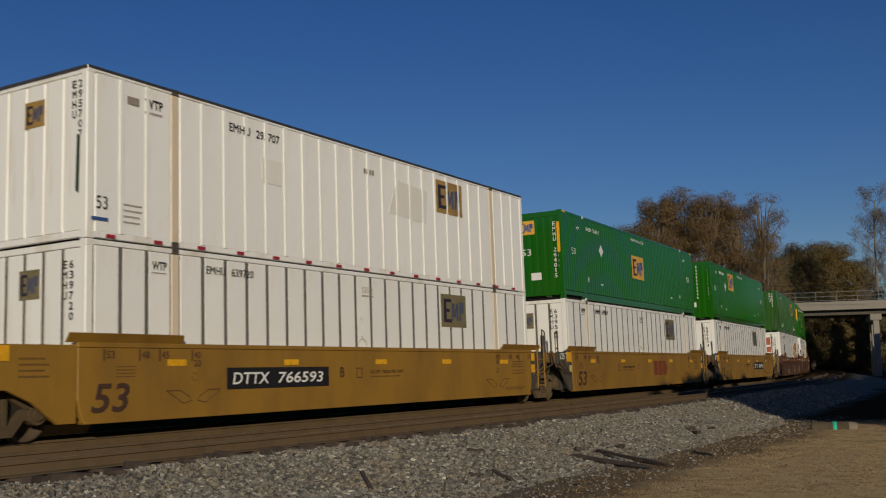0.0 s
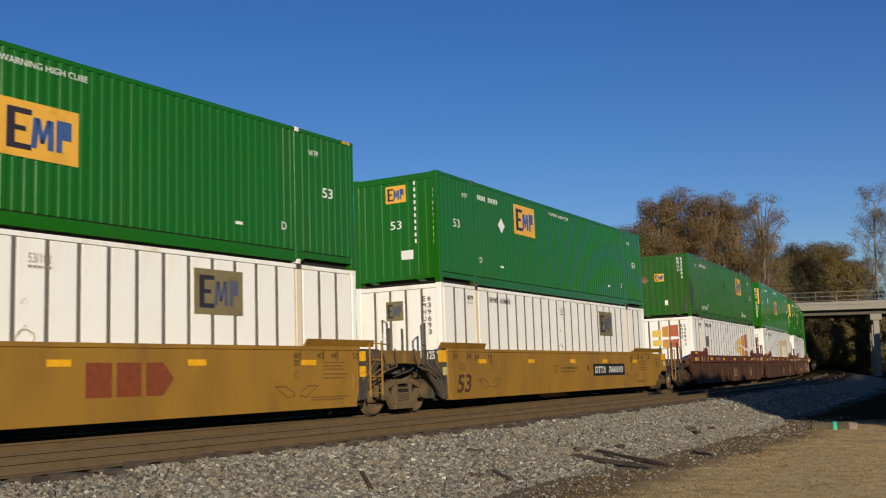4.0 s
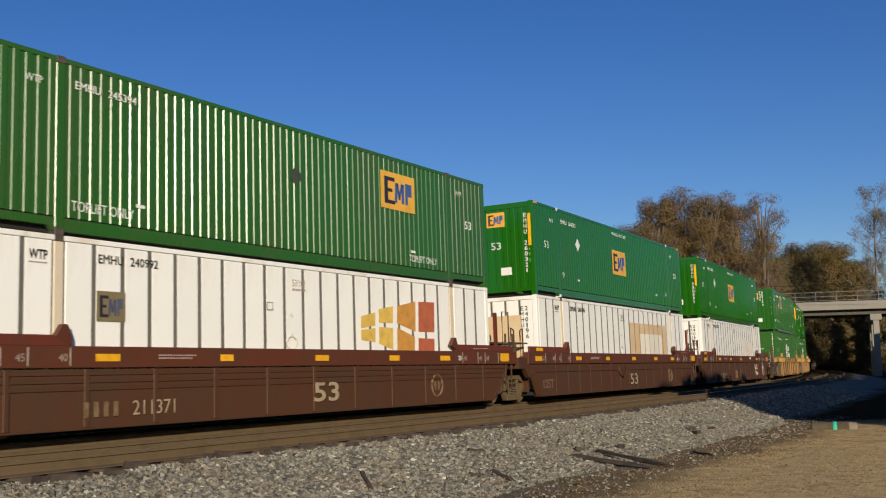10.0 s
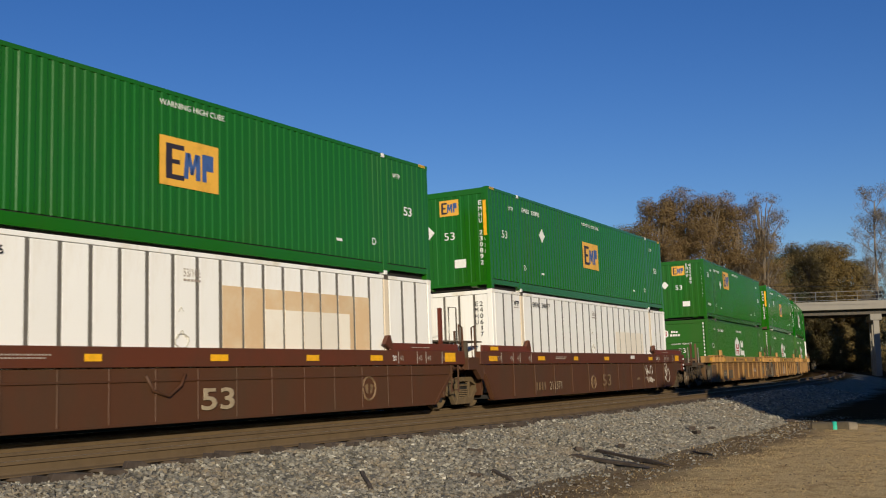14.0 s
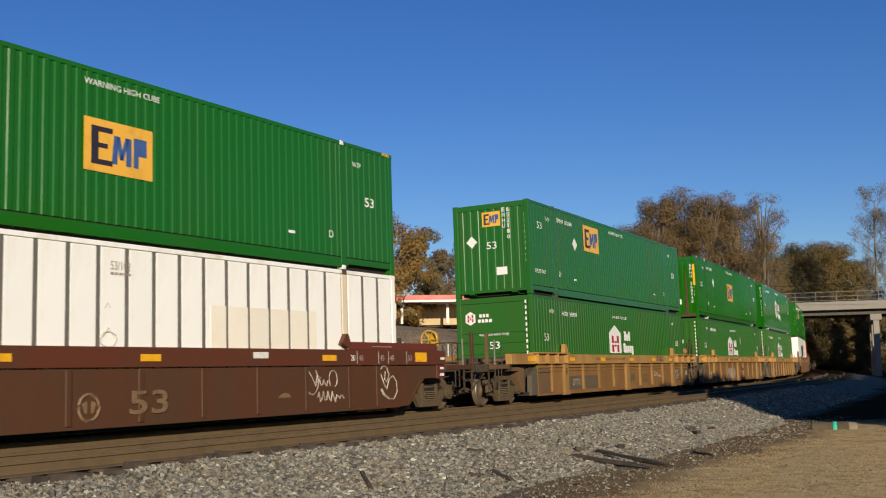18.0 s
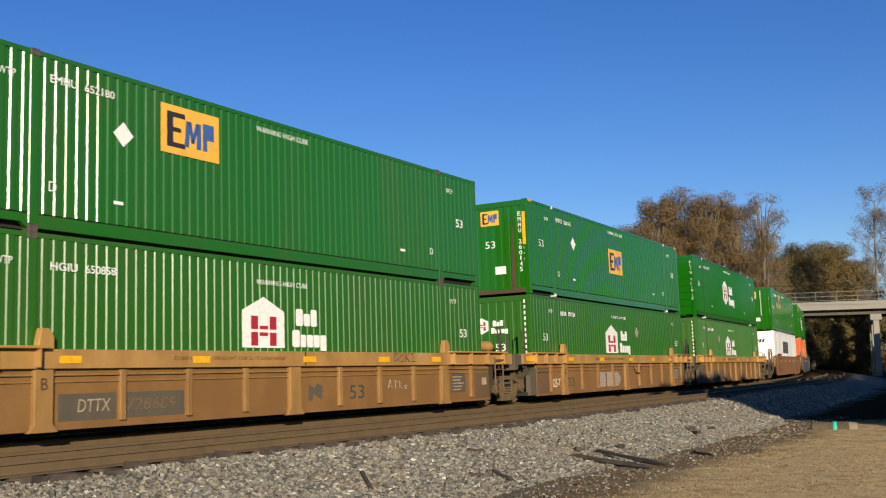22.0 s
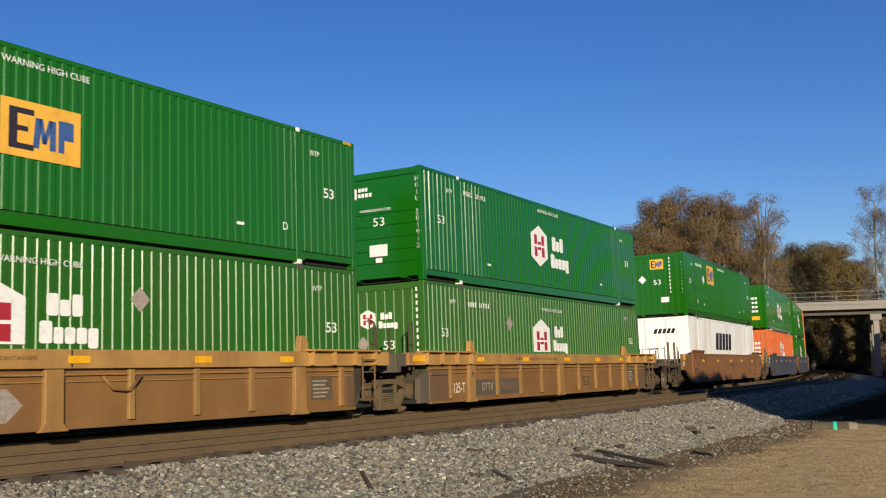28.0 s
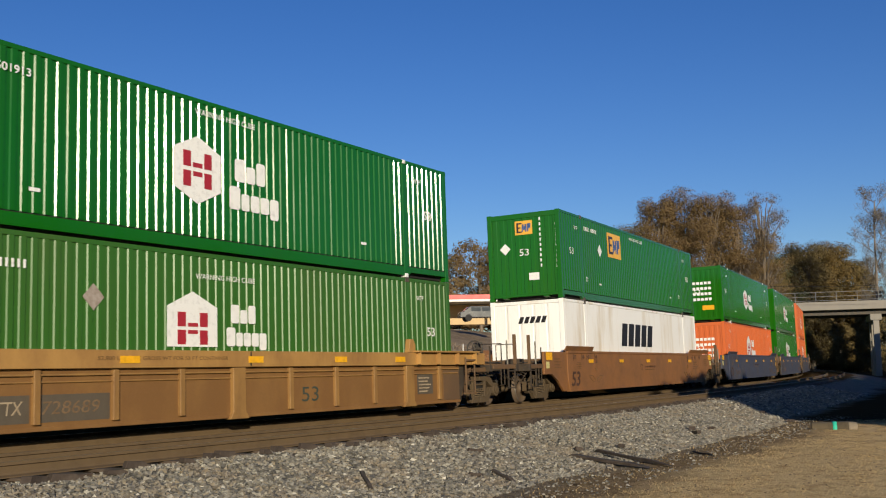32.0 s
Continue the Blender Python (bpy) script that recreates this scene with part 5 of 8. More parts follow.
def common_marks(b, z0, big53=True, high53=False, worn_end=False, end53=(0.15, 1.46)):
    """Small white notices and the length figure on a green wave-sided box."""
    if big53:
        if not worn_end:
            lettering(b, "53", 0.62 if high53 else 0.80, -HW - 0.004, z0 + (2.05 if high53 else 1.50), 0.22, M["ink_white"], width=0.36)
        lettering(b, "53", LEN - 1.15, -HW - 0.004, z0 + 1.50, 0.22, M["ink_white"], width=0.36, off=0.012)
    plate(b, "notice", [rect(3.55, 3.75, z0 + 0.62, z0 + 0.68), rect(12.3, 12.5, z0 + 0.62, z0 + 0.68)], M["ink_white"])
    for x in (1.3, LEN - 1.6):
        lettering(b, "WTP", x, -HW - 0.004, z0 + 2.36, 0.12, M["ink_white"], width=0.32)
    if not worn_end:
        lettering(b, "53", 0.004, end53[0], z0 + end53[1], 0.22, M["ink_white"], facing="end", width=0.34)


def ident(b, x, z, mat="ink_white", h=0.135, w=1.3, number="", code="EMHU"):
    """The owner's code and number where they can be read, else plain bars."""
    y = -HW - 0.006
    if number:
        lettering(b, code, x, y, z, h, M[mat], width=w * 0.40, off=0.012)
        lettering(b, number, x + w * 0.52, y, z, h, M[mat], width=w * 0.48, off=0.012)
        return
    for r in bars(x, z, w * 0.40, h, 4, 0.5) + bars(x + w * 0.5, z, w * 0.48, h, 6, 0.55):
        plate(b, "stencil", [r], M[mat], y=y)


def end_ident(b, z, mat="ink_white", y=0.98, n=10, number="", code="EMHU", one=False):
    """Upright columns on the front end: code and number set one figure under another, in one or two columns, or plain bars where they cannot be read."""
    top = z + 0.17 * n
    if number:
        for word, at in ((code + " " + number, y),) if one else ((code, y - 0.15), (number, y)):
            for i, ch in enumerate(word):
                if ch != " ":
                    lettering(b, ch, 0.004, -at - (0.03 if ch in "I1" else 0), top - 0.17 * (i + 1), 0.13, M[mat], facing="end", width=0.04 if ch in "I1" else 0.10, off=0.010)
        return
    for i in range(n):
        zz = top - 0.17 * (i + 1)
        plate(b, "stencil", [rect(y + 0.025, y + 0.075, zz, zz + 0.10)], M[mat], facing="end", x=0.004)


def green_top(c, label, logo_x=7.15, logo_z=1.13, dia_x=3.7, warn=True, paint="green", yellow=True, second_dia=None, end_logo=True, casts="ink_white", end_dia=True, number="", high53=False, worn_end=False):
    b = container("wave", paint, c, HIGH, label, casting_paint=casts)
    square_logo(b, logo_x, HIGH + logo_z, 1.48, 0.90)
    if dia_x:
        diamond(b, dia_x, HIGH + 1.85, 0.22, M["grime"] if worn_end else M["ink_white"])
    if warn:
        lettering(b, "WARNING HIGH CUBE", 7.15, -HW - 0.004, HIGH + 2.58, 0.11, M["ink_white"], width=1.65)
    ident(b, 2.25, HIGH + 2.42, number=number)
    common_marks(b, HIGH, high53=high53, worn_end=worn_end)
    if worn_end:
        square_logo(b, -0.30, HIGH + 1.66, 0.44, 0.36, facing="end")
    elif end_logo:
        square_logo(b, -0.28, HIGH + 2.16, 0.62, 0.46, facing="end")
    if end_dia:
        diamond(b, -0.66, HIGH + 1.72, 0.19, M["ink_white"], facing="end")
    if worn_end:
        plate(b, "notice", [rect(0.12, 0.26, HIGH + 0.55, HIGH + 0.78)], M["ink_white"], facing="end", x=0.004)
    else:
        plate(b, "notice", [rect(0.16, 0.52, HIGH + 0.64, HIGH + 0.88)], M["ink_white"], facing="end", x=0.004)
        end_ident(b, HIGH + 1.0, y=1.12, n=9)
    if yellow:
        end_ident(b, HIGH + 0.85, y=0.98, n=10, number=number, one=True)
    else:
        end_ident(b, HIGH + 1.05, y=0.56 if not worn_end else 0.92, n=10, number=number)
    if yellow:
        for y0 in (1.12, -1.26):
            plate(b, "warning_strip", [rect(y0, y0 + 0.10, HIGH + 1.5, HIGH + 2.5)], M["reflector"], facing="end", x=-0.002)
        plate(b, "warning_strip", [rect(0.1 + 0.06 * i, 0.13 + 0.06 * i, HIGH + 2.82, HIGH + 2.89) for i in range(5)] + [rect(LEN - 0.4 + 0.06 * i, LEN - 0.37 + 0.06 * i, HIGH + 2.82, HIGH + 2.89) for i in range(5)], M["reflector"])
    if high53:
        lettering(b, "TOPLIFT ONLY", 0.3, -HW - 0.004, HIGH + 0.66, 0.12, M["ink_white"], width=0.85)
    if not worn_end:
        lettering(b, "D", 2.25, -HW - 0.004, HIGH + 0.66, 0.16, M["ink_white"])
        lettering(b, "D", LEN - 2.5, -HW - 0.004, HIGH + 0.66, 0.16, M["ink_white"])
    return b


def white_low(c, label, logo=11.2, dull=True, z0=LOW, dark=True, paint="white", number=""):
    b = container("plate", paint, c, z0, label, dark_lines=dark)
    if logo:
        square_logo(b, logo, z0 + 1.76, 1.28, 0.84, dull=dull, y=-HW - 0.006)
    ident(b, 2.75, z0 + 2.50, "ink_black", 0.15, 1.3, number)
    lettering(b, "WTP", 1.42, -HW - 0.006, z0 + 2.48, 0.15, M["ink_black"], width=0.34, off=0.02)
    plate(b, "stencil", bars(1.42, z0 + 2.42, 0.34, 0.02, 8), M["ink_grey"], y=-HW - 0.006)
    lettering(b, "53/102", 7.72, -HW - 0.006, z0 + 2.42, 0.15, M["ink_grey"], width=0.42)
    plate(b, "stencil", bars(7.72, z0 + 2.34, 0.45, 0.04, 5), M["ink_grey"], y=-HW - 0.006)
    end_ident(b, z0 + 0.9, "ink_black", y=0.90, n=10, number=number)
    # ghost of a scrubbed-off placard: a worn outline with a cap over it
    tagged(part("scrubbed_mark", MB().tube([(7.68 + 0.17 * math.cos(k * 0.524) * (1 + 0.12 * math.sin(k * 2.1)), -HW - 0.005, z0 + 1.26 + 0.13 * math.sin(k * 0.524)) for k in range(13)], 0.012, 4)
                .tube([(7.56, -HW - 0.005, z0 + 1.30), (7.68, -HW - 0.005, z0 + 1.46), (7.80, -HW - 0.005, z0 + 1.29)], 0.009, 4)
                .tube([(7.60, -HW - 0.005, z0 + 1.78), (7.66, -HW - 0.005, z0 + 1.87), (7.72, -HW - 0.005, z0 + 1.79)], 0.009, 4).mesh("scrubbed_mark", M["ghost"]), b, "faint grey outline of a removed placard"), kind="stuff")
    return b


M["ghost"] = material("faint_grey_residue", (0.42, 0.40, 0.35), 0.6, second=(0.60, 0.57, 0.50), amount=0.8, scale=9, bump=0.0)
M["stain"] = material("faint_tan_stain", (0.80, 0.765, 0.69), 0.45, second=(0.82, 0.80, 0.755), amount=0.9, scale=1.5, bump=0.0)
# first car: three smooth yellow units
CARS3 = [8.8, 27.9, 47.7]
u = 8.8
b = container("plate", "white", u, HIGH, "dirt-streaked white plate-sided shipping container with an ochre square", dark_lines=False)
square_logo(b, 11.1, HIGH + 1.80, 1.38, 0.86, y=-HW - 0.006, worn=True)
square_logo(b, -0.28, HIGH + 2.02, 0.50, 0.46, facing="end", worn=True)
plate(b, "roof_edge", [rect(0.02, LEN - 0.02, HIGH + 2.845, HIGH + 2.895)], M["rail_black"], y=-HW - 0.006, label="black tarred roof edge")
plate(b, "roof_edge", [rect(-1.29, 1.29, HIGH + 2.83, HIGH + 2.895)], M["rail_black"], facing="end", x=0.002)
for r in (rect(4.35, 4.95, HIGH + 1.55, HIGH + 2.05), [(8.9, HIGH + 1.5), (10.6, HIGH + 1.42), (10.7, HIGH + 2.25), (9.3, HIGH + 2.35)]):
    plate(b, "stain", [r], M["stain"], y=-HW - 0.0035)
lettering(b, "WTP", 1.25, -HW - 0.006, HIGH + 2.42, 0.17, M["ink_black"], width=0.42, off=0.02)
lettering(b, "53", 0.20, -HW - 0.006, HIGH + 0.50, 0.22, M["ink_black"], width=0.24)
plate(b, "stencil", bars(1.25, HIGH + 2.32, 0.42, 0.04, 6) + bars(0.75, HIGH + 0.62, 0.45, 0.03, 6) + bars(0.75, HIGH + 0.52, 0.45, 0.03, 6) + bars(0.75, HIGH + 0.42, 0.4, 0.03, 6) + bars(0.75, HIGH + 0.32, 0.4, 0.03, 6) + bars(7.9, HIGH + 2.3, 0.45, 0.12, 4), M["ink_grey"], y=-HW - 0.006)
plate(b, "notice", [rect(0.85, 1.12, HIGH + 2.40, HIGH + 2.54)], M["ink_grey"], y=-HW - 0.006)
plate(b, "notice", [rect(0.10, 0.45, HIGH + 0.30, HIGH + 0.36)], M["logo_blue"], y=-HW - 0.006)
plate(b, "reflector", [rect(0.4 + 1.06 * i, 0.6 + 1.06 * i, HIGH + 0.03, HIGH + 0.09) for i in range(15)], M["ink_red"], y=-HW - 0.014)
plate(b, "scrape", [[(1.02, HIGH + 0.8), (1.10, HIGH + 0.75), (1.12, HIGH + 1.7), (1.05, HIGH + 1.75)]], M["grime"], facing="end", x=0.004)
ident(b, 3.4, HIGH + 2.42, "ink_black", 0.17, 1.5, "295707")
end_ident(b, HIGH + 1.0, "ink_black", y=1.08, n=10, number="295707")
b = white_low(u, "white shipping container with grey posts in a yellow car", number="639720")
square_logo(b, -0.36, LOW + 1.98, 0.52, 0.50, facing="end", dull=True)
b = white_low(27.9, "white plate-sided shipping container in a yellow well car", number="639569")
square_logo(b, -0.36, LOW + 1.98, 0.52, 0.50, facing="end", dull=True)
green_top(27.9, "glossy green corrugated shipping container with an ochre square and white diamond", number="264015")
b = white_low(47.7, "white plate-sided shipping container with a faded ochre square", number="639693")
square_logo(b, -0.36, LOW + 1.98, 0.52, 0.50, facing="end", dull=True)
green_top(47.7, "green corrugated shipping container with the ochre square near its front", logo_x=4.57, logo_z=1.72, dia_x=3.7, yellow=False, casts=None, end_dia=False)
for i, c in enumerate(CARS3):
    car = yellow_car(c, i == 0, i == 2, "yellow smooth-sided well car with dark stencils, dusty along the bottom", mark_x=(7.75, 4.95, 7.2)[i])
    place_car(car, c, ([(-1.6, False)] if i == 0 else [(-1.55, True)]) + ([(17.95, False)] if i == 2 else []))
    if i:
        lettering(car, "125 T", -1.04, -1.446, 1.25, 0.2, M["ink_white"], width=0.64, off=0.02)
    if i == 1:
        for r in (rect(8.68, 9.2, 0.64, 1.20), rect(9.3, 9.82, 0.64, 1.20), [(9.92, 0.64), (10.3, 0.64), (10.55, 0.92), (10.3, 1.20), (9.92, 1.20)]):
            plate(car, "lettering_block", [r], M["ink_rust"], y=-1.466)
        lettering(car, "C", 6.72, -1.466, 0.88, 0.2, M["ink_brown"])
    else:
        x = 3.1 if i == 0 else 9.97
        part("number_board", MB().box(x, x + 3.1, -0.004, 0, 0.70, 1.10).mesh("number_board", M["ink_black"]), car, at=(0, -1.462, 0))
        lettering(car, "DTTX", x + 0.15, -1.472, 0.79, 0.22, M["ink_white"], width=1.05, slant=0.15, off=0.015)
        lettering(car, "766593", x + 1.45, -1.472, 0.79, 0.22, M["ink_white"], width=1.45, slant=0.15, off=0.015)
        lettering(car, "B" if i == 0 else "A", 6.6 if i == 0 else 9.38, -1.466, 0.87, 0.22, M["ink_brown"], off=0.02)

# second car: three maroon units
M["scrawl"] = material("thin_white_spray_paint", (0.40, 0.37, 0.33), 0.6, second=(0.16, 0.10, 0.07), amount=0.6, scale=5, bump=0.0)
M["badge"] = material("faded_emblem_paint", (0.20, 0.125, 0.065), 0.7, second=(0.09, 0.055, 0.03), amount=0.6, scale=6, bump=0.0)
M["dull_cream"] = material("dull_cream_lettering", (0.38, 0.30, 0.20), 0.6, second=(0.25, 0.18, 0.11), amount=0.5, scale=6, bump=0.0)
u = 71.13
b = white_low(u, "white plate-sided shipping container with gold and amber tiles painted on it", logo=None, paint="white", number="240992")
square_logo(b, 2.72, LOW + 1.55, 0.6, 0.5, dull=True, y=-HW - 0.006)
T = lambda x, z, w, h, k=0.0: [(x, z + k), (x + w, z), (x + w, z + h), (x, z + h - k)]
for mat, polys in (("logo_gold", [[(10.11, 1.95), (10.67, 2.03), (10.68, 2.33), (10.12, 2.22)], [(10.11, 1.69), (10.66, 1.65), (10.67, 1.97), (10.11, 1.91)]]),
                   ("logo_gold", [[(10.82, 2.10), (11.40, 2.11), (11.42, 2.50), (10.83, 2.41)], [(10.81, 1.62), (11.38, 1.48), (11.40, 1.99), (10.82, 2.00)]]),
                   ("logo_amber", [[(11.58, 2.11), (12.38, 1.93), (12.41, 2.66), (11.60, 2.51)], [(11.56, 1.40), (12.32, 1.30), (12.34, 1.80), (11.58, 2.00)]]),
                   ("logo_rust", [[(12.52, 1.93), (13.26, 1.93), (13.29, 2.68), (12.55, 2.66)], [(12.50, 1.26), (13.23, 1.26), (13.25, 1.77), (12.51, 1.77)]])):
    plate(b, "tile_emblem", polys, M[mat], y=-HW - 0.006)
plate(b, "notice", [rect(6.92, 7.11, LOW + 1.90, LOW + 2.07)], M["ink_grey"], y=-HW - 0.005)
plate(b, "notice", [rect(6.945, 7.085, LOW + 1.925, LOW + 2.045)], M["white"], y=-HW - 0.008)
plate(b, "tile_emblem", [T(-0.55, LOW + 1.60, 0.4, 0.3, 0.03), T(-0.55, LOW + 2.0, 0.4, 0.35, 0.03)], M["logo_gold"], facing="end", x=0.01)
plate(b, "tile_emblem", [T(-0.1, LOW + 1.50, 0.3, 0.4, 0.03), T(-0.1, LOW + 2.0, 0.3, 0.5, 0.03)], M["logo_amber"], facing="end", x=0.01)
plate(b, "tile_emblem", [T(0.25, LOW + 1.50, 0.4, 0.4, 0.03), T(0.25, LOW + 2.0, 0.4, 0.55, 0.03)], M["logo_rust"], facing="end", x=0.01)
b = green_top(u, "dull green corrugated shipping container with grey overpaint at its front corner", logo_x=11.05, logo_z=1.60, dia_x=7.9, warn=False, paint="green_old", yellow=False, casts=None, end_dia=False, number="245394", worn_end=True)
for k, (lo, hi) in enumerate(((0.62, 1.85), (0.45, 1.60), (0.40, 1.55), (0.55, 1.45))):
    plate(b, "overpaint", [[(0.0 + 0.16 * k, HIGH + lo), (0.15 + 0.16 * k, HIGH + lo - 0.06), (0.15 + 0.16 * k, HIGH + hi - 0.08), (0.0 + 0.16 * k, HIGH + hi)]], M["grime"])
plate(b, "overpaint", [[(0.95, HIGH + 0.2), (1.28, HIGH + 0.2), (1.28, HIGH + 1.2), (1.1, HIGH + 1.0), (1.0, HIGH + 0.5)]], M["grime"], facing="end", x=0.004)
diamond(b, -0.78, HIGH + 1.78, 0.2, M["badge"], facing="end")
lettering(b, "TOPLIFT ONLY", 2.2, -HW - 0.004, HIGH + 0.40, 0.17, M["ink_white"], width=1.3)
lettering(b, "TOPLIFT ONLY", 12.2, -HW - 0.004, HIGH + 0.40, 0.17, M["ink_white"], width=1.3)
def cover(b, x0, x1, z0, z1, mat, y):
    """Paint over old lettering: on each flat panel, with the ribs left bare."""
    w = (POST_B - POST_A - 0.18) / 20
    for k in range(20):
        a = POST_A + 0.09 + k * w
        lo, hi = max(x0, a + 0.035), min(x1, a + w - 0.035)
        if hi > lo + 0.02:
            plate(b, "cover_patch", [rect(lo, hi, z0, z1)], mat, y=y)


b = white_low(90.45, "white plate-sided shipping container with a tan painted-over patch", logo=None, number="240196")
cover(b, 8.65, 13.5, LOW + 1.05, LOW + 2.32, M["tan_patch"], -HW - 0.005)
cover(b, 9.9, 12.7, LOW + 1.05, LOW + 1.92, M["pink_patch"], -HW - 0.009)
plate(b, "cover_patch", [rect(-0.85, 0.75, LOW + 1.0, LOW + 2.3)], M["tan_patch"], facing="end", x=0.012)
green_top(90.45, "green corrugated shipping container with yellow warning strips on its front end", number="260321")
b = white_low(109.86, "white plate-sided shipping container with a faint painted-over patch", logo=None, number="240617")
cover(b, 10.05, 13.15, LOW + 1.1, LOW + 1.93, M["pink_patch"], -HW - 0.005)
green_top(109.86, "green corrugated shipping container with white corner castings", number="230892")
for i, c in enumerate((71.13, 90.45, 109.86)):
    car = maroon_car(c, i == 0, i == 2, ("maroon well car with long pressed swages, rusty and worn", "maroon well car with upright ribs and a dropped bracket", "dirty maroon well car with white graffiti near its trailing end")[i], i == 0)
    place_car(car, c, ([(-1.6, False)] if i == 0 else [(-1.46, True)]) + ([(17.9, False)] if i == 2 else []))
    lettering(car, "53", 8.18 if i == 0 else 8.0, -1.455, 0.34 if i else 0.38, 0.40, M["dull_cream"] if i < 2 else M["badge"], width=0.86, off=0.018)
    if i == 1:
        lettering(car, "125T", -0.04, -1.424, 0.39, 0.26, M["badge"], width=0.8, off=0.018)
    if i != 1:
        x = 2.35 if i == 0 else 2.4
        for r in bars(x, 0.34, 0.8, 0.24, 4, 0.5):
            plate(car, "lettering_block", [r], M["badge"], y=-1.458)
        lettering(car, "211371", x + 1.0, -1.458, 0.34, 0.24, M["dull_cream"], width=0.95)
    # round badge
    bx, bz, br = ((13.1, 0.63, 0.25), (13.2, 0.62, 0.24), (7.2, 0.5, 0.2))[i]
    badge = MB()
    ring = [(bx + br * math.cos(k * math.pi / 14), 0, bz + (br if k < 15 else br * 1.1) * math.sin(k * math.pi / 14)) for k in range(29)]
    badge.tube(ring, 0.028, 4)
    badge.prism([(bx - br * 0.7, bz + 0.06), (bx - 0.04, bz + 0.10), (bx - 0.04, bz - br * 0.55), (bx - br * 0.45, bz - br * 0.45)], -0.004, 0)
    badge.prism([(bx + br * 0.7, bz + 0.06), (bx + 0.04, bz + 0.10), (bx + 0.04, bz - br * 0.55), (bx + br * 0.45, bz - br * 0.45)], -0.004, 0)
    part("badge", badge.mesh("badge", M["badge"]), car, "faded round emblem", at=(0, -1.424, 0))
    if i == 1:
        part("cable", MB().tube([(6.7, -1.46, 0.98), (6.85, -1.47, 0.72), (7.2, -1.47, 0.62), (7.5, -1.46, 0.80), (7.6, -1.46, 1.0)], 0.03).mesh("cable", M["maroon"], True), car)
    if i == 2:
        def stroke(*pts, r=0.014):
            g.tube([(a, -1.427, z) for a, z in pts], r, 4)

        g = MB()

        stroke(*[(12.82 + 0.20 * math.cos(k * 0.42 + 2.2), 0.80 + 0.27 * math.sin(k * 0.42 + 2.2)) for k in range(13)])
        stroke((12.70, 1.02), (12.84, 0.86), (12.93, 0.70), (12.98, 0.92), (13.10, 0.88), (12.98, 0.78))
        stroke(*[(13.02 + 0.045 * k, 0.76 + 0.07 * math.sin(k * 1.9)) for k in range(10)])
        stroke(*[(13.52 + 0.14 * math.cos(k * 0.5 - 1.2), 0.84 + 0.18 * math.sin(k * 0.5 - 1.2)) for k in range(11)])
        stroke(*[(12.98 + 0.05 * k, 0.47 + 0.12 * math.sin(k * 2.0) * (1.0 if k < 13 else 0.4)) for k in range(19)], r=0.016)
        tagged(part("graffiti", g.mesh("graffiti", M["scrawl"]), car, "two rows of thin white sprayed letters"), kind="stuff")
        g = MB()
        stroke((15.28, 1.03), (15.38, 1.11), (15.52, 1.07), (15.60, 0.90), (15.50, 0.74), (15.42, 0.80), (15.46, 0.98), r=0.017)
        stroke((15.28, 0.92), (15.40, 0.70), (15.50, 0.58), (15.60, 0.80), (15.76, 0.88), (15.90, 0.74), (15.92, 0.52), (15.78, 0.35), (15.58, 0.36), (15.36, 0.46), (15.27, 0.58), r=0.018)
        stroke((15.29, 0.58), (15.42, 0.44), (15.56, 0.38), r=0.03)
        part("graffiti", g.mesh("graffiti", M["scrawl"]), car, "white looping spray-paint scrawl")

# third car: three buff units
def green_low(c, label, x=6.4, words=True, dia=None, plain_end=False, paint="green_dull", shape="house", number=""):
    b = container("wave", paint, c, LOW, label, end="bars" if plain_end else "wave")
    house_logo(b, x, LOW + 1.16, 1.25, 1.0 if shape == "house" else 1.25, shape, words=words)
    if dia:
        diamond(b, dia, LOW + 1.95, 0.22, M["ink_grey"])
    lettering(b, "WARNING HIGH CUBE", 7.1, -HW - 0.004, LOW + 2.40, 0.10, M["ink_white"], width=1.6)
    ident(b, 2.3, LOW + 2.32, number=number, code="HGIU")
    common_marks(b, LOW, end53=(0.18, 1.30) if plain_end else (-0.06, 1.22))
    if plain_end:
        house_logo(b, -0.98, LOW + 2.05, 0.34, 0.42, "hex", facing="end", words=False)
        plate(b, "stencil", bars(-0.5, LOW + 2.28, 0.35, 0.1, 3) + bars(-0.55, LOW + 2.12, 0.5, 0.1, 4), M["ink_white"], facing="end", x=0.004)
        lettering(b, "WARNING HIGH CUBE", 0.004, 0.52, LOW + 1.70, 0.075, M["ink_white"], facing="end", width=1.0)
    else:
        house_logo(b, -0.62, LOW + 1.75, 0.46, 0.5, "hex", facing="end", words=True)
    if dia:
        diamond(b, -0.55, LOW + 1.38, 0.2, M["ink_grey"], facing="end")
    end_ident(b, LOW + 1.1, y=1.02, n=10)
    return b


green_low(133.55, "green corrugated shipping container in a buff well car", x=6.68, plain_end=True, paint="green_plain", number="650858")
green_top(133.55, "green corrugated shipping container with the ochre square beside a white diamond", logo_x=4.6, logo_z=1.72, dia_x=3.75, yellow=False, casts=None, number="652180", high53=True, paint="green_mat")
green_low(152.95, "green corrugated shipping container with a white gabled plate and grey diamond", dia=9.9, paint="green_plain")
b = green_top(152.95, "green corrugated shipping container with a rusty, dented front end", number="260145")
plate(b, "rust_streak", [[(-1.22, HIGH + 0.1), (-1.02, HIGH + 0.12), (-1.06, HIGH + 0.9), (-1.1, HIGH + 2.0), (-1.2, HIGH + 2.3)]], M["rust"], facing="end", x=0.008)
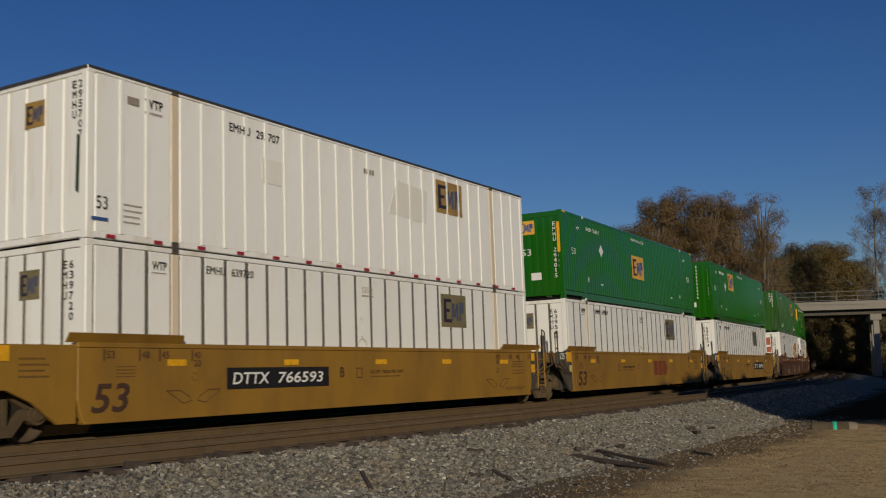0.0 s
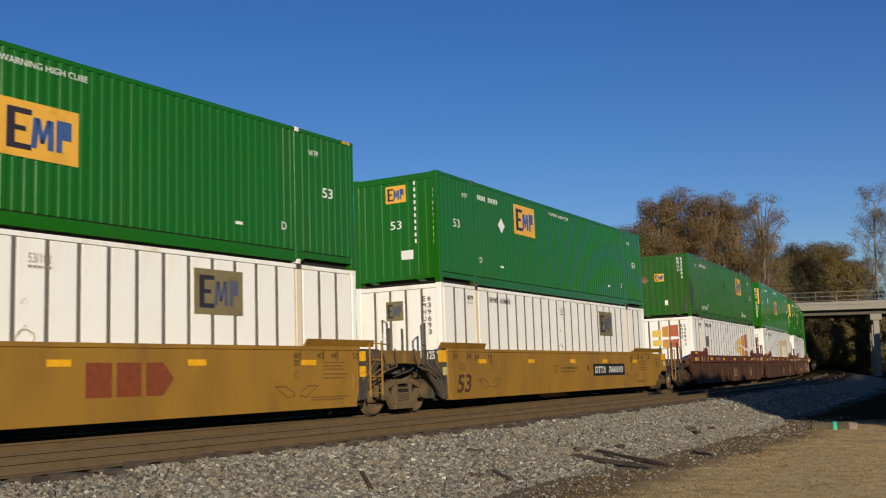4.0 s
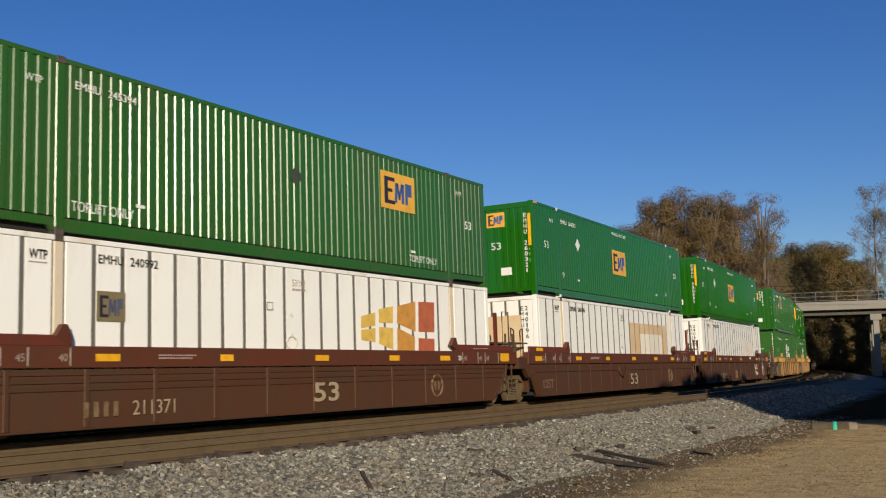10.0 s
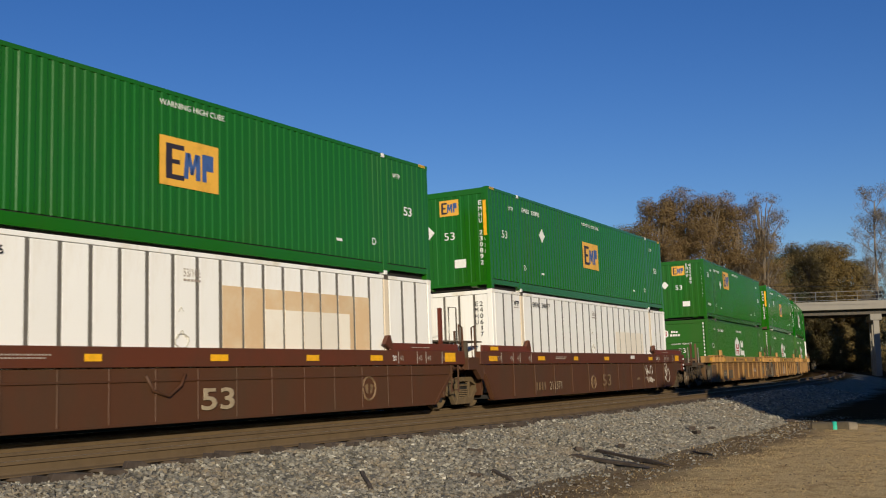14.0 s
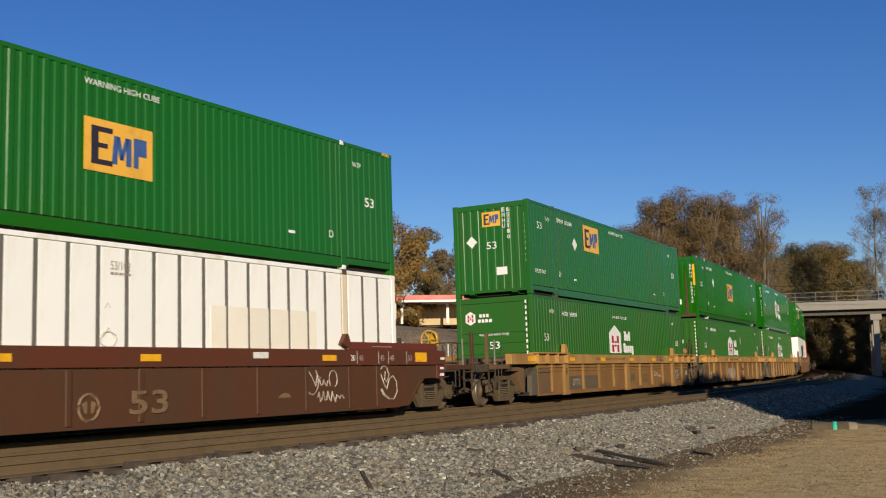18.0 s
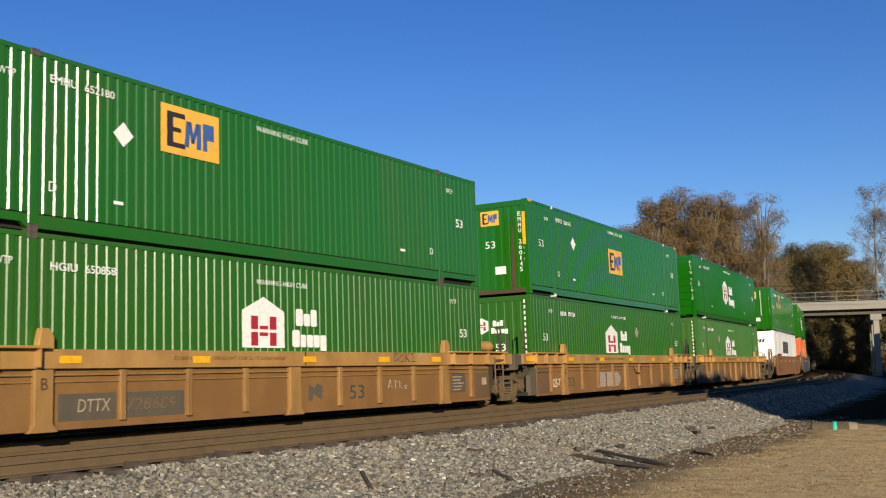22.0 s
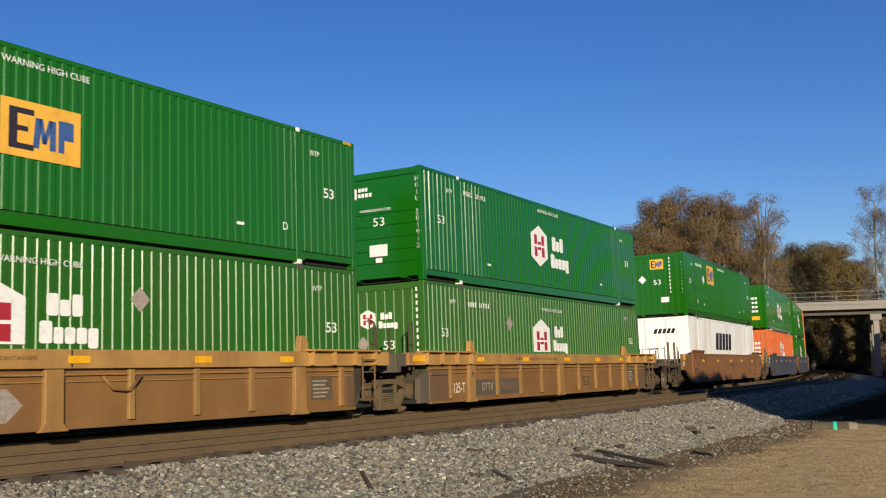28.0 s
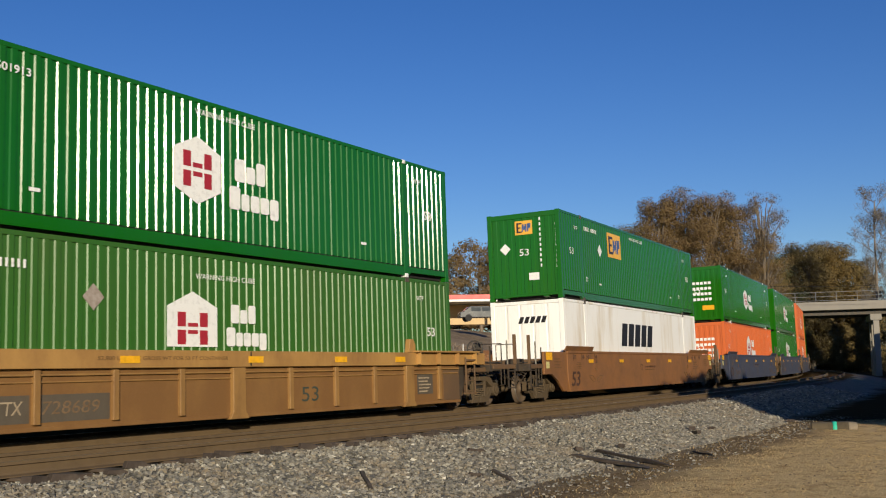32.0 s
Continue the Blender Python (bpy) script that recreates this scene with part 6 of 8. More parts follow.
plate(b, "rust_streak", [[(0.70, HIGH + 0.16), (0.84, HIGH + 0.16), (0.82, HIGH + 1.4), (0.78, HIGH + 2.5), (0.72, HIGH + 1.5)]], M["rust"], facing="end", x=0.008)
plate(b, "rust_streak", [[(-1.0, HIGH + 0.05), (1.2, HIGH + 0.05), (1.2, HIGH + 0.2), (0.4, HIGH + 0.14), (-0.6, HIGH + 0.2)]], M["rust"], facing="end", x=0.006)
b = green_low(171.9, "faded green corrugated shipping container with a white gabled plate", dia=4.8)
b = container("wave", "green_new", 171.9, HIGH, "glossy green corrugated shipping container with a white six-sided plate", casting_paint="ink_white", end="bars")
house_logo(b, 6.55, HIGH + 0.88, 1.22, 1.28, "hex")
lettering(b, "WARNING HIGH CUBE", 7.1, -HW - 0.004, HIGH + 2.58, 0.11, M["ink_white"], width=1.65)
ident(b, 2.25, HIGH + 2.42, number="501913", code="HGIU")
common_marks(b, HIGH)
house_logo(b, -1.0, HIGH + 2.15, 0.36, 0.42, "hex", facing="end", words=False)
plate(b, "stencil", bars(-0.58, HIGH + 2.40, 0.3, 0.1, 3) + bars(-0.6, HIGH + 2.25, 0.45, 0.1, 4), M["ink_white"], facing="end", x=0.004)
lettering(b, "WARNING HIGH CUBE", 0.004, 0.55, HIGH + 1.85, 0.07, M["ink_white"], facing="end", width=0.95)
plate(b, "notice", [rect(-0.28, 0.26, HIGH + 0.68, HIGH + 0.98), rect(-0.1, 0.1, HIGH + 0.52, HIGH + 0.64)], M["ink_white"], facing="end", x=0.004)
end_ident(b, HIGH + 0.80, y=1.13, n=11, number="501913", code="HGIU", one=True)
end_ident(b, HIGH + 0.80, y=-1.22, n=11, number="501913", code="HGIU", one=True)
for i, c in enumerate((133.55, 152.95, 171.9)):
    car = buff_car(c, i == 0, i == 2, "buff well car with sooty side panels between upright posts", -0.5 if i == 1 else 0.0)
    place_car(car, c, ([(-1.69, False)] if i == 0 else [(-1.40, True)]) + ([(17.95, False)] if i == 2 else []))
    if i == 0:
        g = MB()
        for q in (((11.66, 1.40), (11.64, 1.20), (11.80, 1.26), (11.78, 1.40), (11.66, 1.34)), ((12.02, 1.38), (11.90, 1.32), (11.92, 1.20), (12.04, 1.20), (12.04, 1.29)),
                  ((12.12, 1.40), (12.13, 1.19)), ((12.26, 1.40), (12.14, 1.30), (12.28, 1.19)), ((12.34, 1.36), (12.44, 1.40), (12.48, 1.32), (12.36, 1.20), (12.52, 1.20))):
            g.tube([(a, -1.474, z) for a, z in q], 0.012, 4)
        tagged(part("graffiti", g.mesh("graffiti", M["ink_brown"]), car, "thin dark scrawl on the buff chord"), kind="stuff")
        g = MB()
        for q in (((11.5, 0.60), (11.58, 0.78), (11.66, 0.60), (11.52, 0.67)), ((11.72, 0.76), (11.90, 0.74)), ((11.80, 0.75), (11.80, 0.58)), ((11.95, 0.58), (11.97, 0.75), (12.07, 0.68), (11.98, 0.64), (12.10, 0.57)),
                  ((12.16, 0.62), (12.28, 0.66), (12.20, 0.56), (12.34, 0.60))):
            g.tube([(a, -1.374, z) for a, z in q], 0.012, 4)
        tagged(part("graffiti", g.mesh("graffiti", M["scrawl"]), car, "faint white scrawl on the sooty panel"), kind="stuff")
        plate(car, "notice", [rect(15.94, 16.2, 0.58, 0.77)], M["dull_cream"], y=-1.381)
        plate(car, "sticker", [rect(12.72, 12.84, 1.22, 1.40)], M["dull_cream"], y=-1.474)
        plate(car, "overpaint", [[(8.56, 0.42), (8.7, 0.40), (8.74, 0.55), (9.02, 0.42), (9.05, 0.70), (8.86, 0.76), (8.78, 0.66), (8.60, 0.74)]], M["soot_grey"], y=-1.374)
    if i == 1:
        for r in (rect(5.3, 5.95, 0.32, 0.82), rect(6.1, 6.75, 0.32, 0.82), [(6.9, 0.32), (7.3, 0.32), (7.58, 0.57), (7.3, 0.82), (6.9, 0.82)]):
            plate(car, "lettering_block", [r], M["ink_grey"], y=-1.374)
        part("cable", MB().tube([(9.0, -1.44, 0.98), (9.2, -1.45, 0.78), (9.55, -1.45, 0.74), (9.8, -1.44, 0.98)], 0.028).mesh("cable", M["buff_dirty"], True), car)
        lettering(car, "53", 2.5, -1.374, 0.40, 0.28, M["grime"], width=0.5)
    else:
        plate(car, "overpaint", [rect(2.42, 3.56, 0.30, 0.72), rect(3.73, 5.08, 0.30, 0.72)], M["soot_grey"], y=-1.374, label="dark overpainted number panel")
        lettering(car, "DTTX", 2.78, -1.379, 0.43, 0.20, M["dull_cream"], width=0.66, slant=0.15)
        if i != 1:
            lettering(car, "728689", 3.78, -1.379, 0.42, 0.20, M["badge"], width=1.1, slant=0.15)
        else:
            plate(car, "number_patch", [rect(3.75, 4.75, 0.38, 0.68)], M["grime"], y=-1.374)
        lettering(car, "53", 10.0, -1.374, 0.40, 0.30, M["grime"], width=0.55)

# fourth car: one brown unit
b = container("smooth", "white", 195.4, LOW, "smooth white shipping container in a brown well car", dark_lines=False)
plate(b, "logo_block", [[(5.6 + 0.78 * k, LOW + 1.42), (6.2 + 0.78 * k, LOW + 1.42), (6.42 + 0.78 * k, LOW + 2.26), (5.82 + 0.78 * k, LOW + 2.26)] for k in range(5)], M["ink_black"])
plate(b, "logo_block", [[(-0.3 + 0.2 * k, LOW + 2.15), (-0.16 + 0.2 * k, LOW + 2.15), (-0.08 + 0.2 * k, LOW + 2.36), (-0.22 + 0.2 * k, LOW + 2.36)] for k in range(5)], M["ink_black"], facing="end", x=0.004)
green_top(195.4, "green corrugated shipping container riding on a white one", logo_x=4.6, logo_z=1.72, dia_x=3.75, yellow=False, casts=None)
car = yellow_car(195.4, True, True, "brown smooth-sided well car with stencilled sides", "brown_car")
place_car(car, 195.4, [(-1.6, False), (17.95, False)])

# fifth car: three blue-grey units
def far_box(c, z0, paint, label):
    b = container("wave", paint, c, z0, label, casting_paint="ink_white")
    house_logo(b, 6.5, z0 + (1.16 if z0 < 2 else 0.9), 1.25, 1.15, "house" if z0 < 2 else "hex")
    common_marks(b, z0)
    for k in range(4):
        plate(b, "stencil", bars(-0.2, z0 + 1.95 - 0.28 * k, 1.0, 0.14, 5), M["ink_white"], facing="end", x=0.004)
    plate(b, "notice", [rect(0.25, 0.85, z0 + 0.62, z0 + 0.86)], M["reflector"], facing="end", x=0.002)
    return b


far_box(217.9, LOW, "orange", "orange corrugated shipping container with a white gabled plate")
far_box(217.9, HIGH, "green", "green corrugated shipping container with white marks on its end")
far_box(237.0, LOW, "green", "green corrugated shipping container deep in the blue-grey car")
far_box(237.0, HIGH, "green", "green corrugated shipping container with a white six-sided plate")
far_box(256.2, LOW, "orange", "orange corrugated shipping container deep in the blue-grey car")
far_box(256.2, HIGH, "orange", "orange corrugated shipping container high in the stack")
far_box(279.5, HIGH, "green", "green corrugated shipping container at the bend")
far_box(279.5, LOW, "green", "green corrugated shipping container near the bridge")
for i, c in enumerate((217.9, 237.0, 256.2, 279.5)):
    car = yellow_car(c, i in (0, 3), i >= 2, "dark blue-grey smooth-sided well car", "blue_grey")
    place_car(car, c, ([(-1.6, False)] if i in (0, 3) else [(-1.44, True)]) + ([(17.95, False)] if i >= 2 else []))


# ---------------------------------------------------------------- the bridge
M["concrete"] = material("weathered_concrete", (0.26, 0.24, 0.21), 0.85, second=(0.30, 0.27, 0.23), amount=0.45, scale=0.6, grain=20, bump=0.15, streak=0.6)
M["galv"] = material("galvanised_steel", (0.34, 0.34, 0.33), 0.5, 0.5, scale=4, bump=0.03)


def build_bridge():
    a = radians(AIM[0] + 19.3)
    m = Matrix.Translation((*sight(AIM[0] + 19.3, 124), -1.05)) @ Matrix.Rotation(-a, 4, "Z")
    root = thing("road_bridge", "pale concrete road bridge with a mesh parapet fence across the railway", "bridge", m=m)
    # local x runs along the deck, y away from the railway side, z up
    part("deck", MB().box(-60, 60, 0, 9, 8.35, 8.65).mesh("deck", M["concrete"], bevel=0.03), root)
    part("edge_beam", MB().box(-60, 60, -0.25, 0.0, 8.0, 8.95).mesh("edge_beam", M["concrete"], bevel=0.03), root)
    part("edge_beam", MB().box(-60, 60, 9.0, 9.25, 8.0, 8.95).mesh("edge_beam", M["concrete"], bevel=0.03), root)
    for y in (0.9, 3.2, 5.6, 7.9):
        part("girder", MB().box(-60, 60, y - 0.22, y + 0.22, 7.45, 8.35).mesh("girder", M["grey_end"]), root)
    for x in (-24, 7.6, 30):
        part("pier_cap", MB().box(x - 0.6, x + 0.6, 0.2, 8.8, 6.75, 7.45).mesh("pier_cap", M["concrete"], bevel=0.04), root)
        for y in (0.7, 4.5, 8.2):
            part("pier", MB().box(x - 0.32, x + 0.32, y - 0.4, y + 0.4, -0.6, 6.75).mesh("pier", M["concrete"], bevel=0.05), root)
    fence = MB()
    for i in range(53):
        fence.tube([(-58 + 2.2 * i, -0.1, 8.95), (-58 + 2.2 * i, -0.1, 10.05)], 0.035)
    part("fence_posts", fence.mesh("fence_posts", M["galv"]), root)
    rails = MB()
    for z in (9.1, 9.55, 10.05):
        rails.tube([(-58, -0.1, z), (57, -0.1, z)], 0.03)
    for i in range(58):
        rails.tube([(-58 + 2 * i, -0.1, 9.0), (-56 + 2 * i, -0.1, 10.05)], 0.007, 3)
        rails.tube([(-58 + 2 * i, -0.1, 10.05), (-56 + 2 * i, -0.1, 9.0)], 0.007, 3)
    part("fence_mesh", rails.mesh("fence_mesh", M["galv"]), root)
    return root


build_bridge()

# ---------------------------------------------------------------- trees
M["bark"] = material("grey_bark", (0.21, 0.175, 0.14), 0.9, second=(0.13, 0.10, 0.075), scale=4, grain=30, grain_amount=0.3, bump=0.4)
M["bark_grey"] = material("grey_twig_bark", (0.20, 0.165, 0.13), 0.9, second=(0.14, 0.11, 0.085), scale=4, bump=0.3)
M["bark_pale"] = material("pale_twigs", (0.34, 0.29, 0.23), 0.9, second=(0.22, 0.18, 0.14), scale=4, bump=0.3)


def leaf_material(name, a, b, c, through_light=0.35):
    m = bpy.data.materials.new(name)
    m.use_nodes = True
    N, L = m.node_tree.nodes, m.node_tree.links
    geo = N.new("ShaderNodeNewGeometry")
    ramp = N.new("ShaderNodeValToRGB")
    ramp.color_ramp.elements[0].color = (*a, 1)
    ramp.color_ramp.elements[1].color = (*c, 1)
    ramp.color_ramp.elements.new(0.5).color = (*b, 1)
    L.new(geo.outputs["Random Per Island"], ramp.inputs[0])
    bsdf = N["Principled BSDF"]
    L.new(ramp.outputs[0], bsdf.inputs["Base Color"])
    bsdf.inputs["Roughness"].default_value = 0.7
    # some light comes through the leaves
    thin = N.new("ShaderNodeBsdfTranslucent")
    L.new(ramp.outputs[0], thin.inputs["Color"])
    both = N.new("ShaderNodeMixShader")
    both.inputs[0].default_value = through_light
    L.new(bsdf.outputs[0], both.inputs[1])
    L.new(thin.outputs[0], both.inputs[2])
    L.new(both.outputs[0], N["Material Output"].inputs["Surface"])
    return m


M["leaf_rust"] = leaf_material("rust_brown_leaves", (0.155, 0.100, 0.042), (0.205, 0.136, 0.056), (0.265, 0.176, 0.072))
M["leaf_gold"] = leaf_material("golden_leaves", (0.19, 0.125, 0.038), (0.30, 0.175, 0.040), (0.38, 0.235, 0.055))
M["leaf_olive_gold"] = leaf_material("olive_gold_leaves", (0.11, 0.082, 0.028), (0.18, 0.122, 0.038), (0.26, 0.17, 0.046))
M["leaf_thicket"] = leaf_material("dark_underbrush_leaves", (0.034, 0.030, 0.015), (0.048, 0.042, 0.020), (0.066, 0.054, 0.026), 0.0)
M["leaf_twig"] = leaf_material("grey_dead_twigs", (0.15, 0.130, 0.108), (0.20, 0.176, 0.146), (0.25, 0.222, 0.186))
M["leaf_dun"] = leaf_material("dun_autumn_leaves", (0.13, 0.105, 0.055), (0.18, 0.145, 0.075), (0.235, 0.185, 0.10))
M["leaf_green"] = leaf_material("dark_green_needles", (0.034, 0.046, 0.018), (0.06, 0.075, 0.028), (0.10, 0.105, 0.04), 0.0)
M["leaf_olive"] = leaf_material("olive_brown_leaves", (0.14, 0.108, 0.042), (0.185, 0.140, 0.054), (0.24, 0.176, 0.066))


def limbs(rng, trunk_h, trunk_r, spread, levels, up=0.5, first=0.3, n1=9, thick=0.42):
    """A tapered trunk and its limbs; gives the mesh builder and the twig ends."""
    mb, ends = MB(), []

    def grow(p, d, length, r, lev):
        pts = [p.copy()]
        n = 4 if lev < 2 else 3
        for i in range(n):
            d = (d + Vector((rng.uniform(-1, 1), rng.uniform(-1, 1), rng.uniform(-0.4, 0.9) * up)) * 0.22).normalized()
            p = p + d * length / n
            pts.append(p.copy())
        mb.tube(pts, r, 5 if lev < 2 else 3, r_end=r * 0.45)
        if lev >= levels:
            ends.append(p.copy())
            return
        kids = rng.randint(3, 5)
        for i in range(kids):
            f = 0.35 + 0.65 * i / (kids - 1)
            k = min(int(f * n), n - 1)
            q = pts[k].lerp(pts[k + 1], f * n - k)
            side = Vector((rng.uniform(-1, 1), rng.uniform(-1, 1), rng.uniform(-0.1, 0.8) * up)).normalized()
            grow(q, (d * 0.75 + side * 0.8).normalized(), length * rng.uniform(0.5, 0.72), r * 0.5, lev + 1)

    trunk = [Vector((0, 0, -0.3))]
    lean = Vector((rng.uniform(-0.05, 0.05), rng.uniform(-0.05, 0.05), 1))
    for i in range(1, 7):
        trunk.append(Vector((lean.x * trunk_h * i / 6 + rng.uniform(-0.1, 0.1), lean.y * trunk_h * i / 6 + rng.uniform(-0.1, 0.1), trunk_h * i / 6)))
    mb.tube(trunk, trunk_r, 8, r_end=trunk_r * 0.3)
    for i in range(n1):
        f = first + (1 - first) * (i + rng.random()) / n1
        k = min(int(f * 6), 5)
        q = trunk[k].lerp(trunk[k + 1], f * 6 - k)
        a = i * 2.4 + rng.uniform(-0.4, 0.4)
        d = Vector((math.cos(a), math.sin(a), up * rng.uniform(0.5, 1.3))).normalized()
        grow(q, d, spread * rng.uniform(0.55, 1.0) * (1.15 - 0.5 * f), trunk_r * thick * (1.2 - 0.6 * f), 1)
    return mb, ends


def leaf_mesh(rng, centres, per, scatter, size, mat, slim=0.6):
    n = len(centres) * per
    c = np.repeat(np.array([tuple(q) for q in centres]), per, axis=0)
    r = np.random.RandomState(rng.randint(0, 10**6))
    # leaves fill the outer part of each clump and turn outwards from it, and from the middle of the crown
    way = r.normal(0, 1, (n, 3))
    way /= np.linalg.norm(way, axis=1)[:, None]
    c = c + way * (1.75 * scatter * r.uniform(0.25, 1.0, (n, 1)) ** 0.6) * np.array([1, 1, 0.8])
    mid = np.array([0, 0, c[:, 2].mean() - 0.15 * np.ptp(c[:, 2])])
    out = c - mid
    face = way * 0.9 + 0.6 * out / (np.linalg.norm(out, axis=1)[:, None] + 1e-6) + r.normal(0, 0.40, (n, 3))
    a = np.cross(face, r.normal(0, 1, (n, 3)))
    a /= np.linalg.norm(a, axis=1)[:, None] + 1e-9
    b = np.cross(face, a)
    b /= np.linalg.norm(b, axis=1)[:, None] + 1e-9
    s = size * r.uniform(0.6, 1.3, (n, 1))
    v = np.stack([c - a * s, c + b * s * slim, c + a * s, c - b * s * slim], 1).reshape(-1, 3)
    me = bpy.data.meshes.new("crown")
    me.vertices.add(4 * n)
    me.vertices.foreach_set("co", v.ravel())
    me.loops.add(4 * n)
    me.loops.foreach_set("vertex_index", np.arange(4 * n, dtype=np.int32))
    me.polygons.add(n)
    me.polygons.foreach_set("loop_start", np.arange(0, 4 * n, 4, dtype=np.int32))
    me.update(calc_edges=True)
    me.materials.append(mat)
    return me


def tree(az, d, h, crown_w, leaf, label, seed, per=26, size=0.28, levels=2, first=0.25, bark="bark", z=None, scatter=0.75, n1=11, trunk_r=None, up=0.5, thick=0.42, slim=0.6):
    rng = random.Random(seed)
    x, y = sight(az, d)
    base = height(x, y) if z is None else z
    root = thing("tree", label, "tree", m=Matrix.Translation((x, y, base)))
    key = ("tree", h, crown_w, seed)
    mb, ends = limbs(rng, h * 0.82, trunk_r or h * 0.028, crown_w * 0.5, levels, first=first, n1=n1, up=up, thick=thick)
    part("trunk", mb.mesh("trunk", M[bark]), root)
    if leaf:
        part("crown", leaf_mesh(rng, ends, per, scatter, size, M[leaf], slim), root)
    return root


def crown_tree(az, d, top, w, leaf, label, seed, clumps=46, per=230, size=0.15, low=0.2, bark="bark", lump=0.17):
    """A leafy tree: a trunk with limbs, and leaves gathered in many clumps with gaps between. top: height of the tip over the rails."""
    rng = random.Random(seed)
    x, y = sight(az, d)
    g = height(x, y)
    h = top - g
    root = thing("tree", label, "tree", m=Matrix.Translation((x, y, g)))
    mb = MB()
    mb.tube([(0, 0, -0.3), (0.1, 0, h * 0.3), (-0.1, 0.1, h * 0.6), (0, 0, h * 0.88)], h * 0.022, 7, r_end=0.06)
    cen = []
    for k in range(clumps):
        f = low + (0.97 - low) * ((k + rng.random()) / clumps)
        q = (f - low) / (1 - low)
        wide = 0.5 * w * math.sqrt(max(0.03, 1 - (2 * q - 0.85) ** 2 / 1.5)) * rng.uniform(0.4, 1.0)
        a = rng.uniform(0, 6.28)
        c = Vector((wide * math.cos(a), wide * math.sin(a), h * f))
        mb.tube([(0, 0, c.z * rng.uniform(0.55, 0.75)), c * 0.6 + Vector((0, 0, c.z * 0.33)), c], h * 0.005, 4, r_end=0.02)
        cen.append(c)
    part("trunk", mb.mesh("trunk", M[bark]), root)
    part("crown", leaf_mesh(rng, cen, per, w * lump * 0.5, size, M[leaf]), root)
    return root


# across the railway
tree(35.0, 78, 12.6, 9.0, "leaf_twig", "tall bare grey tree with a broad fan of twigs", 3, levels=4, bark="bark_pale", first=0.30, n1=24, trunk_r=0.33, up=1.0, thick=0.32, per=4, size=0.34, scatter=0.28, slim=0.045)
tree(31.3, 72, 7.2, 4.2, None, "bare leaning tree with few dead limbs", 8, levels=5, bark="bark_grey", n1=10, trunk_r=0.14, up=1.2, thick=0.34)
tree(32.2, 74, 6.2, 4.0, None, "bare tree with a pale thin trunk", 9, levels=5, bark="bark_grey", n1=10, trunk_r=0.12, up=1.2, thick=0.34)
tree(32.9, 76, 5.6, 4.2, None, "small bare tree with upright twigs", 10, levels=5, bark="bark_grey", n1=10, trunk_r=0.10, up=1.2, thick=0.34)
crown_tree(32.8, 98, 12.2, 8.5, "leaf_dun", "rounded olive-brown tree behind bare trunks", 31, low=0.05)
crown_tree(31.2, 101, 10.4, 5.0, "leaf_dun", "small olive-brown tree behind bare trunks", 32, low=0.05)
crown_tree(29.3, 104, 10.2, 4, "leaf_twig", "thin grey half-bare tree behind the red-roofed shed", 33, per=60, low=0.05, size=0.1)
crown_tree(34.9, 104, 11.0, 6, "leaf_dun", "brown tree behind a low white house", 34, low=0.05)
crown_tree(36.6, 122, 16.0, 10, "leaf_dun", "brown tree on the wooded slope behind the house", 35, low=0.02)
crown_tree(38.2, 120, 16.0, 9, "leaf_olive", "olive-brown tree on the slope behind the house", 36, low=0.02)
crown_tree(39.6, 115, 17.4, 6.5, "leaf_green", "rounded dark pine behind the house", 37, low=0.05)
crown_tree(40.6, 116, 16.4, 6.5, "leaf_olive", "brown tree behind the street lamp", 38, low=0.05)
crown_tree(41.7, 118, 17.8, 7.5, "leaf_olive", "thin-leaved brown tree behind the street lamp", 39, per=80, low=0.05)
crown_tree(43.2, 117, 19.1, 6.5, "leaf_green", "tall dark pine behind the utility pole", 40, low=0.05)
crown_tree(44.4, 112, 17.6, 8.5, "leaf_gold", "golden autumn tree behind the garage", 41, low=0.03, clumps=60)
crown_tree(46.3, 113, 17.9, 8.5, "leaf_gold", "rust-gold autumn tree beside the road", 42, low=0.03, clumps=60)
crown_tree(47.9, 118, 17.0, 7, "leaf_olive", "olive tree behind the filling station", 43, low=0.03)
crown_tree(49.6, 130, 16.0, 8, "leaf_rust", "brown autumn tree behind the filling station", 44, low=0.05)
crown_tree(51.3, 130, 17.2, 8.5, "leaf_rust", "brown autumn tree with an uneven crown", 45, low=0.05)
crown_tree(53.0, 132, 17.0, 8, "leaf_olive", "olive-brown autumn tree beyond the road", 46, low=0.05)
crown_tree(54.8, 134, 16.6, 9, "leaf_rust", "brown autumn tree behind the train", 47, low=0.05)
for i, (az, top) in enumerate(((25.9, 21.5), (26.9, 22), (28.0, 19.5), (24.9, 22.5))):
    crown_tree(az, 160, top, 9, "leaf_twig", "far grey-brown half-bare tree", 50 + i, per=70, size=0.12, bark="bark_grey")
# right of the bend
crown_tree(60.0, 150, 21.0, 9.5, "leaf_olive", "olive-brown autumn tree at the edge of a wood", 61, low=0.05, clumps=90, per=520, lump=0.22, size=0.12)
crown_tree(61.3, 150, 25.0, 9.5, "leaf_rust", "tall rust-brown autumn tree", 62, low=0.05, clumps=110, per=480, lump=0.19, size=0.12)
crown_tree(62.5, 152, 26.9, 9.0, "leaf_rust", "tall half-bare rust-brown tree", 63, per=330, low=0.05, clumps=110, lump=0.18, size=0.11)
crown_tree(64.0, 150, 25.4, 11, "leaf_rust", "broad rust-brown autumn tree", 64, low=0.05, clumps=130, per=480, lump=0.18, size=0.12)
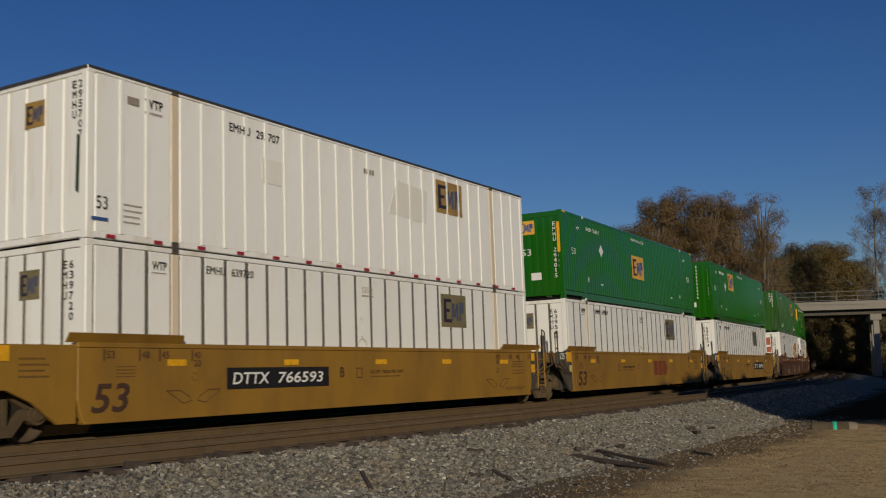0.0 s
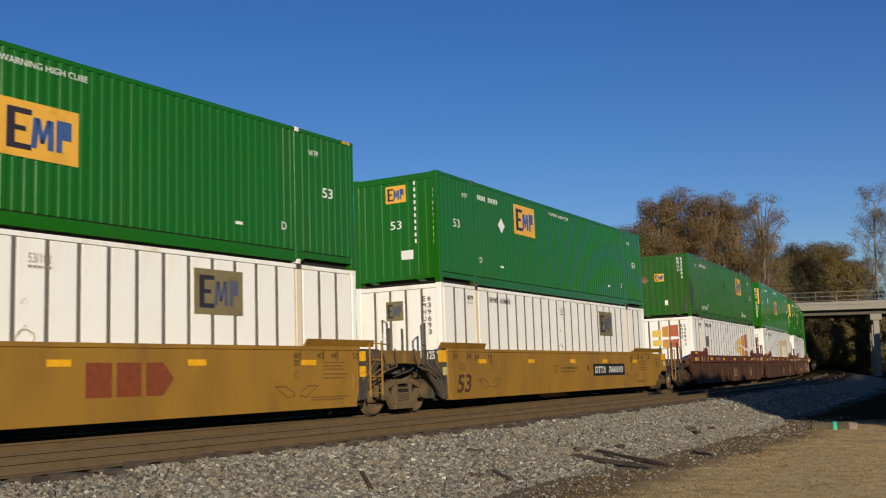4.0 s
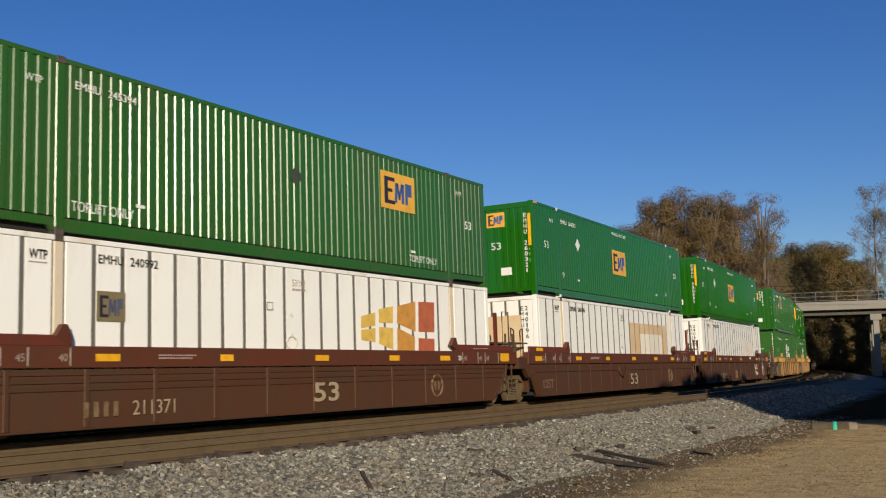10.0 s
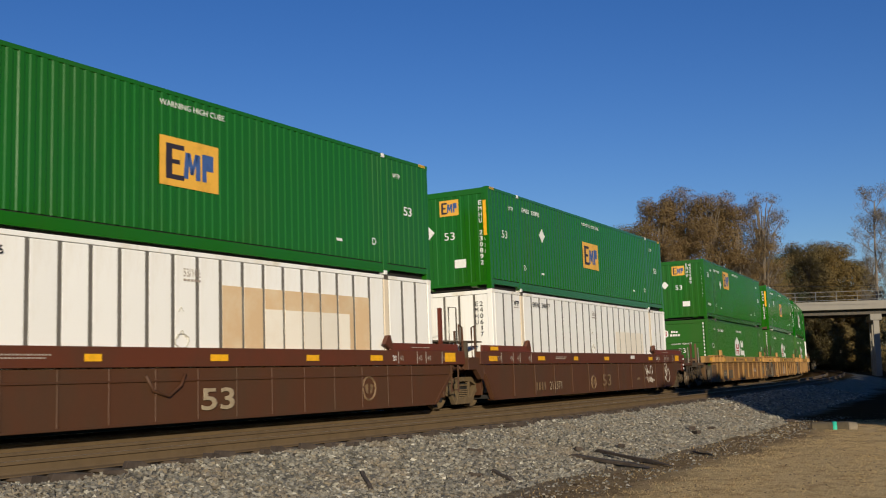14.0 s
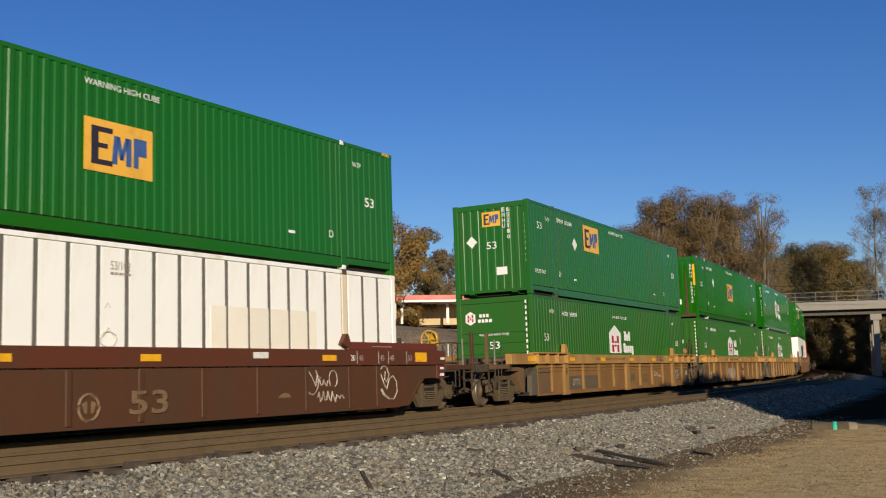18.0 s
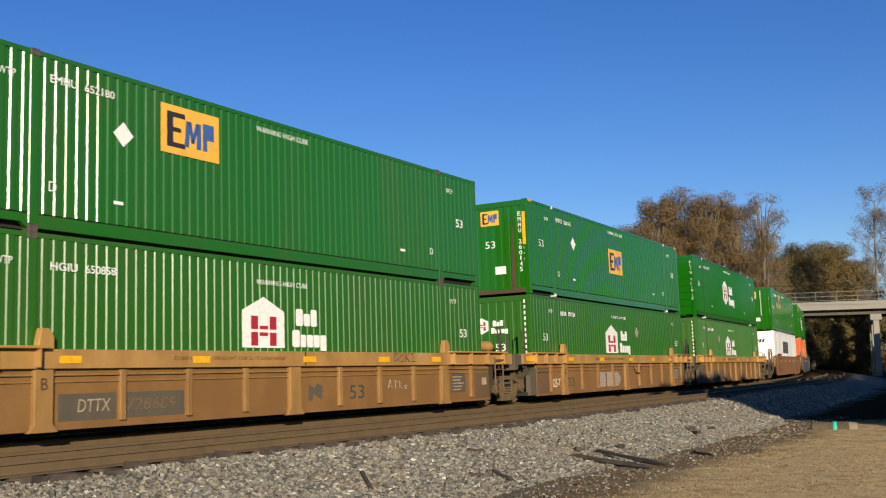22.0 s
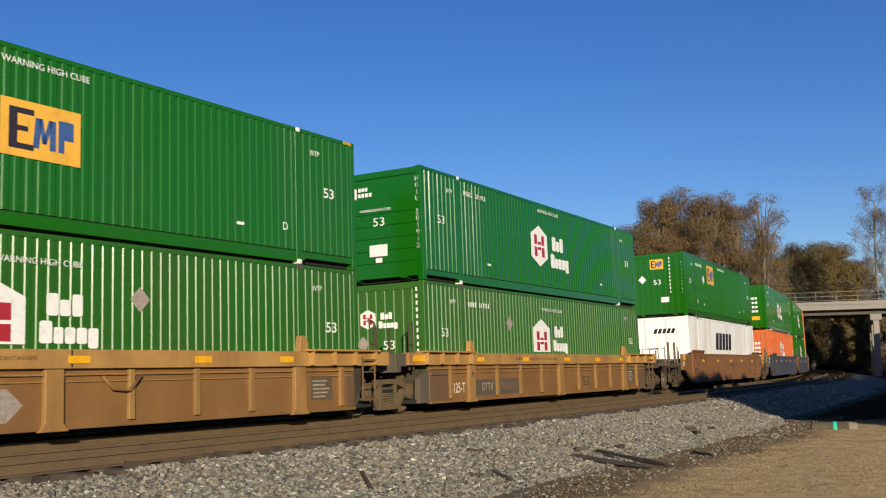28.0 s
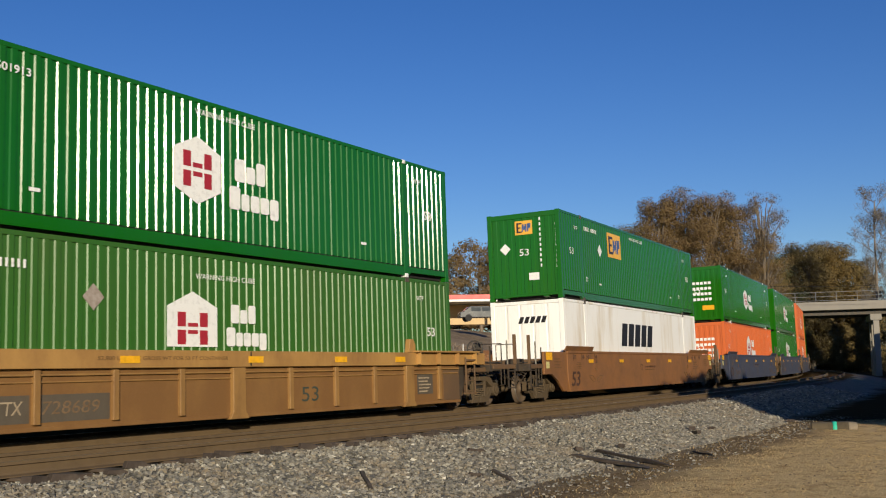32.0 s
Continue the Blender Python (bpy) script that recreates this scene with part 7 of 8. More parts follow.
crown_tree(65.3, 152, 24.4, 10, "leaf_rust", "rust-brown tree above the train", 65, low=0.05, clumps=110, per=330, lump=0.18, size=0.11)
tree(66.4, 150, 27.0, 7.0, "leaf_rust", "tall half-bare autumn tree with thin rust leaves", 22, per=5, levels=4, size=0.085, scatter=0.35, trunk_r=0.3, first=0.3, n1=17)
crown_tree(66.7, 152, 25.8, 8.0, "leaf_rust", "half-bare rust-brown tree at the edge of the wood", 90, per=130, low=0.2, clumps=80, lump=0.17, size=0.10)
crown_tree(66.7, 158, 16.5, 8.5, "leaf_olive", "low brown tree beside the bridge", 66, low=0.05, per=420, clumps=80, lump=0.22, size=0.12)
crown_tree(67.6, 172, 18.4, 9, "leaf_green", "dark olive tree behind the bridge", 67, low=0.05, per=480, clumps=90, lump=0.22, size=0.13)
crown_tree(68.9, 172, 19.9, 10, "leaf_olive", "dark olive tree with gold tips behind the bridge", 68, low=0.05, clumps=120, per=480, lump=0.20, size=0.13)
crown_tree(70.2, 174, 19.8, 9.5, "leaf_olive_gold", "olive-gold tree behind the bridge", 69, low=0.05, per=480, clumps=110, lump=0.20, size=0.13)
crown_tree(71.2, 175, 17.2, 8, "leaf_olive", "dark tree beside the bare trunk", 70, low=0.05, per=420, clumps=90, lump=0.2, size=0.13)
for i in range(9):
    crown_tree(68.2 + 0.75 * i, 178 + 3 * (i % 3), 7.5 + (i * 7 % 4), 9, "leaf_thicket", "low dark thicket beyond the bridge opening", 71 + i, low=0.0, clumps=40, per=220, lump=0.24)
tree(72.0, 150, 28.5, 7, "leaf_twig", "tall bare tree beside the bridge", 26, levels=4, bark="bark_grey", first=0.3, trunk_r=0.26, n1=17, up=1.1, thick=0.32, per=3, size=0.5, scatter=0.4, slim=0.04)
tree(73.0, 152, 26, 6.5, "leaf_twig", "tall slender bare tree beside the bridge", 27, levels=4, bark="bark_grey", first=0.3, trunk_r=0.22, n1=15, up=1.1, thick=0.32, per=3, size=0.5, scatter=0.4, slim=0.04)

# unseen evergreens, added out of view to shade the track and bridge opening
for i, (x, y, h) in enumerate(((18.2, -12.0, 8.3), (21.0, -11.0, 8.3), (24.0, -10.0, 8.1), (27.5, -8.9, 7.6), (31.5, -7.7, 7.6), (36, -6.2, 7.2), (41, -4.6, 6.9), (46.5, -2.9, 6.6), (52.5, -1.0, 6.4), (59, 1.1, 6.2), (66, 3.4, 6.1), (73, 5.6, 6.0), (81, 8.2, 6.0), (90, 12, 6.5), (99, 16, 7.0), (108, 20, 7.5), (107, 14, 13.0), (115, 18, 13.0), (123, 21, 17.0), (131, 24, 18.0), (139, 27, 18.0), (147, 25, 18.0), (150, 20, 18.0), (157, 25, 19.0), (161, 19, 19.0), (14.35, -12.5, 8.2))):
    rng = random.Random(40 + i)
    x, y = x + 0.295 * h, y - 0.27 * h
    h += 0.2 if i < 8 else 0.0
    slim = 0.55 if i == 25 else 1.0
    root = thing("unseen_evergreen", "unseen dense evergreen added beside the railway to cast shade", "tree", "evergreens beside the track", m=Matrix.Translation((x, y, -0.5)))
    part("trunk", shared("etrunk", lambda: MB().tube([(0, 0, -0.2), (0, 0, 3), (0, 0, 5.6)], 0.2, 8, r_end=0.08).mesh("trunk", M["bark"])), root)
    cen = []
    for k in range(330):
        f = rng.random()
        a, rr = rng.uniform(0, 6.28), slim * (2.4 * (1 - f) ** 0.45 + 0.2) * math.sqrt(rng.random())
        cen.append((rr * math.cos(a), rr * math.sin(a), h * (0.02 + 0.96 * f)))
    part("crown", leaf_mesh(rng, cen, 8, 0.45, 0.64, M["leaf_green"]), root)




# ---------------------------------------------------------------- ballast, grass and litter
def pebble_material():
    m = bpy.data.materials.new("crushed_granite")
    m.use_nodes = True
    N, L = m.node_tree.nodes, m.node_tree.links
    geo = N.new("ShaderNodeNewGeometry")
    ramp = N.new("ShaderNodeValToRGB")
    e = ramp.color_ramp.elements
    e[0].color, e[1].color = (0.068, 0.064, 0.055, 1), (0.540, 0.505, 0.425, 1)
    for pos, col in ((0.25, (0.138, 0.130, 0.111)), (0.5, (0.202, 0.188, 0.157)), (0.7, (0.226, 0.186, 0.128)), (0.8, (0.256, 0.243, 0.208)), (0.95, (0.312, 0.292, 0.238))):
        e.new(pos).color = (*col, 1)
    L.new(geo.outputs["Random Per Island"], ramp.inputs[0])
    n = N.new("ShaderNodeTexNoise")
    n.inputs["Scale"].default_value = 1.1
    L.new(geo.outputs["Position"], n.inputs["Vector"])
    mr = N.new("ShaderNodeMapRange")
    mr.inputs["From Min"].default_value, mr.inputs["From Max"].default_value, mr.inputs["To Max"].default_value = 0.5, 0.75, 0.55
    L.new(n.outputs["Fac"], mr.inputs["Value"])
    x = N.new("ShaderNodeMix")
    x.data_type = "RGBA"
    x.inputs["B"].default_value = (0.225, 0.172, 0.115, 1)
    L.new(mr.outputs[0], x.inputs["Factor"])
    L.new(ramp.outputs[0], x.inputs["A"])
    b = N["Principled BSDF"]
    L.new(x.outputs["Result"], b.inputs["Base Color"])
    b.inputs["Roughness"].default_value = 0.85
    return m


M["pebble"] = pebble_material()
M["straw"] = leaf_material("dry_straw_grass", (0.50, 0.345, 0.150), (0.60, 0.425, 0.195), (0.70, 0.52, 0.265))
M["weeds"] = leaf_material("grey_tan_weeds", (0.26, 0.190, 0.120), (0.36, 0.275, 0.185), (0.46, 0.370, 0.265))
M["litter"] = leaf_material("fallen_leaves", (0.055, 0.033, 0.016), (0.11, 0.068, 0.033), (0.18, 0.12, 0.06))


def scatter(name, label, category, n, s_rng, off_rng, size, mat, seed, shape="stone", fade=0.0, tufts=False):
    """n small pieces strewn over a strip beside the railway, in one object."""
    r = np.random.RandomState(seed)
    s = s_rng[0] + (s_rng[1] - s_rng[0]) * r.random_sample(n) ** (1 + fade)
    o = r.uniform(off_rng[0], off_rng[1], n)
    if tufts:                             # blades gather round a few thousand roots
        root = r.randint(0, n // 9, n)
        s, o = s[root] + r.normal(0, 0.08, n), o[root] + r.normal(0, 0.08, n)
    a = (s + 70) / R_TRACK
    x, y = C_TRACK[0] + np.sin(a) * (R_TRACK - o), C_TRACK[1] - np.cos(a) * (R_TRACK - o)
    z = np.array([height(px, py) for px, py in zip(x, y)])
    c = np.stack([x, y, z], 1)
    if shape == "stone":
        base = np.array([(1, 0, 0), (-1, 0, 0), (0, 1, 0), (0, -1, 0), (0, 0, 1), (0, 0, -1)], float)
        tri = np.array([(0, 2, 4), (2, 1, 4), (1, 3, 4), (3, 0, 4), (2, 0, 5), (1, 2, 5), (3, 1, 5), (0, 3, 5)])
        v = base[None] * r.uniform(0.65, 1.35, (n, 6, 1)) + r.normal(0, 0.22, (n, 6, 3))
        q = r.normal(0, 1, (n, 3, 3))
        q, _ = np.linalg.qr(q)
        v = np.einsum("nij,nkj->nki", q, v) * (size * r.uniform(0.55, 1.5, (n, 1, 1)))
        v[:, :, 2] *= 0.75
        v = v + c[:, None] + np.array([0, 0, size * 0.25])
    else:
        tri = np.array([(0, 1, 2)])
        ang = r.uniform(0, 6.28, n)
        lean = r.normal(0, 1.0, (n, 2)) * size * 0.8
        h = size * r.uniform(0.3, 1.3, n)
        w = np.stack([np.cos(ang), np.sin(ang), 0 * ang], 1) * (size * 0.11 if shape == "blade" else size * 0.45)
        tip = c + np.stack([lean[:, 0], lean[:, 1], h if shape == "blade" else h * 0.25], 1)
        v = np.stack([c - w, c + w, tip], 1)
    k = v.shape[1]
    f = (tri[None] + (np.arange(n) * k)[:, None, None]).reshape(-1, 3)
    me = bpy.data.meshes.new(name)
    me.from_pydata(v.reshape(-1, 3).tolist(), [], f.tolist())
    me.materials.append(M[mat])
    return tagged(new(name, me), label, category, kind="stuff")


scatter("ballast_stones", "loose grey crushed ballast stones beside the rails", "gravel", 35000, (3.0, 27), (-8.55, -5.1), 0.029, "pebble", 1, fade=0.15)
scatter("ballast_stones", "loose grey crushed ballast stones along the track", "gravel", 9000, (27, 50), (-8.0, -5.1), 0.05, "pebble", 2)
scatter("ballast_stones", "stones strewn over bare dirt", "gravel", 1100, (3.0, 28), (-9.9, -8.4), 0.020, "pebble", 3)
scatter("dry_grass", "short straw-coloured dry grass", "grass", 60000, (2.0, 27), (-15.5, -10.0), 0.027, "straw", 4, "blade", fade=0.3, tufts=True)
scatter("dry_grass", "sparse dry grass in the ditch", "grass", 1300, (4.0, 26), (-9.9, -8.6), 0.04, "straw", 5, "blade")
scatter("fallen_leaves", "brown fallen leaves and chips on dirt", "leaves", 3000, (3.0, 30), (-12.5, -7.2), 0.045, "litter", 6, "leaf")
scatter("bank_weeds", "tall dry weeds on the bank across the railway", "weeds", 85000, (0, 75), (11.0, 40), 0.18, "weeds", 7, "blade")

M["old_wood"] = material("split_old_tie_wood", (0.05, 0.036, 0.028), 0.9, second=(0.09, 0.07, 0.055), scale=5, grain=40, grain_amount=0.3, bump=0.4, spread=0.2)


def stick(s, off, length, w, h, turn, label="dark weathered splinter of an old railway tie"):
    x, y = on_track(s, off, 0).xy
    me = MB().prism([(-length / 2, 0.01), (-length * 0.42, h), (length * 0.2, h * 0.8), (length / 2, 0.005), (length * 0.1, -0.01)], -w / 2, w / 2).mesh("wood_scrap", M["old_wood"], bevel=0.006)
    ob = new("wood_scrap", me)
    ob.matrix_world = Matrix.Translation((x, y, height(x, y) + 0.015)) @ Matrix.Rotation(radians(turn), 4, "Z")
    return tagged(ob, label, "wood scrap", "tie splinters on the ballast")


def splinter(p, q, w, h):
    """A long split piece lying from p to q."""
    d = math.dist(p, q)
    me = MB().prism([(-d / 2, 0.0), (-d * 0.44, h), (-d * 0.1, h * 0.7), (d * 0.25, h), (d / 2, 0.01), (d * 0.1, -0.015), (-d * 0.3, -0.01)], -w / 2, w / 2).mesh("wood_scrap", M["old_wood"], bevel=0.006)
    x, y = (p[0] + q[0]) / 2, (p[1] + q[1]) / 2
    slope = math.atan2(height(*p) - height(*q), d)
    ob = new("wood_scrap", me)
    ob.matrix_world = Matrix.Translation((x, y, (height(*p) + height(*q)) / 2 + 0.015)) @ Matrix.Rotation(math.atan2(q[1] - p[1], q[0] - p[0]), 4, "Z") @ Matrix.Rotation(slope, 4, "Y")
    return tagged(ob, "long dark splinter of a broken railway tie", "wood scrap", "tie splinters on the ballast")


splinter((14.30, -0.36), (13.98, -2.05), 0.13, 0.045)
splinter((15.50, -0.08), (14.30, -2.25), 0.06, 0.05)
splinter((11.72, -0.76), (11.40, -1.42), 0.06, 0.04)
splinter((12.75, 0.54), (13.08, 0.42), 0.05, 0.05)
splinter((11.22, -0.74), (11.36, -0.90), 0.05, 0.04)
splinter((9.68, -0.18), (9.05, -1.00), 0.05, 0.04)
splinter((16.90, -1.22), (15.60, -2.30), 0.03, 0.03)
stick(15.46, -7.71, 0.22, 0.10, 0.07, 20)
stick(14.39, -7.35, 0.16, 0.08, 0.07, -40)
stick(20.35, -7.5, 0.5, 0.14, 0.09, 25)
stick(19.6, -7.8, 0.3, 0.10, 0.08, 60)
stick(21.6, -7.6, 0.4, 0.08, 0.06, 10)
stick(28.2, -7.28, 0.7, 0.14, 0.10, 20)
stick(25.5, -8.6, 0.5, 0.10, 0.08, 5)
rr_ = random.Random(5)
for i in range(56):
    stick(5.0 + 0.5 * i + rr_.uniform(-0.15, 0.15), rr_.uniform(-5.5, -5.25), rr_.uniform(0.18, 0.42), rr_.uniform(0.07, 0.14), rr_.uniform(0.06, 0.10), rr_.uniform(-8, 25), "dark broken end of a wooden tie at the ballast edge")

# one concrete in two tones: sunlit end and shaded body painted in
M["concrete_lit"] = material("sunlit_tone_concrete", (0.24, 0.195, 0.14), 0.85, second=(0.22, 0.18, 0.13), scale=4, bump=0.2)
M["concrete_shaded"] = material("dirty_shaded_concrete", (0.090, 0.070, 0.042), 0.9, second=(0.045, 0.035, 0.022), amount=0.5, scale=3, bump=0.2)
M["mark_green"] = material("turquoise_spray_paint", (0.03, 0.52, 0.36), 0.6, scale=6, bump=0.0)


def concrete_pipe():
    x, y = sight(69.72, 25.4)
    root = thing("concrete_pipe", "short dirty concrete pipe with a turquoise mark, sunk in dirt", "pipe", m=Matrix.Translation((x, y, height(x, y) + 0.03)) @ Matrix.Rotation(radians(-64), 4, "Z"))
    part("pipe", MB().tube([(-0.50, 0, -0.02), (-0.46, 0, -0.02), (0.26, 0, 0.0), (0.30, 0, 0.0)], 0.155, 20).mesh("pipe", M["concrete_shaded"], True), root)
    part("pipe_end", MB().tube([(0.302, 0, 0.0), (0.32, 0, 0.0), (0.47, 0, -0.01), (0.49, 0, -0.01)], 0.148, 20).mesh("pipe_end", M["concrete_lit"], True), root, "pipe end painted lighter, as if sunlit")
    part("paint_mark", MB().tube([(-0.04, 0, -0.005), (0.05, 0, -0.005)], 0.159, 20).mesh("paint_mark", M["mark_green"], True), root)


concrete_pipe()

# ---------------------------------------------------------------- buildings across the railway
M["stucco"] = material("tan_stucco_wall", (0.55, 0.41, 0.235), 0.85, second=(0.48, 0.35, 0.20), amount=0.4, scale=0.6, grain=15, bump=0.08)
M["trim_white"] = material("white_trim_paint", (0.78, 0.77, 0.74), 0.6, scale=2, amount=0.3, bump=0.02)
M["siding"] = material("white_house_siding", (0.72, 0.69, 0.62), 0.7, second=(0.60, 0.56, 0.48), amount=0.4, scale=1, bump=0.05)
M["shingle"] = material("brown_shingles", (0.34, 0.225, 0.15), 0.9, second=(0.27, 0.17, 0.11), amount=0.5, scale=1, grain=12, grain_amount=0.25, bump=0.2)
M["shingle_grey"] = material("grey_shingles", (0.26, 0.23, 0.19), 0.9, scale=1, grain=12, grain_amount=0.25, bump=0.2)
M["red_metal"] = material("red_roof_metal", (0.30, 0.055, 0.03), 0.6, scale=1, amount=0.3, bump=0.03)
M["shed_wall"] = material("beige_metal_siding", (0.50, 0.42, 0.32), 0.7, scale=1, bump=0.05)
M["red_sign"] = material("red_canopy_fascia", (0.62, 0.02, 0.02), 0.4, scale=1, amount=0.3, bump=0.0)
M["pane"] = material("dark_window_glass", (0.03, 0.035, 0.045), 0.12, scale=1, bump=0.0)
# dark tone that paints the shade inside the porches onto their surfaces
M["shade_wall"] = material("porch_shade_tone", (0.10, 0.09, 0.08), 0.8, scale=1, bump=0.05)
M["car_white"] = material("white_car_paint", (0.75, 0.75, 0.74), 0.25, scale=1, amount=0.2, bump=0.0, coat=0.6)
M["car_dark"] = material("dark_car_paint", (0.03, 0.032, 0.04), 0.25, scale=1, amount=0.2, bump=0.0, coat=0.6)
M["tyre"] = material("black_tyre", (0.02, 0.02, 0.02), 0.8, scale=4, bump=0.05)
M["pole_wood"] = material("weathered_pole_wood", (0.26, 0.21, 0.16), 0.9, second=(0.17, 0.13, 0.10), scale=3, streak=0.9, bump=0.2)


def facing(az, d, z, turn=0.0):
    """Axes of a thing across the railway: x to the right as seen from the tripod, y away, z up."""
    x, y = sight(az, d)
    return Matrix.Translation((x, y, z)) @ Matrix.Rotation(radians(turn - az), 4, "Z")


def store():
    root = thing("store_building", "tan stucco store with white coping and arched white doors", "building", m=facing(28.63, 80, 4.75, 9))
    part("wall", MB().box(-19, 0, 0, 0.3, 0, 4.45).mesh("wall", M["stucco"]), root)
    part("wall", MB().box(-0.3, 0, 0.3, 14, 0, 4.45).mesh("wall", M["stucco"]), root)
    part("wall", MB().box(-19, -18.7, 0.3, 14, 0, 4.45).mesh("wall", M["stucco"]), root)
    part("wall", MB().box(-19, 0, 14, 14.3, 0, 4.45).mesh("wall", M["stucco"]), root)
    part("roof", MB().box(-18.7, -0.3, 0.3, 14, 4.1, 4.25).mesh("roof", M["shingle_grey"]), root)
    part("coping", MB().box(-19.2, 0.18, -0.12, 0.4, 4.45, 4.68).mesh("coping", M["trim_white"], bevel=0.02), root)
    part("sign_board", MB().box(-2.05, -1.05, -0.08, 0.0, 2.0, 2.65).mesh("sign_board", M["trim_white"], bevel=0.02), root)
    for i in range(7):
        x = -1.75 - 1.05 * i
        arch = [(x - 0.36, 0.0), (x + 0.36, 0.0), (x + 0.36, 1.0)] + [(x + 0.36 * math.cos(a * math.pi / 8), 1.0 + 0.3 * math.sin(a * math.pi / 8)) for a in range(1, 8)] + [(x - 0.36, 1.0)]
        d = part("arched_door", MB().prism(arch, -0.07, 0.01).mesh("arched_door", M["trim_white"]), root)
        part("pane", MB().prism([(x - 0.12, 0.95), (x + 0.12, 0.95), (x + 0.08, 1.12), (x - 0.08, 1.12)], -0.085, -0.07).mesh("pane", M["pane"]), d)


def shed():
    root = thing("metal_shed", "beige metal shed with a red pitched roof", "shed", m=facing(29.68, 80.4, 4.86, 4))
    part("wall", MB().box(-1.45, 1.43, 0, 4.5, -0.6, 1.8).mesh("wall", M["shed_wall"]), root)
    part("roof", MB().prism([(-1.5, 1.75), (1.6, 1.75), (1.2, 2.4), (-1.5, 2.4)], -0.2, 4.7).mesh("roof", M["red_metal"], bevel=0.02), root)
    for x in (-1.0, -0.4, 0.2, 0.8):
        part("seam", MB().box(x, x + 0.04, -0.03, 0, 0, 1.74).mesh("seam", M["shed_wall"]), root)


def hip_roof(w, d, z0, z1, over, mat):
    v = [(-w / 2 - over, -over, z0), (w / 2 + over, -over, z0), (w / 2 + over, d + over, z0), (-w / 2 - over, d + over, z0), (-w * 0.12, d / 2, z1), (w * 0.12, d / 2, z1),
         (-w / 2 - over, -over, z0 - 0.16), (w / 2 + over, -over, z0 - 0.16), (w / 2 + over, d + over, z0 - 0.16), (-w / 2 - over, d + over, z0 - 0.16)]
    f = [(0, 1, 5, 4), (1, 2, 5), (2, 3, 4, 5), (3, 0, 4), (6, 7, 1, 0), (7, 8, 2, 1), (8, 9, 3, 2), (9, 6, 0, 3), (9, 8, 7, 6)]
    me = bpy.data.meshes.new("roof")
    me.from_pydata(v, [], f)
    me.materials.append(mat)
    return me


def window(parent, x, z, w, h, y=-0.02):
    o = part("window", MB().box(x - w / 2 - 0.09, x + w / 2 + 0.09, y - 0.03, y + 0.03, z - 0.09, z + h + 0.09).mesh("window", M["trim_white"], bevel=0.01), parent)
    for k in (0, 1):
        part("pane", MB().box(x - w / 2, x + w / 2, y - 0.045, y - 0.03, z + k * h / 2 + 0.02, z + (k + 1) * h / 2 - 0.02).mesh("pane", M["pane"]), o)


def bungalow():
    root = thing("bungalow", "white bungalow with a brown hip roof and a columned porch", "house", m=facing(39.0, 88, 4.35, 14))
    part("wall", MB().box(-5.0, 3.6, 0, 8, 0, 2.55).mesh("wall", M["siding"]), root)
    part("roof", hip_roof(8.8, 8.4, 2.62, 4.55, 0.45, M["shingle"]), root)
    part("chimney", MB().box(-0.9, -0.4, 3.6, 4.1, 3.6, 4.75).mesh("chimney", M["shingle"], bevel=0.02), root)
    part("fascia", MB().box(-4.95, 4.95, -0.5, -0.44, 2.42, 2.64).mesh("fascia", M["trim_white"], bevel=0.01), root)
    window(root, -3.8, 1.0, 0.55, 0.65)
    window(root, -1.7, 0.72, 0.42, 1.2)
    window(root, 0.83, 0.72, 0.42, 1.2)
    # lean-to on the side
    part("side_porch", MB().box(-6.1, -5.01, 0.4, 3.4, -0.1, 1.7).mesh("side_porch", M["shade_wall"]), root)
    part("side_porch_roof", MB().prism([(-6.6, 1.72), (-5.01, 2.2), (-5.01, 2.34), (-6.6, 1.84)], -0.1, 3.6).mesh("side_porch_roof", M["trim_white"], bevel=0.01), root)
    part("side_porch_post", MB().box(-6.5, -6.4, -0.05, 0.05, 0, 1.75).mesh("side_porch_post", M["trim_white"]), root)
    # porch
    part("porch_floor", MB().box(1.6, 6.6, -1.6, 3.0, -0.1, 0.15).mesh("porch_floor", M["shade_wall"]), root)
    part("porch_wall", MB().box(3.6, 6.4, 2.6, 2.8, 0, 2.3).mesh("porch_wall", M["shade_wall"]), root)
    part("porch_roof", MB().prism([(0.8, 2.30), (6.8, 1.85), (6.8, 2.0), (3.4, 2.6), (0.8, 2.45)], -1.8, 3.2).mesh("porch_roof", M["shingle"], bevel=0.01), root)
    part("porch_fascia", MB().prism([(0.8, 2.2), (6.8, 1.72), (6.8, 1.88), (0.8, 2.36)], -1.88, -1.8).mesh("porch_fascia", M["trim_white"]), root)
    for x in (1.9, 3.5, 5.0, 6.4):
        part("column", MB().box(x - 0.1, x + 0.1, -1.7, -1.5, 0, 1.95).mesh("column", M["trim_white"], bevel=0.01), root)
    part("porch_rail", MB().box(1.9, 6.4, -1.64, -1.58, 0.30, 0.85).mesh("porch_rail", M["trim_white"]), root)


def low_house():
    root = thing("small_house", "low pale house with a grey roof behind bare trees", "house", m=facing(34.2, 85, 4.9, -4))
    part("wall", MB().box(-1.6, 2.6, 0, 6, 0, 2.1).mesh("wall", M["siding"]), root)
    part("roof", hip_roof(4.3, 6.4, 2.15, 3.1, 0.4, M["shingle_grey"]), root)
    part("fascia", MB().box(-2.55, 2.55, -0.46, -0.4, 1.98, 2.17).mesh("fascia", M["trim_white"]), root)
    part("carport_post", MB().box(-2.4, -2.3, -0.3, -0.2, 0, 2.0).mesh("carport_post", M["trim_white"]), root)
    window(root, 0.9, 0.8, 0.7, 0.9)


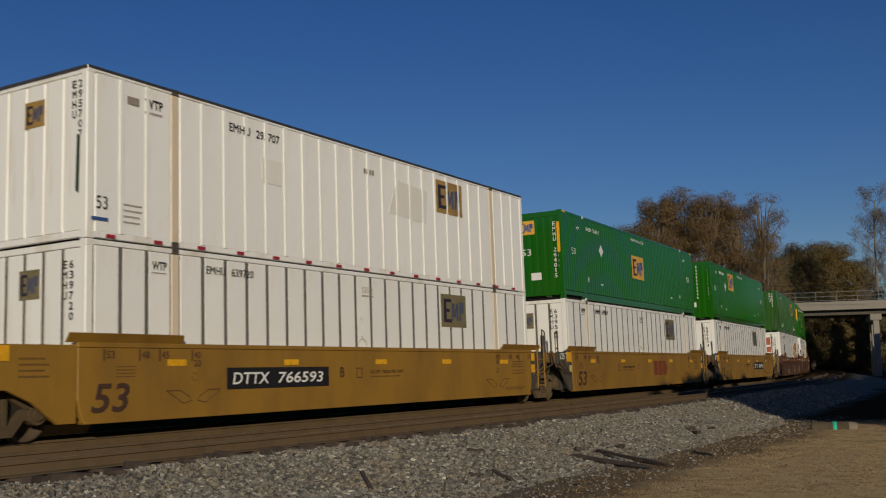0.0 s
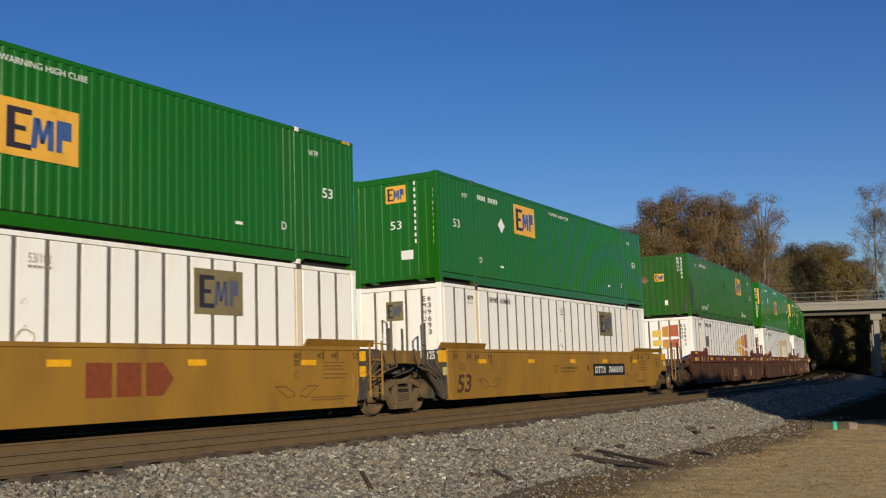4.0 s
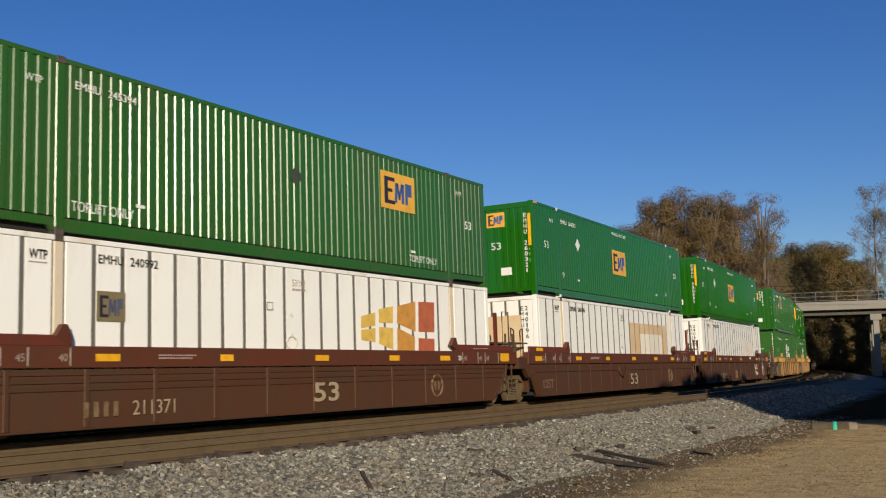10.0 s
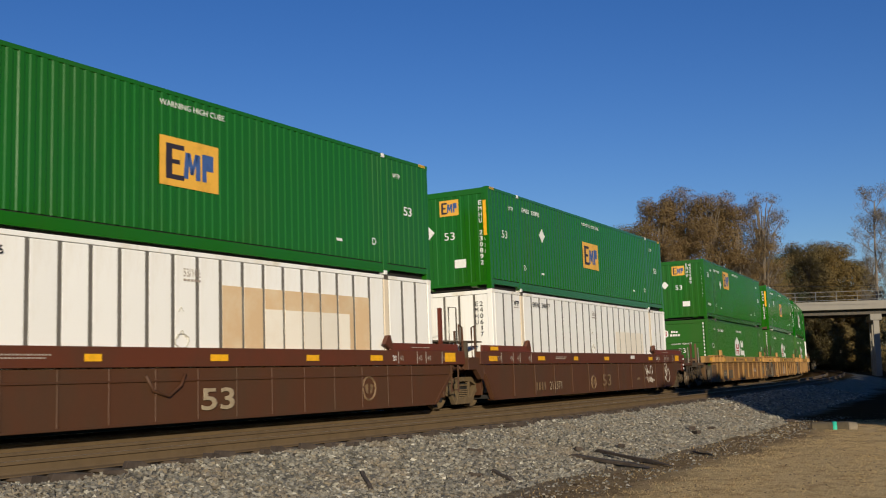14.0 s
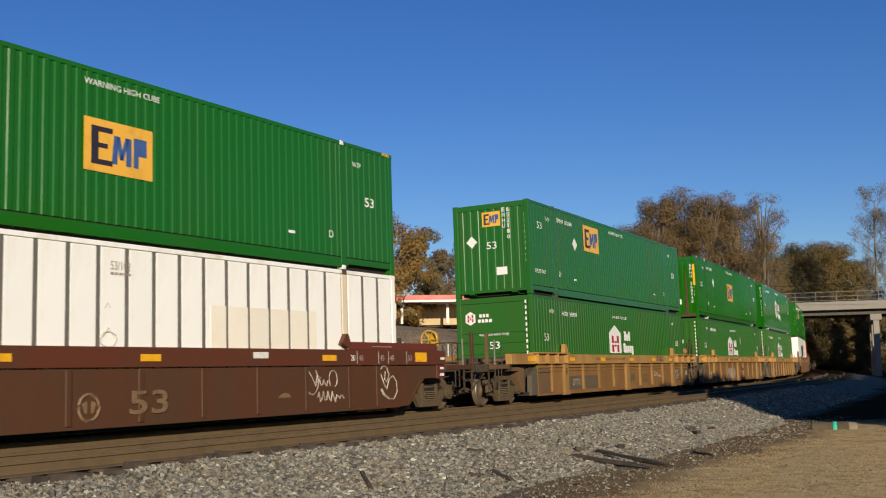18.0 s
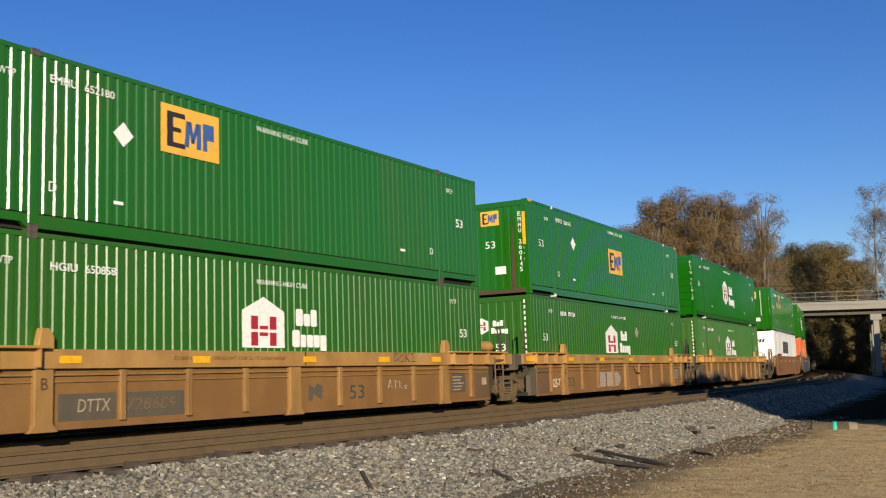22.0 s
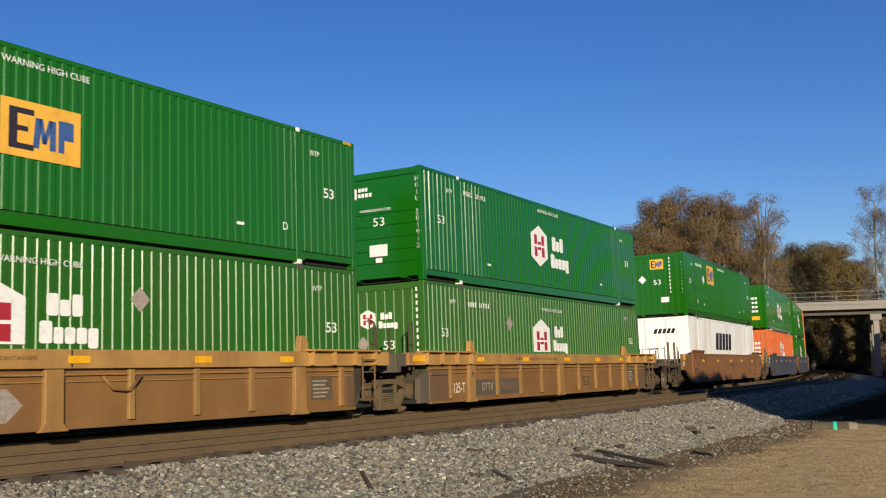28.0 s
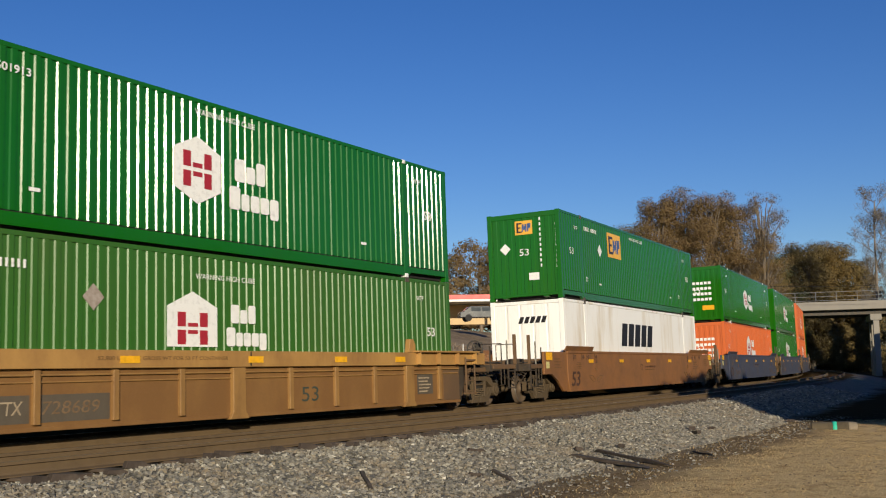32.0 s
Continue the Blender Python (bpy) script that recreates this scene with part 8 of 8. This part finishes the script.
def garage():
    root = thing("garage", "cream garage with a white roller door", "garage", m=facing(43.6, 100, 5.55, 12))
    part("wall", MB().box(-2.2, 2.6, 0, 7, 0, 2.6).mesh("wall", M["cream"]), root)
    part("roof", MB().prism([(-2.4, 2.55), (-2.4, 2.68), (0.2, 2.98), (2.9, 2.35), (2.9, 2.22), (0.2, 2.85)], -0.3, 7.3).mesh("roof", M["trim_white"], bevel=0.01), root)
    part("roller_door", MB().box(-0.1, 1.4, -0.06, 0.02, 0, 1.8).mesh("roller_door", M["reflector_white"], bevel=0.01), root)


def car_wheel():
    return MB().disc((0, 0), 0.32, -0.11, 0.11, 18).disc((0, 0), 0.19, -0.125, -0.11, 12).mesh("wheel", M["tyre"], bevel=0.02)


def vehicle(name, az, d, z, turn, length, h, paint, label, category):
    root = thing(name, label, category, m=facing(az, d, z, turn))
    L_, hw = length / 2, 0.85
    prof = [(-L_, 0.35), (L_, 0.35), (L_, 0.75), (L_ * 0.62, 0.85), (L_ * 0.3, h), (-L_ * 0.55, h), (-L_ * 0.85, 0.9), (-L_, 0.85)]
    part("body", MB().prism(prof, -hw, hw).mesh("body", M[paint], bevel=0.05), root)
    z1 = 0.92
    for x0, x1 in ((-0.5, -0.08), (-0.02, 0.42)):
        part("window", MB().prism([(x0 * L_, z1), (x1 * L_, z1), (x1 * L_ * 0.85, h - 0.12), (x0 * L_, h - 0.12)], -hw - 0.01, -hw + 0.02).mesh("window", M["pane"]), root)
    wh = shared("car_wheel", car_wheel)
    for x in (-0.62 * L_, 0.62 * L_):
        for y in (-hw + 0.08, hw - 0.08):
            part("wheel", wh, root, at=(x, y, 0.32))
    return root


def motorhome():
    root = thing("motorhome", "white motorhome with a dark windscreen and grey swooshes on its side", "motorhome", m=facing(45.2, 106, 5.95, 48))
    L_, hw, h = 2.7, 1.1, 2.0
    prof = [(-L_, 0.3), (L_, 0.3), (L_, h), (-L_ * 0.82, h), (-L_ * 0.93, h - 0.12), (-L_ * 0.98, 1.1), (-L_, 0.95)]
    part("body", MB().prism(prof, -hw, hw).mesh("body", M["car_white"], bevel=0.06), root)
    part("windscreen", MB().box(-L_ - 0.03, -L_ + 0.02, -0.85, 0.85, 1.05, 1.62).mesh("windscreen", M["pane"], bevel=0.02), root)
    part("bumper", MB().box(-L_ - 0.08, -L_, -0.9, 0.9, 0.32, 0.5).mesh("bumper", M["grey_end"], bevel=0.02), root)
    for x0, x1, z0 in ((-1.95, -1.62, 1.0), (-1.35, -0.85, 1.1), (-0.45, -0.15, 1.25), (1.1, 1.55, 1.1)):
        part("window", MB().box(x0, x1, -hw - 0.012, -hw + 0.02, z0, 1.6).mesh("window", M["pane"], bevel=0.005), root)
    part("swoosh", MB().prism([(-1.9, 0.62), (-0.6, 0.86), (1.0, 0.92), (2.3, 0.85), (1.0, 0.84), (-0.6, 0.76)], -hw - 0.01, -hw).mesh("swoosh", M["grime"]), root)
    part("swoosh", MB().prism([(-1.2, 0.48), (0.2, 0.72), (2.3, 0.70), (0.3, 0.62)], -hw - 0.01, -hw).mesh("swoosh", M["grime"]), root)
    part("roof_unit", MB().box(-0.3, 0.5, -0.35, 0.35, h, h + 0.2).mesh("roof_unit", M["trim_white"], bevel=0.05), root)
    wh = shared("car_wheel", car_wheel)
    for x in (-1.45, 1.2):
        for y in (-hw + 0.08, hw - 0.08):
            part("wheel", wh, root, at=(x, y, 0.32))


def station():
    root = thing("station_canopy", "filling-station canopy with a red fascia over a white band", "canopy", m=facing(49.4, 110, 6.0, 3))
    part("fascia", MB().box(-7.6, 6.4, -0.1, 0.0, 2.45, 2.95).mesh("fascia", M["red_sign"], bevel=0.01), root)
    part("band", MB().box(-7.6, 6.4, -0.12, 0.0, 2.2, 2.44).mesh("band", M["trim_white"], bevel=0.01), root)
    part("roof", MB().box(-6.2, 6.4, 0, 8, 2.3, 2.9).mesh("roof", M["trim_white"]), root)
    for x in (-4.8, 0.2, 5.2):
        part("column", MB().box(x - 0.15, x + 0.15, 2, 2.3, 0, 2.3).mesh("column", M["trim_white"]), root)
    part("kiosk", MB().box(-2.8, 5.8, 6, 8, 0, 2.2).mesh("kiosk", M["stucco"]), root)
    sign = thing("price_sign", "white and blue roadside price sign on a post", "sign", m=facing(45.75, 107, 6.0))
    part("post", MB().box(-0.06, 0.06, 0, 0.1, 0, 2.2).mesh("post", M["galv"]), sign)
    part("board", MB().box(-0.38, 0.38, -0.08, 0.1, 2.0, 3.35).mesh("board", M["trim_white"], bevel=0.02), sign)
    part("panel", MB().box(-0.3, 0.3, -0.1, -0.08, 2.1, 2.45).mesh("panel", M["logo_blue"]), sign)


store()
shed()
low_house()
bungalow()
garage()
station()
motorhome()
vehicle("car", 51.3, 96, 5.4, 10, 4.2, 1.4, "car_dark", "dark car parked near the filling station", "car")
vehicle("car", 70.45, 126, 6.55, 0, 4.2, 1.4, "car_white", "white car crossing over the road bridge", "car")


def street_lamp():
    root = thing("street_lamp", "grey street lamp pole with a long arm", "street lamp", m=facing(41.56, 80, 3.9))
    part("pole", MB().tube([(0, 0, 0), (0, 0, 7.9)], 0.095, 10, r_end=0.065).mesh("pole", M["pole_wood"], True), root)
    part("arm", MB().tube([(0, 0, 7.5), (-0.5, -0.1, 8.0), (-1.2, -0.2, 8.15)], 0.04).mesh("arm", M["galv"], True), root)
    part("lamp_head", MB().box(-1.45, -0.95, -0.35, -0.05, 8.05, 8.2).mesh("lamp_head", M["trim_white"], bevel=0.04), root)
    part("conduit", MB().tube([(0.17, -0.05, 0.0), (0.17, -0.05, 7.1)], 0.055, 8).mesh("conduit", M["trim_white"], True), root)


def utility_pole(az, d, z, h, label, transformers=True):
    root = thing("utility_pole", label, "utility pole", "utility poles", m=facing(az, d, z))
    part("pole", MB().tube([(0, 0, 0), (0, 0, h)], 0.15, 10, r_end=0.1).mesh("pole", M["pole_wood"], True), root)
    for k in range(5):
        part("insulator", MB().tube([(0.1, -0.08, h - 0.2 - 0.5 * k), (0.38, -0.08, h - 0.1 - 0.5 * k)], 0.05, 8).mesh("insulator", M["trim_white"], True), root)
    if transformers:
        for x in (-0.33, 0.0, 0.33):
            part("transformer", MB().tube([(x, -0.25, h - 3.4), (x, -0.25, h - 2.6)], 0.17, 12).mesh("transformer", M["trim_white"], True), root)


street_lamp()
utility_pole(42.55, 82, 4.1, 8.3, "weathered utility pole with three pale transformers")
utility_pole(23.0, 74, 4.6, 8.5, "weathered utility pole beside the store", False)


def wire(a, b, sag, r=0.012):
    a, b = Vector(a), Vector(b)
    pts = [a.lerp(b, i / 16) - Vector((0, 0, sag * 4 * (i / 16) * (1 - i / 16))) for i in range(17)]
    cu = MB().tube(pts, r, 4).mesh("overhead_wire", M["dark"], True)
    tagged(new("overhead_wire", cu), "thin black overhead wire between utility poles", "wire", "overhead wires")


for z, dz, sag in ((12.6, 11.9, 0.5), (11.2, 10.6, 0.6), (10.1, 9.3, 0.5), (9.95, 9.15, 0.5)):
    wire((*sight(23.0, 74), z), (*sight(42.5, 81.9), dz - 0.2), sag, 0.018)
wire((*sight(62.0, 120), 10.6), (*sight(74.0, 118), 9.2), 0.5, 0.02)


def wire_fence():
    root = thing("wire_fence", "low wire fence with pale posts along the bank", "fence")
    pts = []
    for i in range(22):
        s = 2 + 3.0 * i
        q = on_track(s, 17.5 + 0.3 * math.sin(i), 0, False)
        q.z = height(q.x, q.y)
        pts.append(q)
        part("post", shared("fpost", lambda: MB().tube([(0, 0, -0.1), (0, 0, 1.15)], 0.035, 6).mesh("post", M["trim_white"])), root, at=q)
    for z in (0.35, 0.75, 1.1):
        part("wire", MB().tube([q + Vector((0, 0, z)) for q in pts], 0.008, 4).mesh("wire", M["galv"]), root)


wire_fence()
# ---------------------------------------------------------------- how the train rolls
def motions():
    rows_t = [float(t) for t in range(33)]
    for ob, c in CONTAINERS + CAR_C:
        walk(ob, [(t, track_pose(c + LEN / 2 - rolled(t)) @ Matrix.Translation((-LEN / 2, 0, 0))) for t in rows_t])
    times, last = [0.0], 0.0
    for f in range(1, 32 * FPS + 1):
        t = f / FPS
        if rolled(t + 1 / FPS if f < 32 * FPS else t) - last > 0.6 or f == 32 * FPS:
            times.append(t)
            last = rolled(t)
    for ob, at, r in WHEELSETS:
        walk(ob, [(t, Matrix.Translation(at) @ Matrix.Rotation(-rolled(t) / r, 4, "Y")) for t in times])


motions()
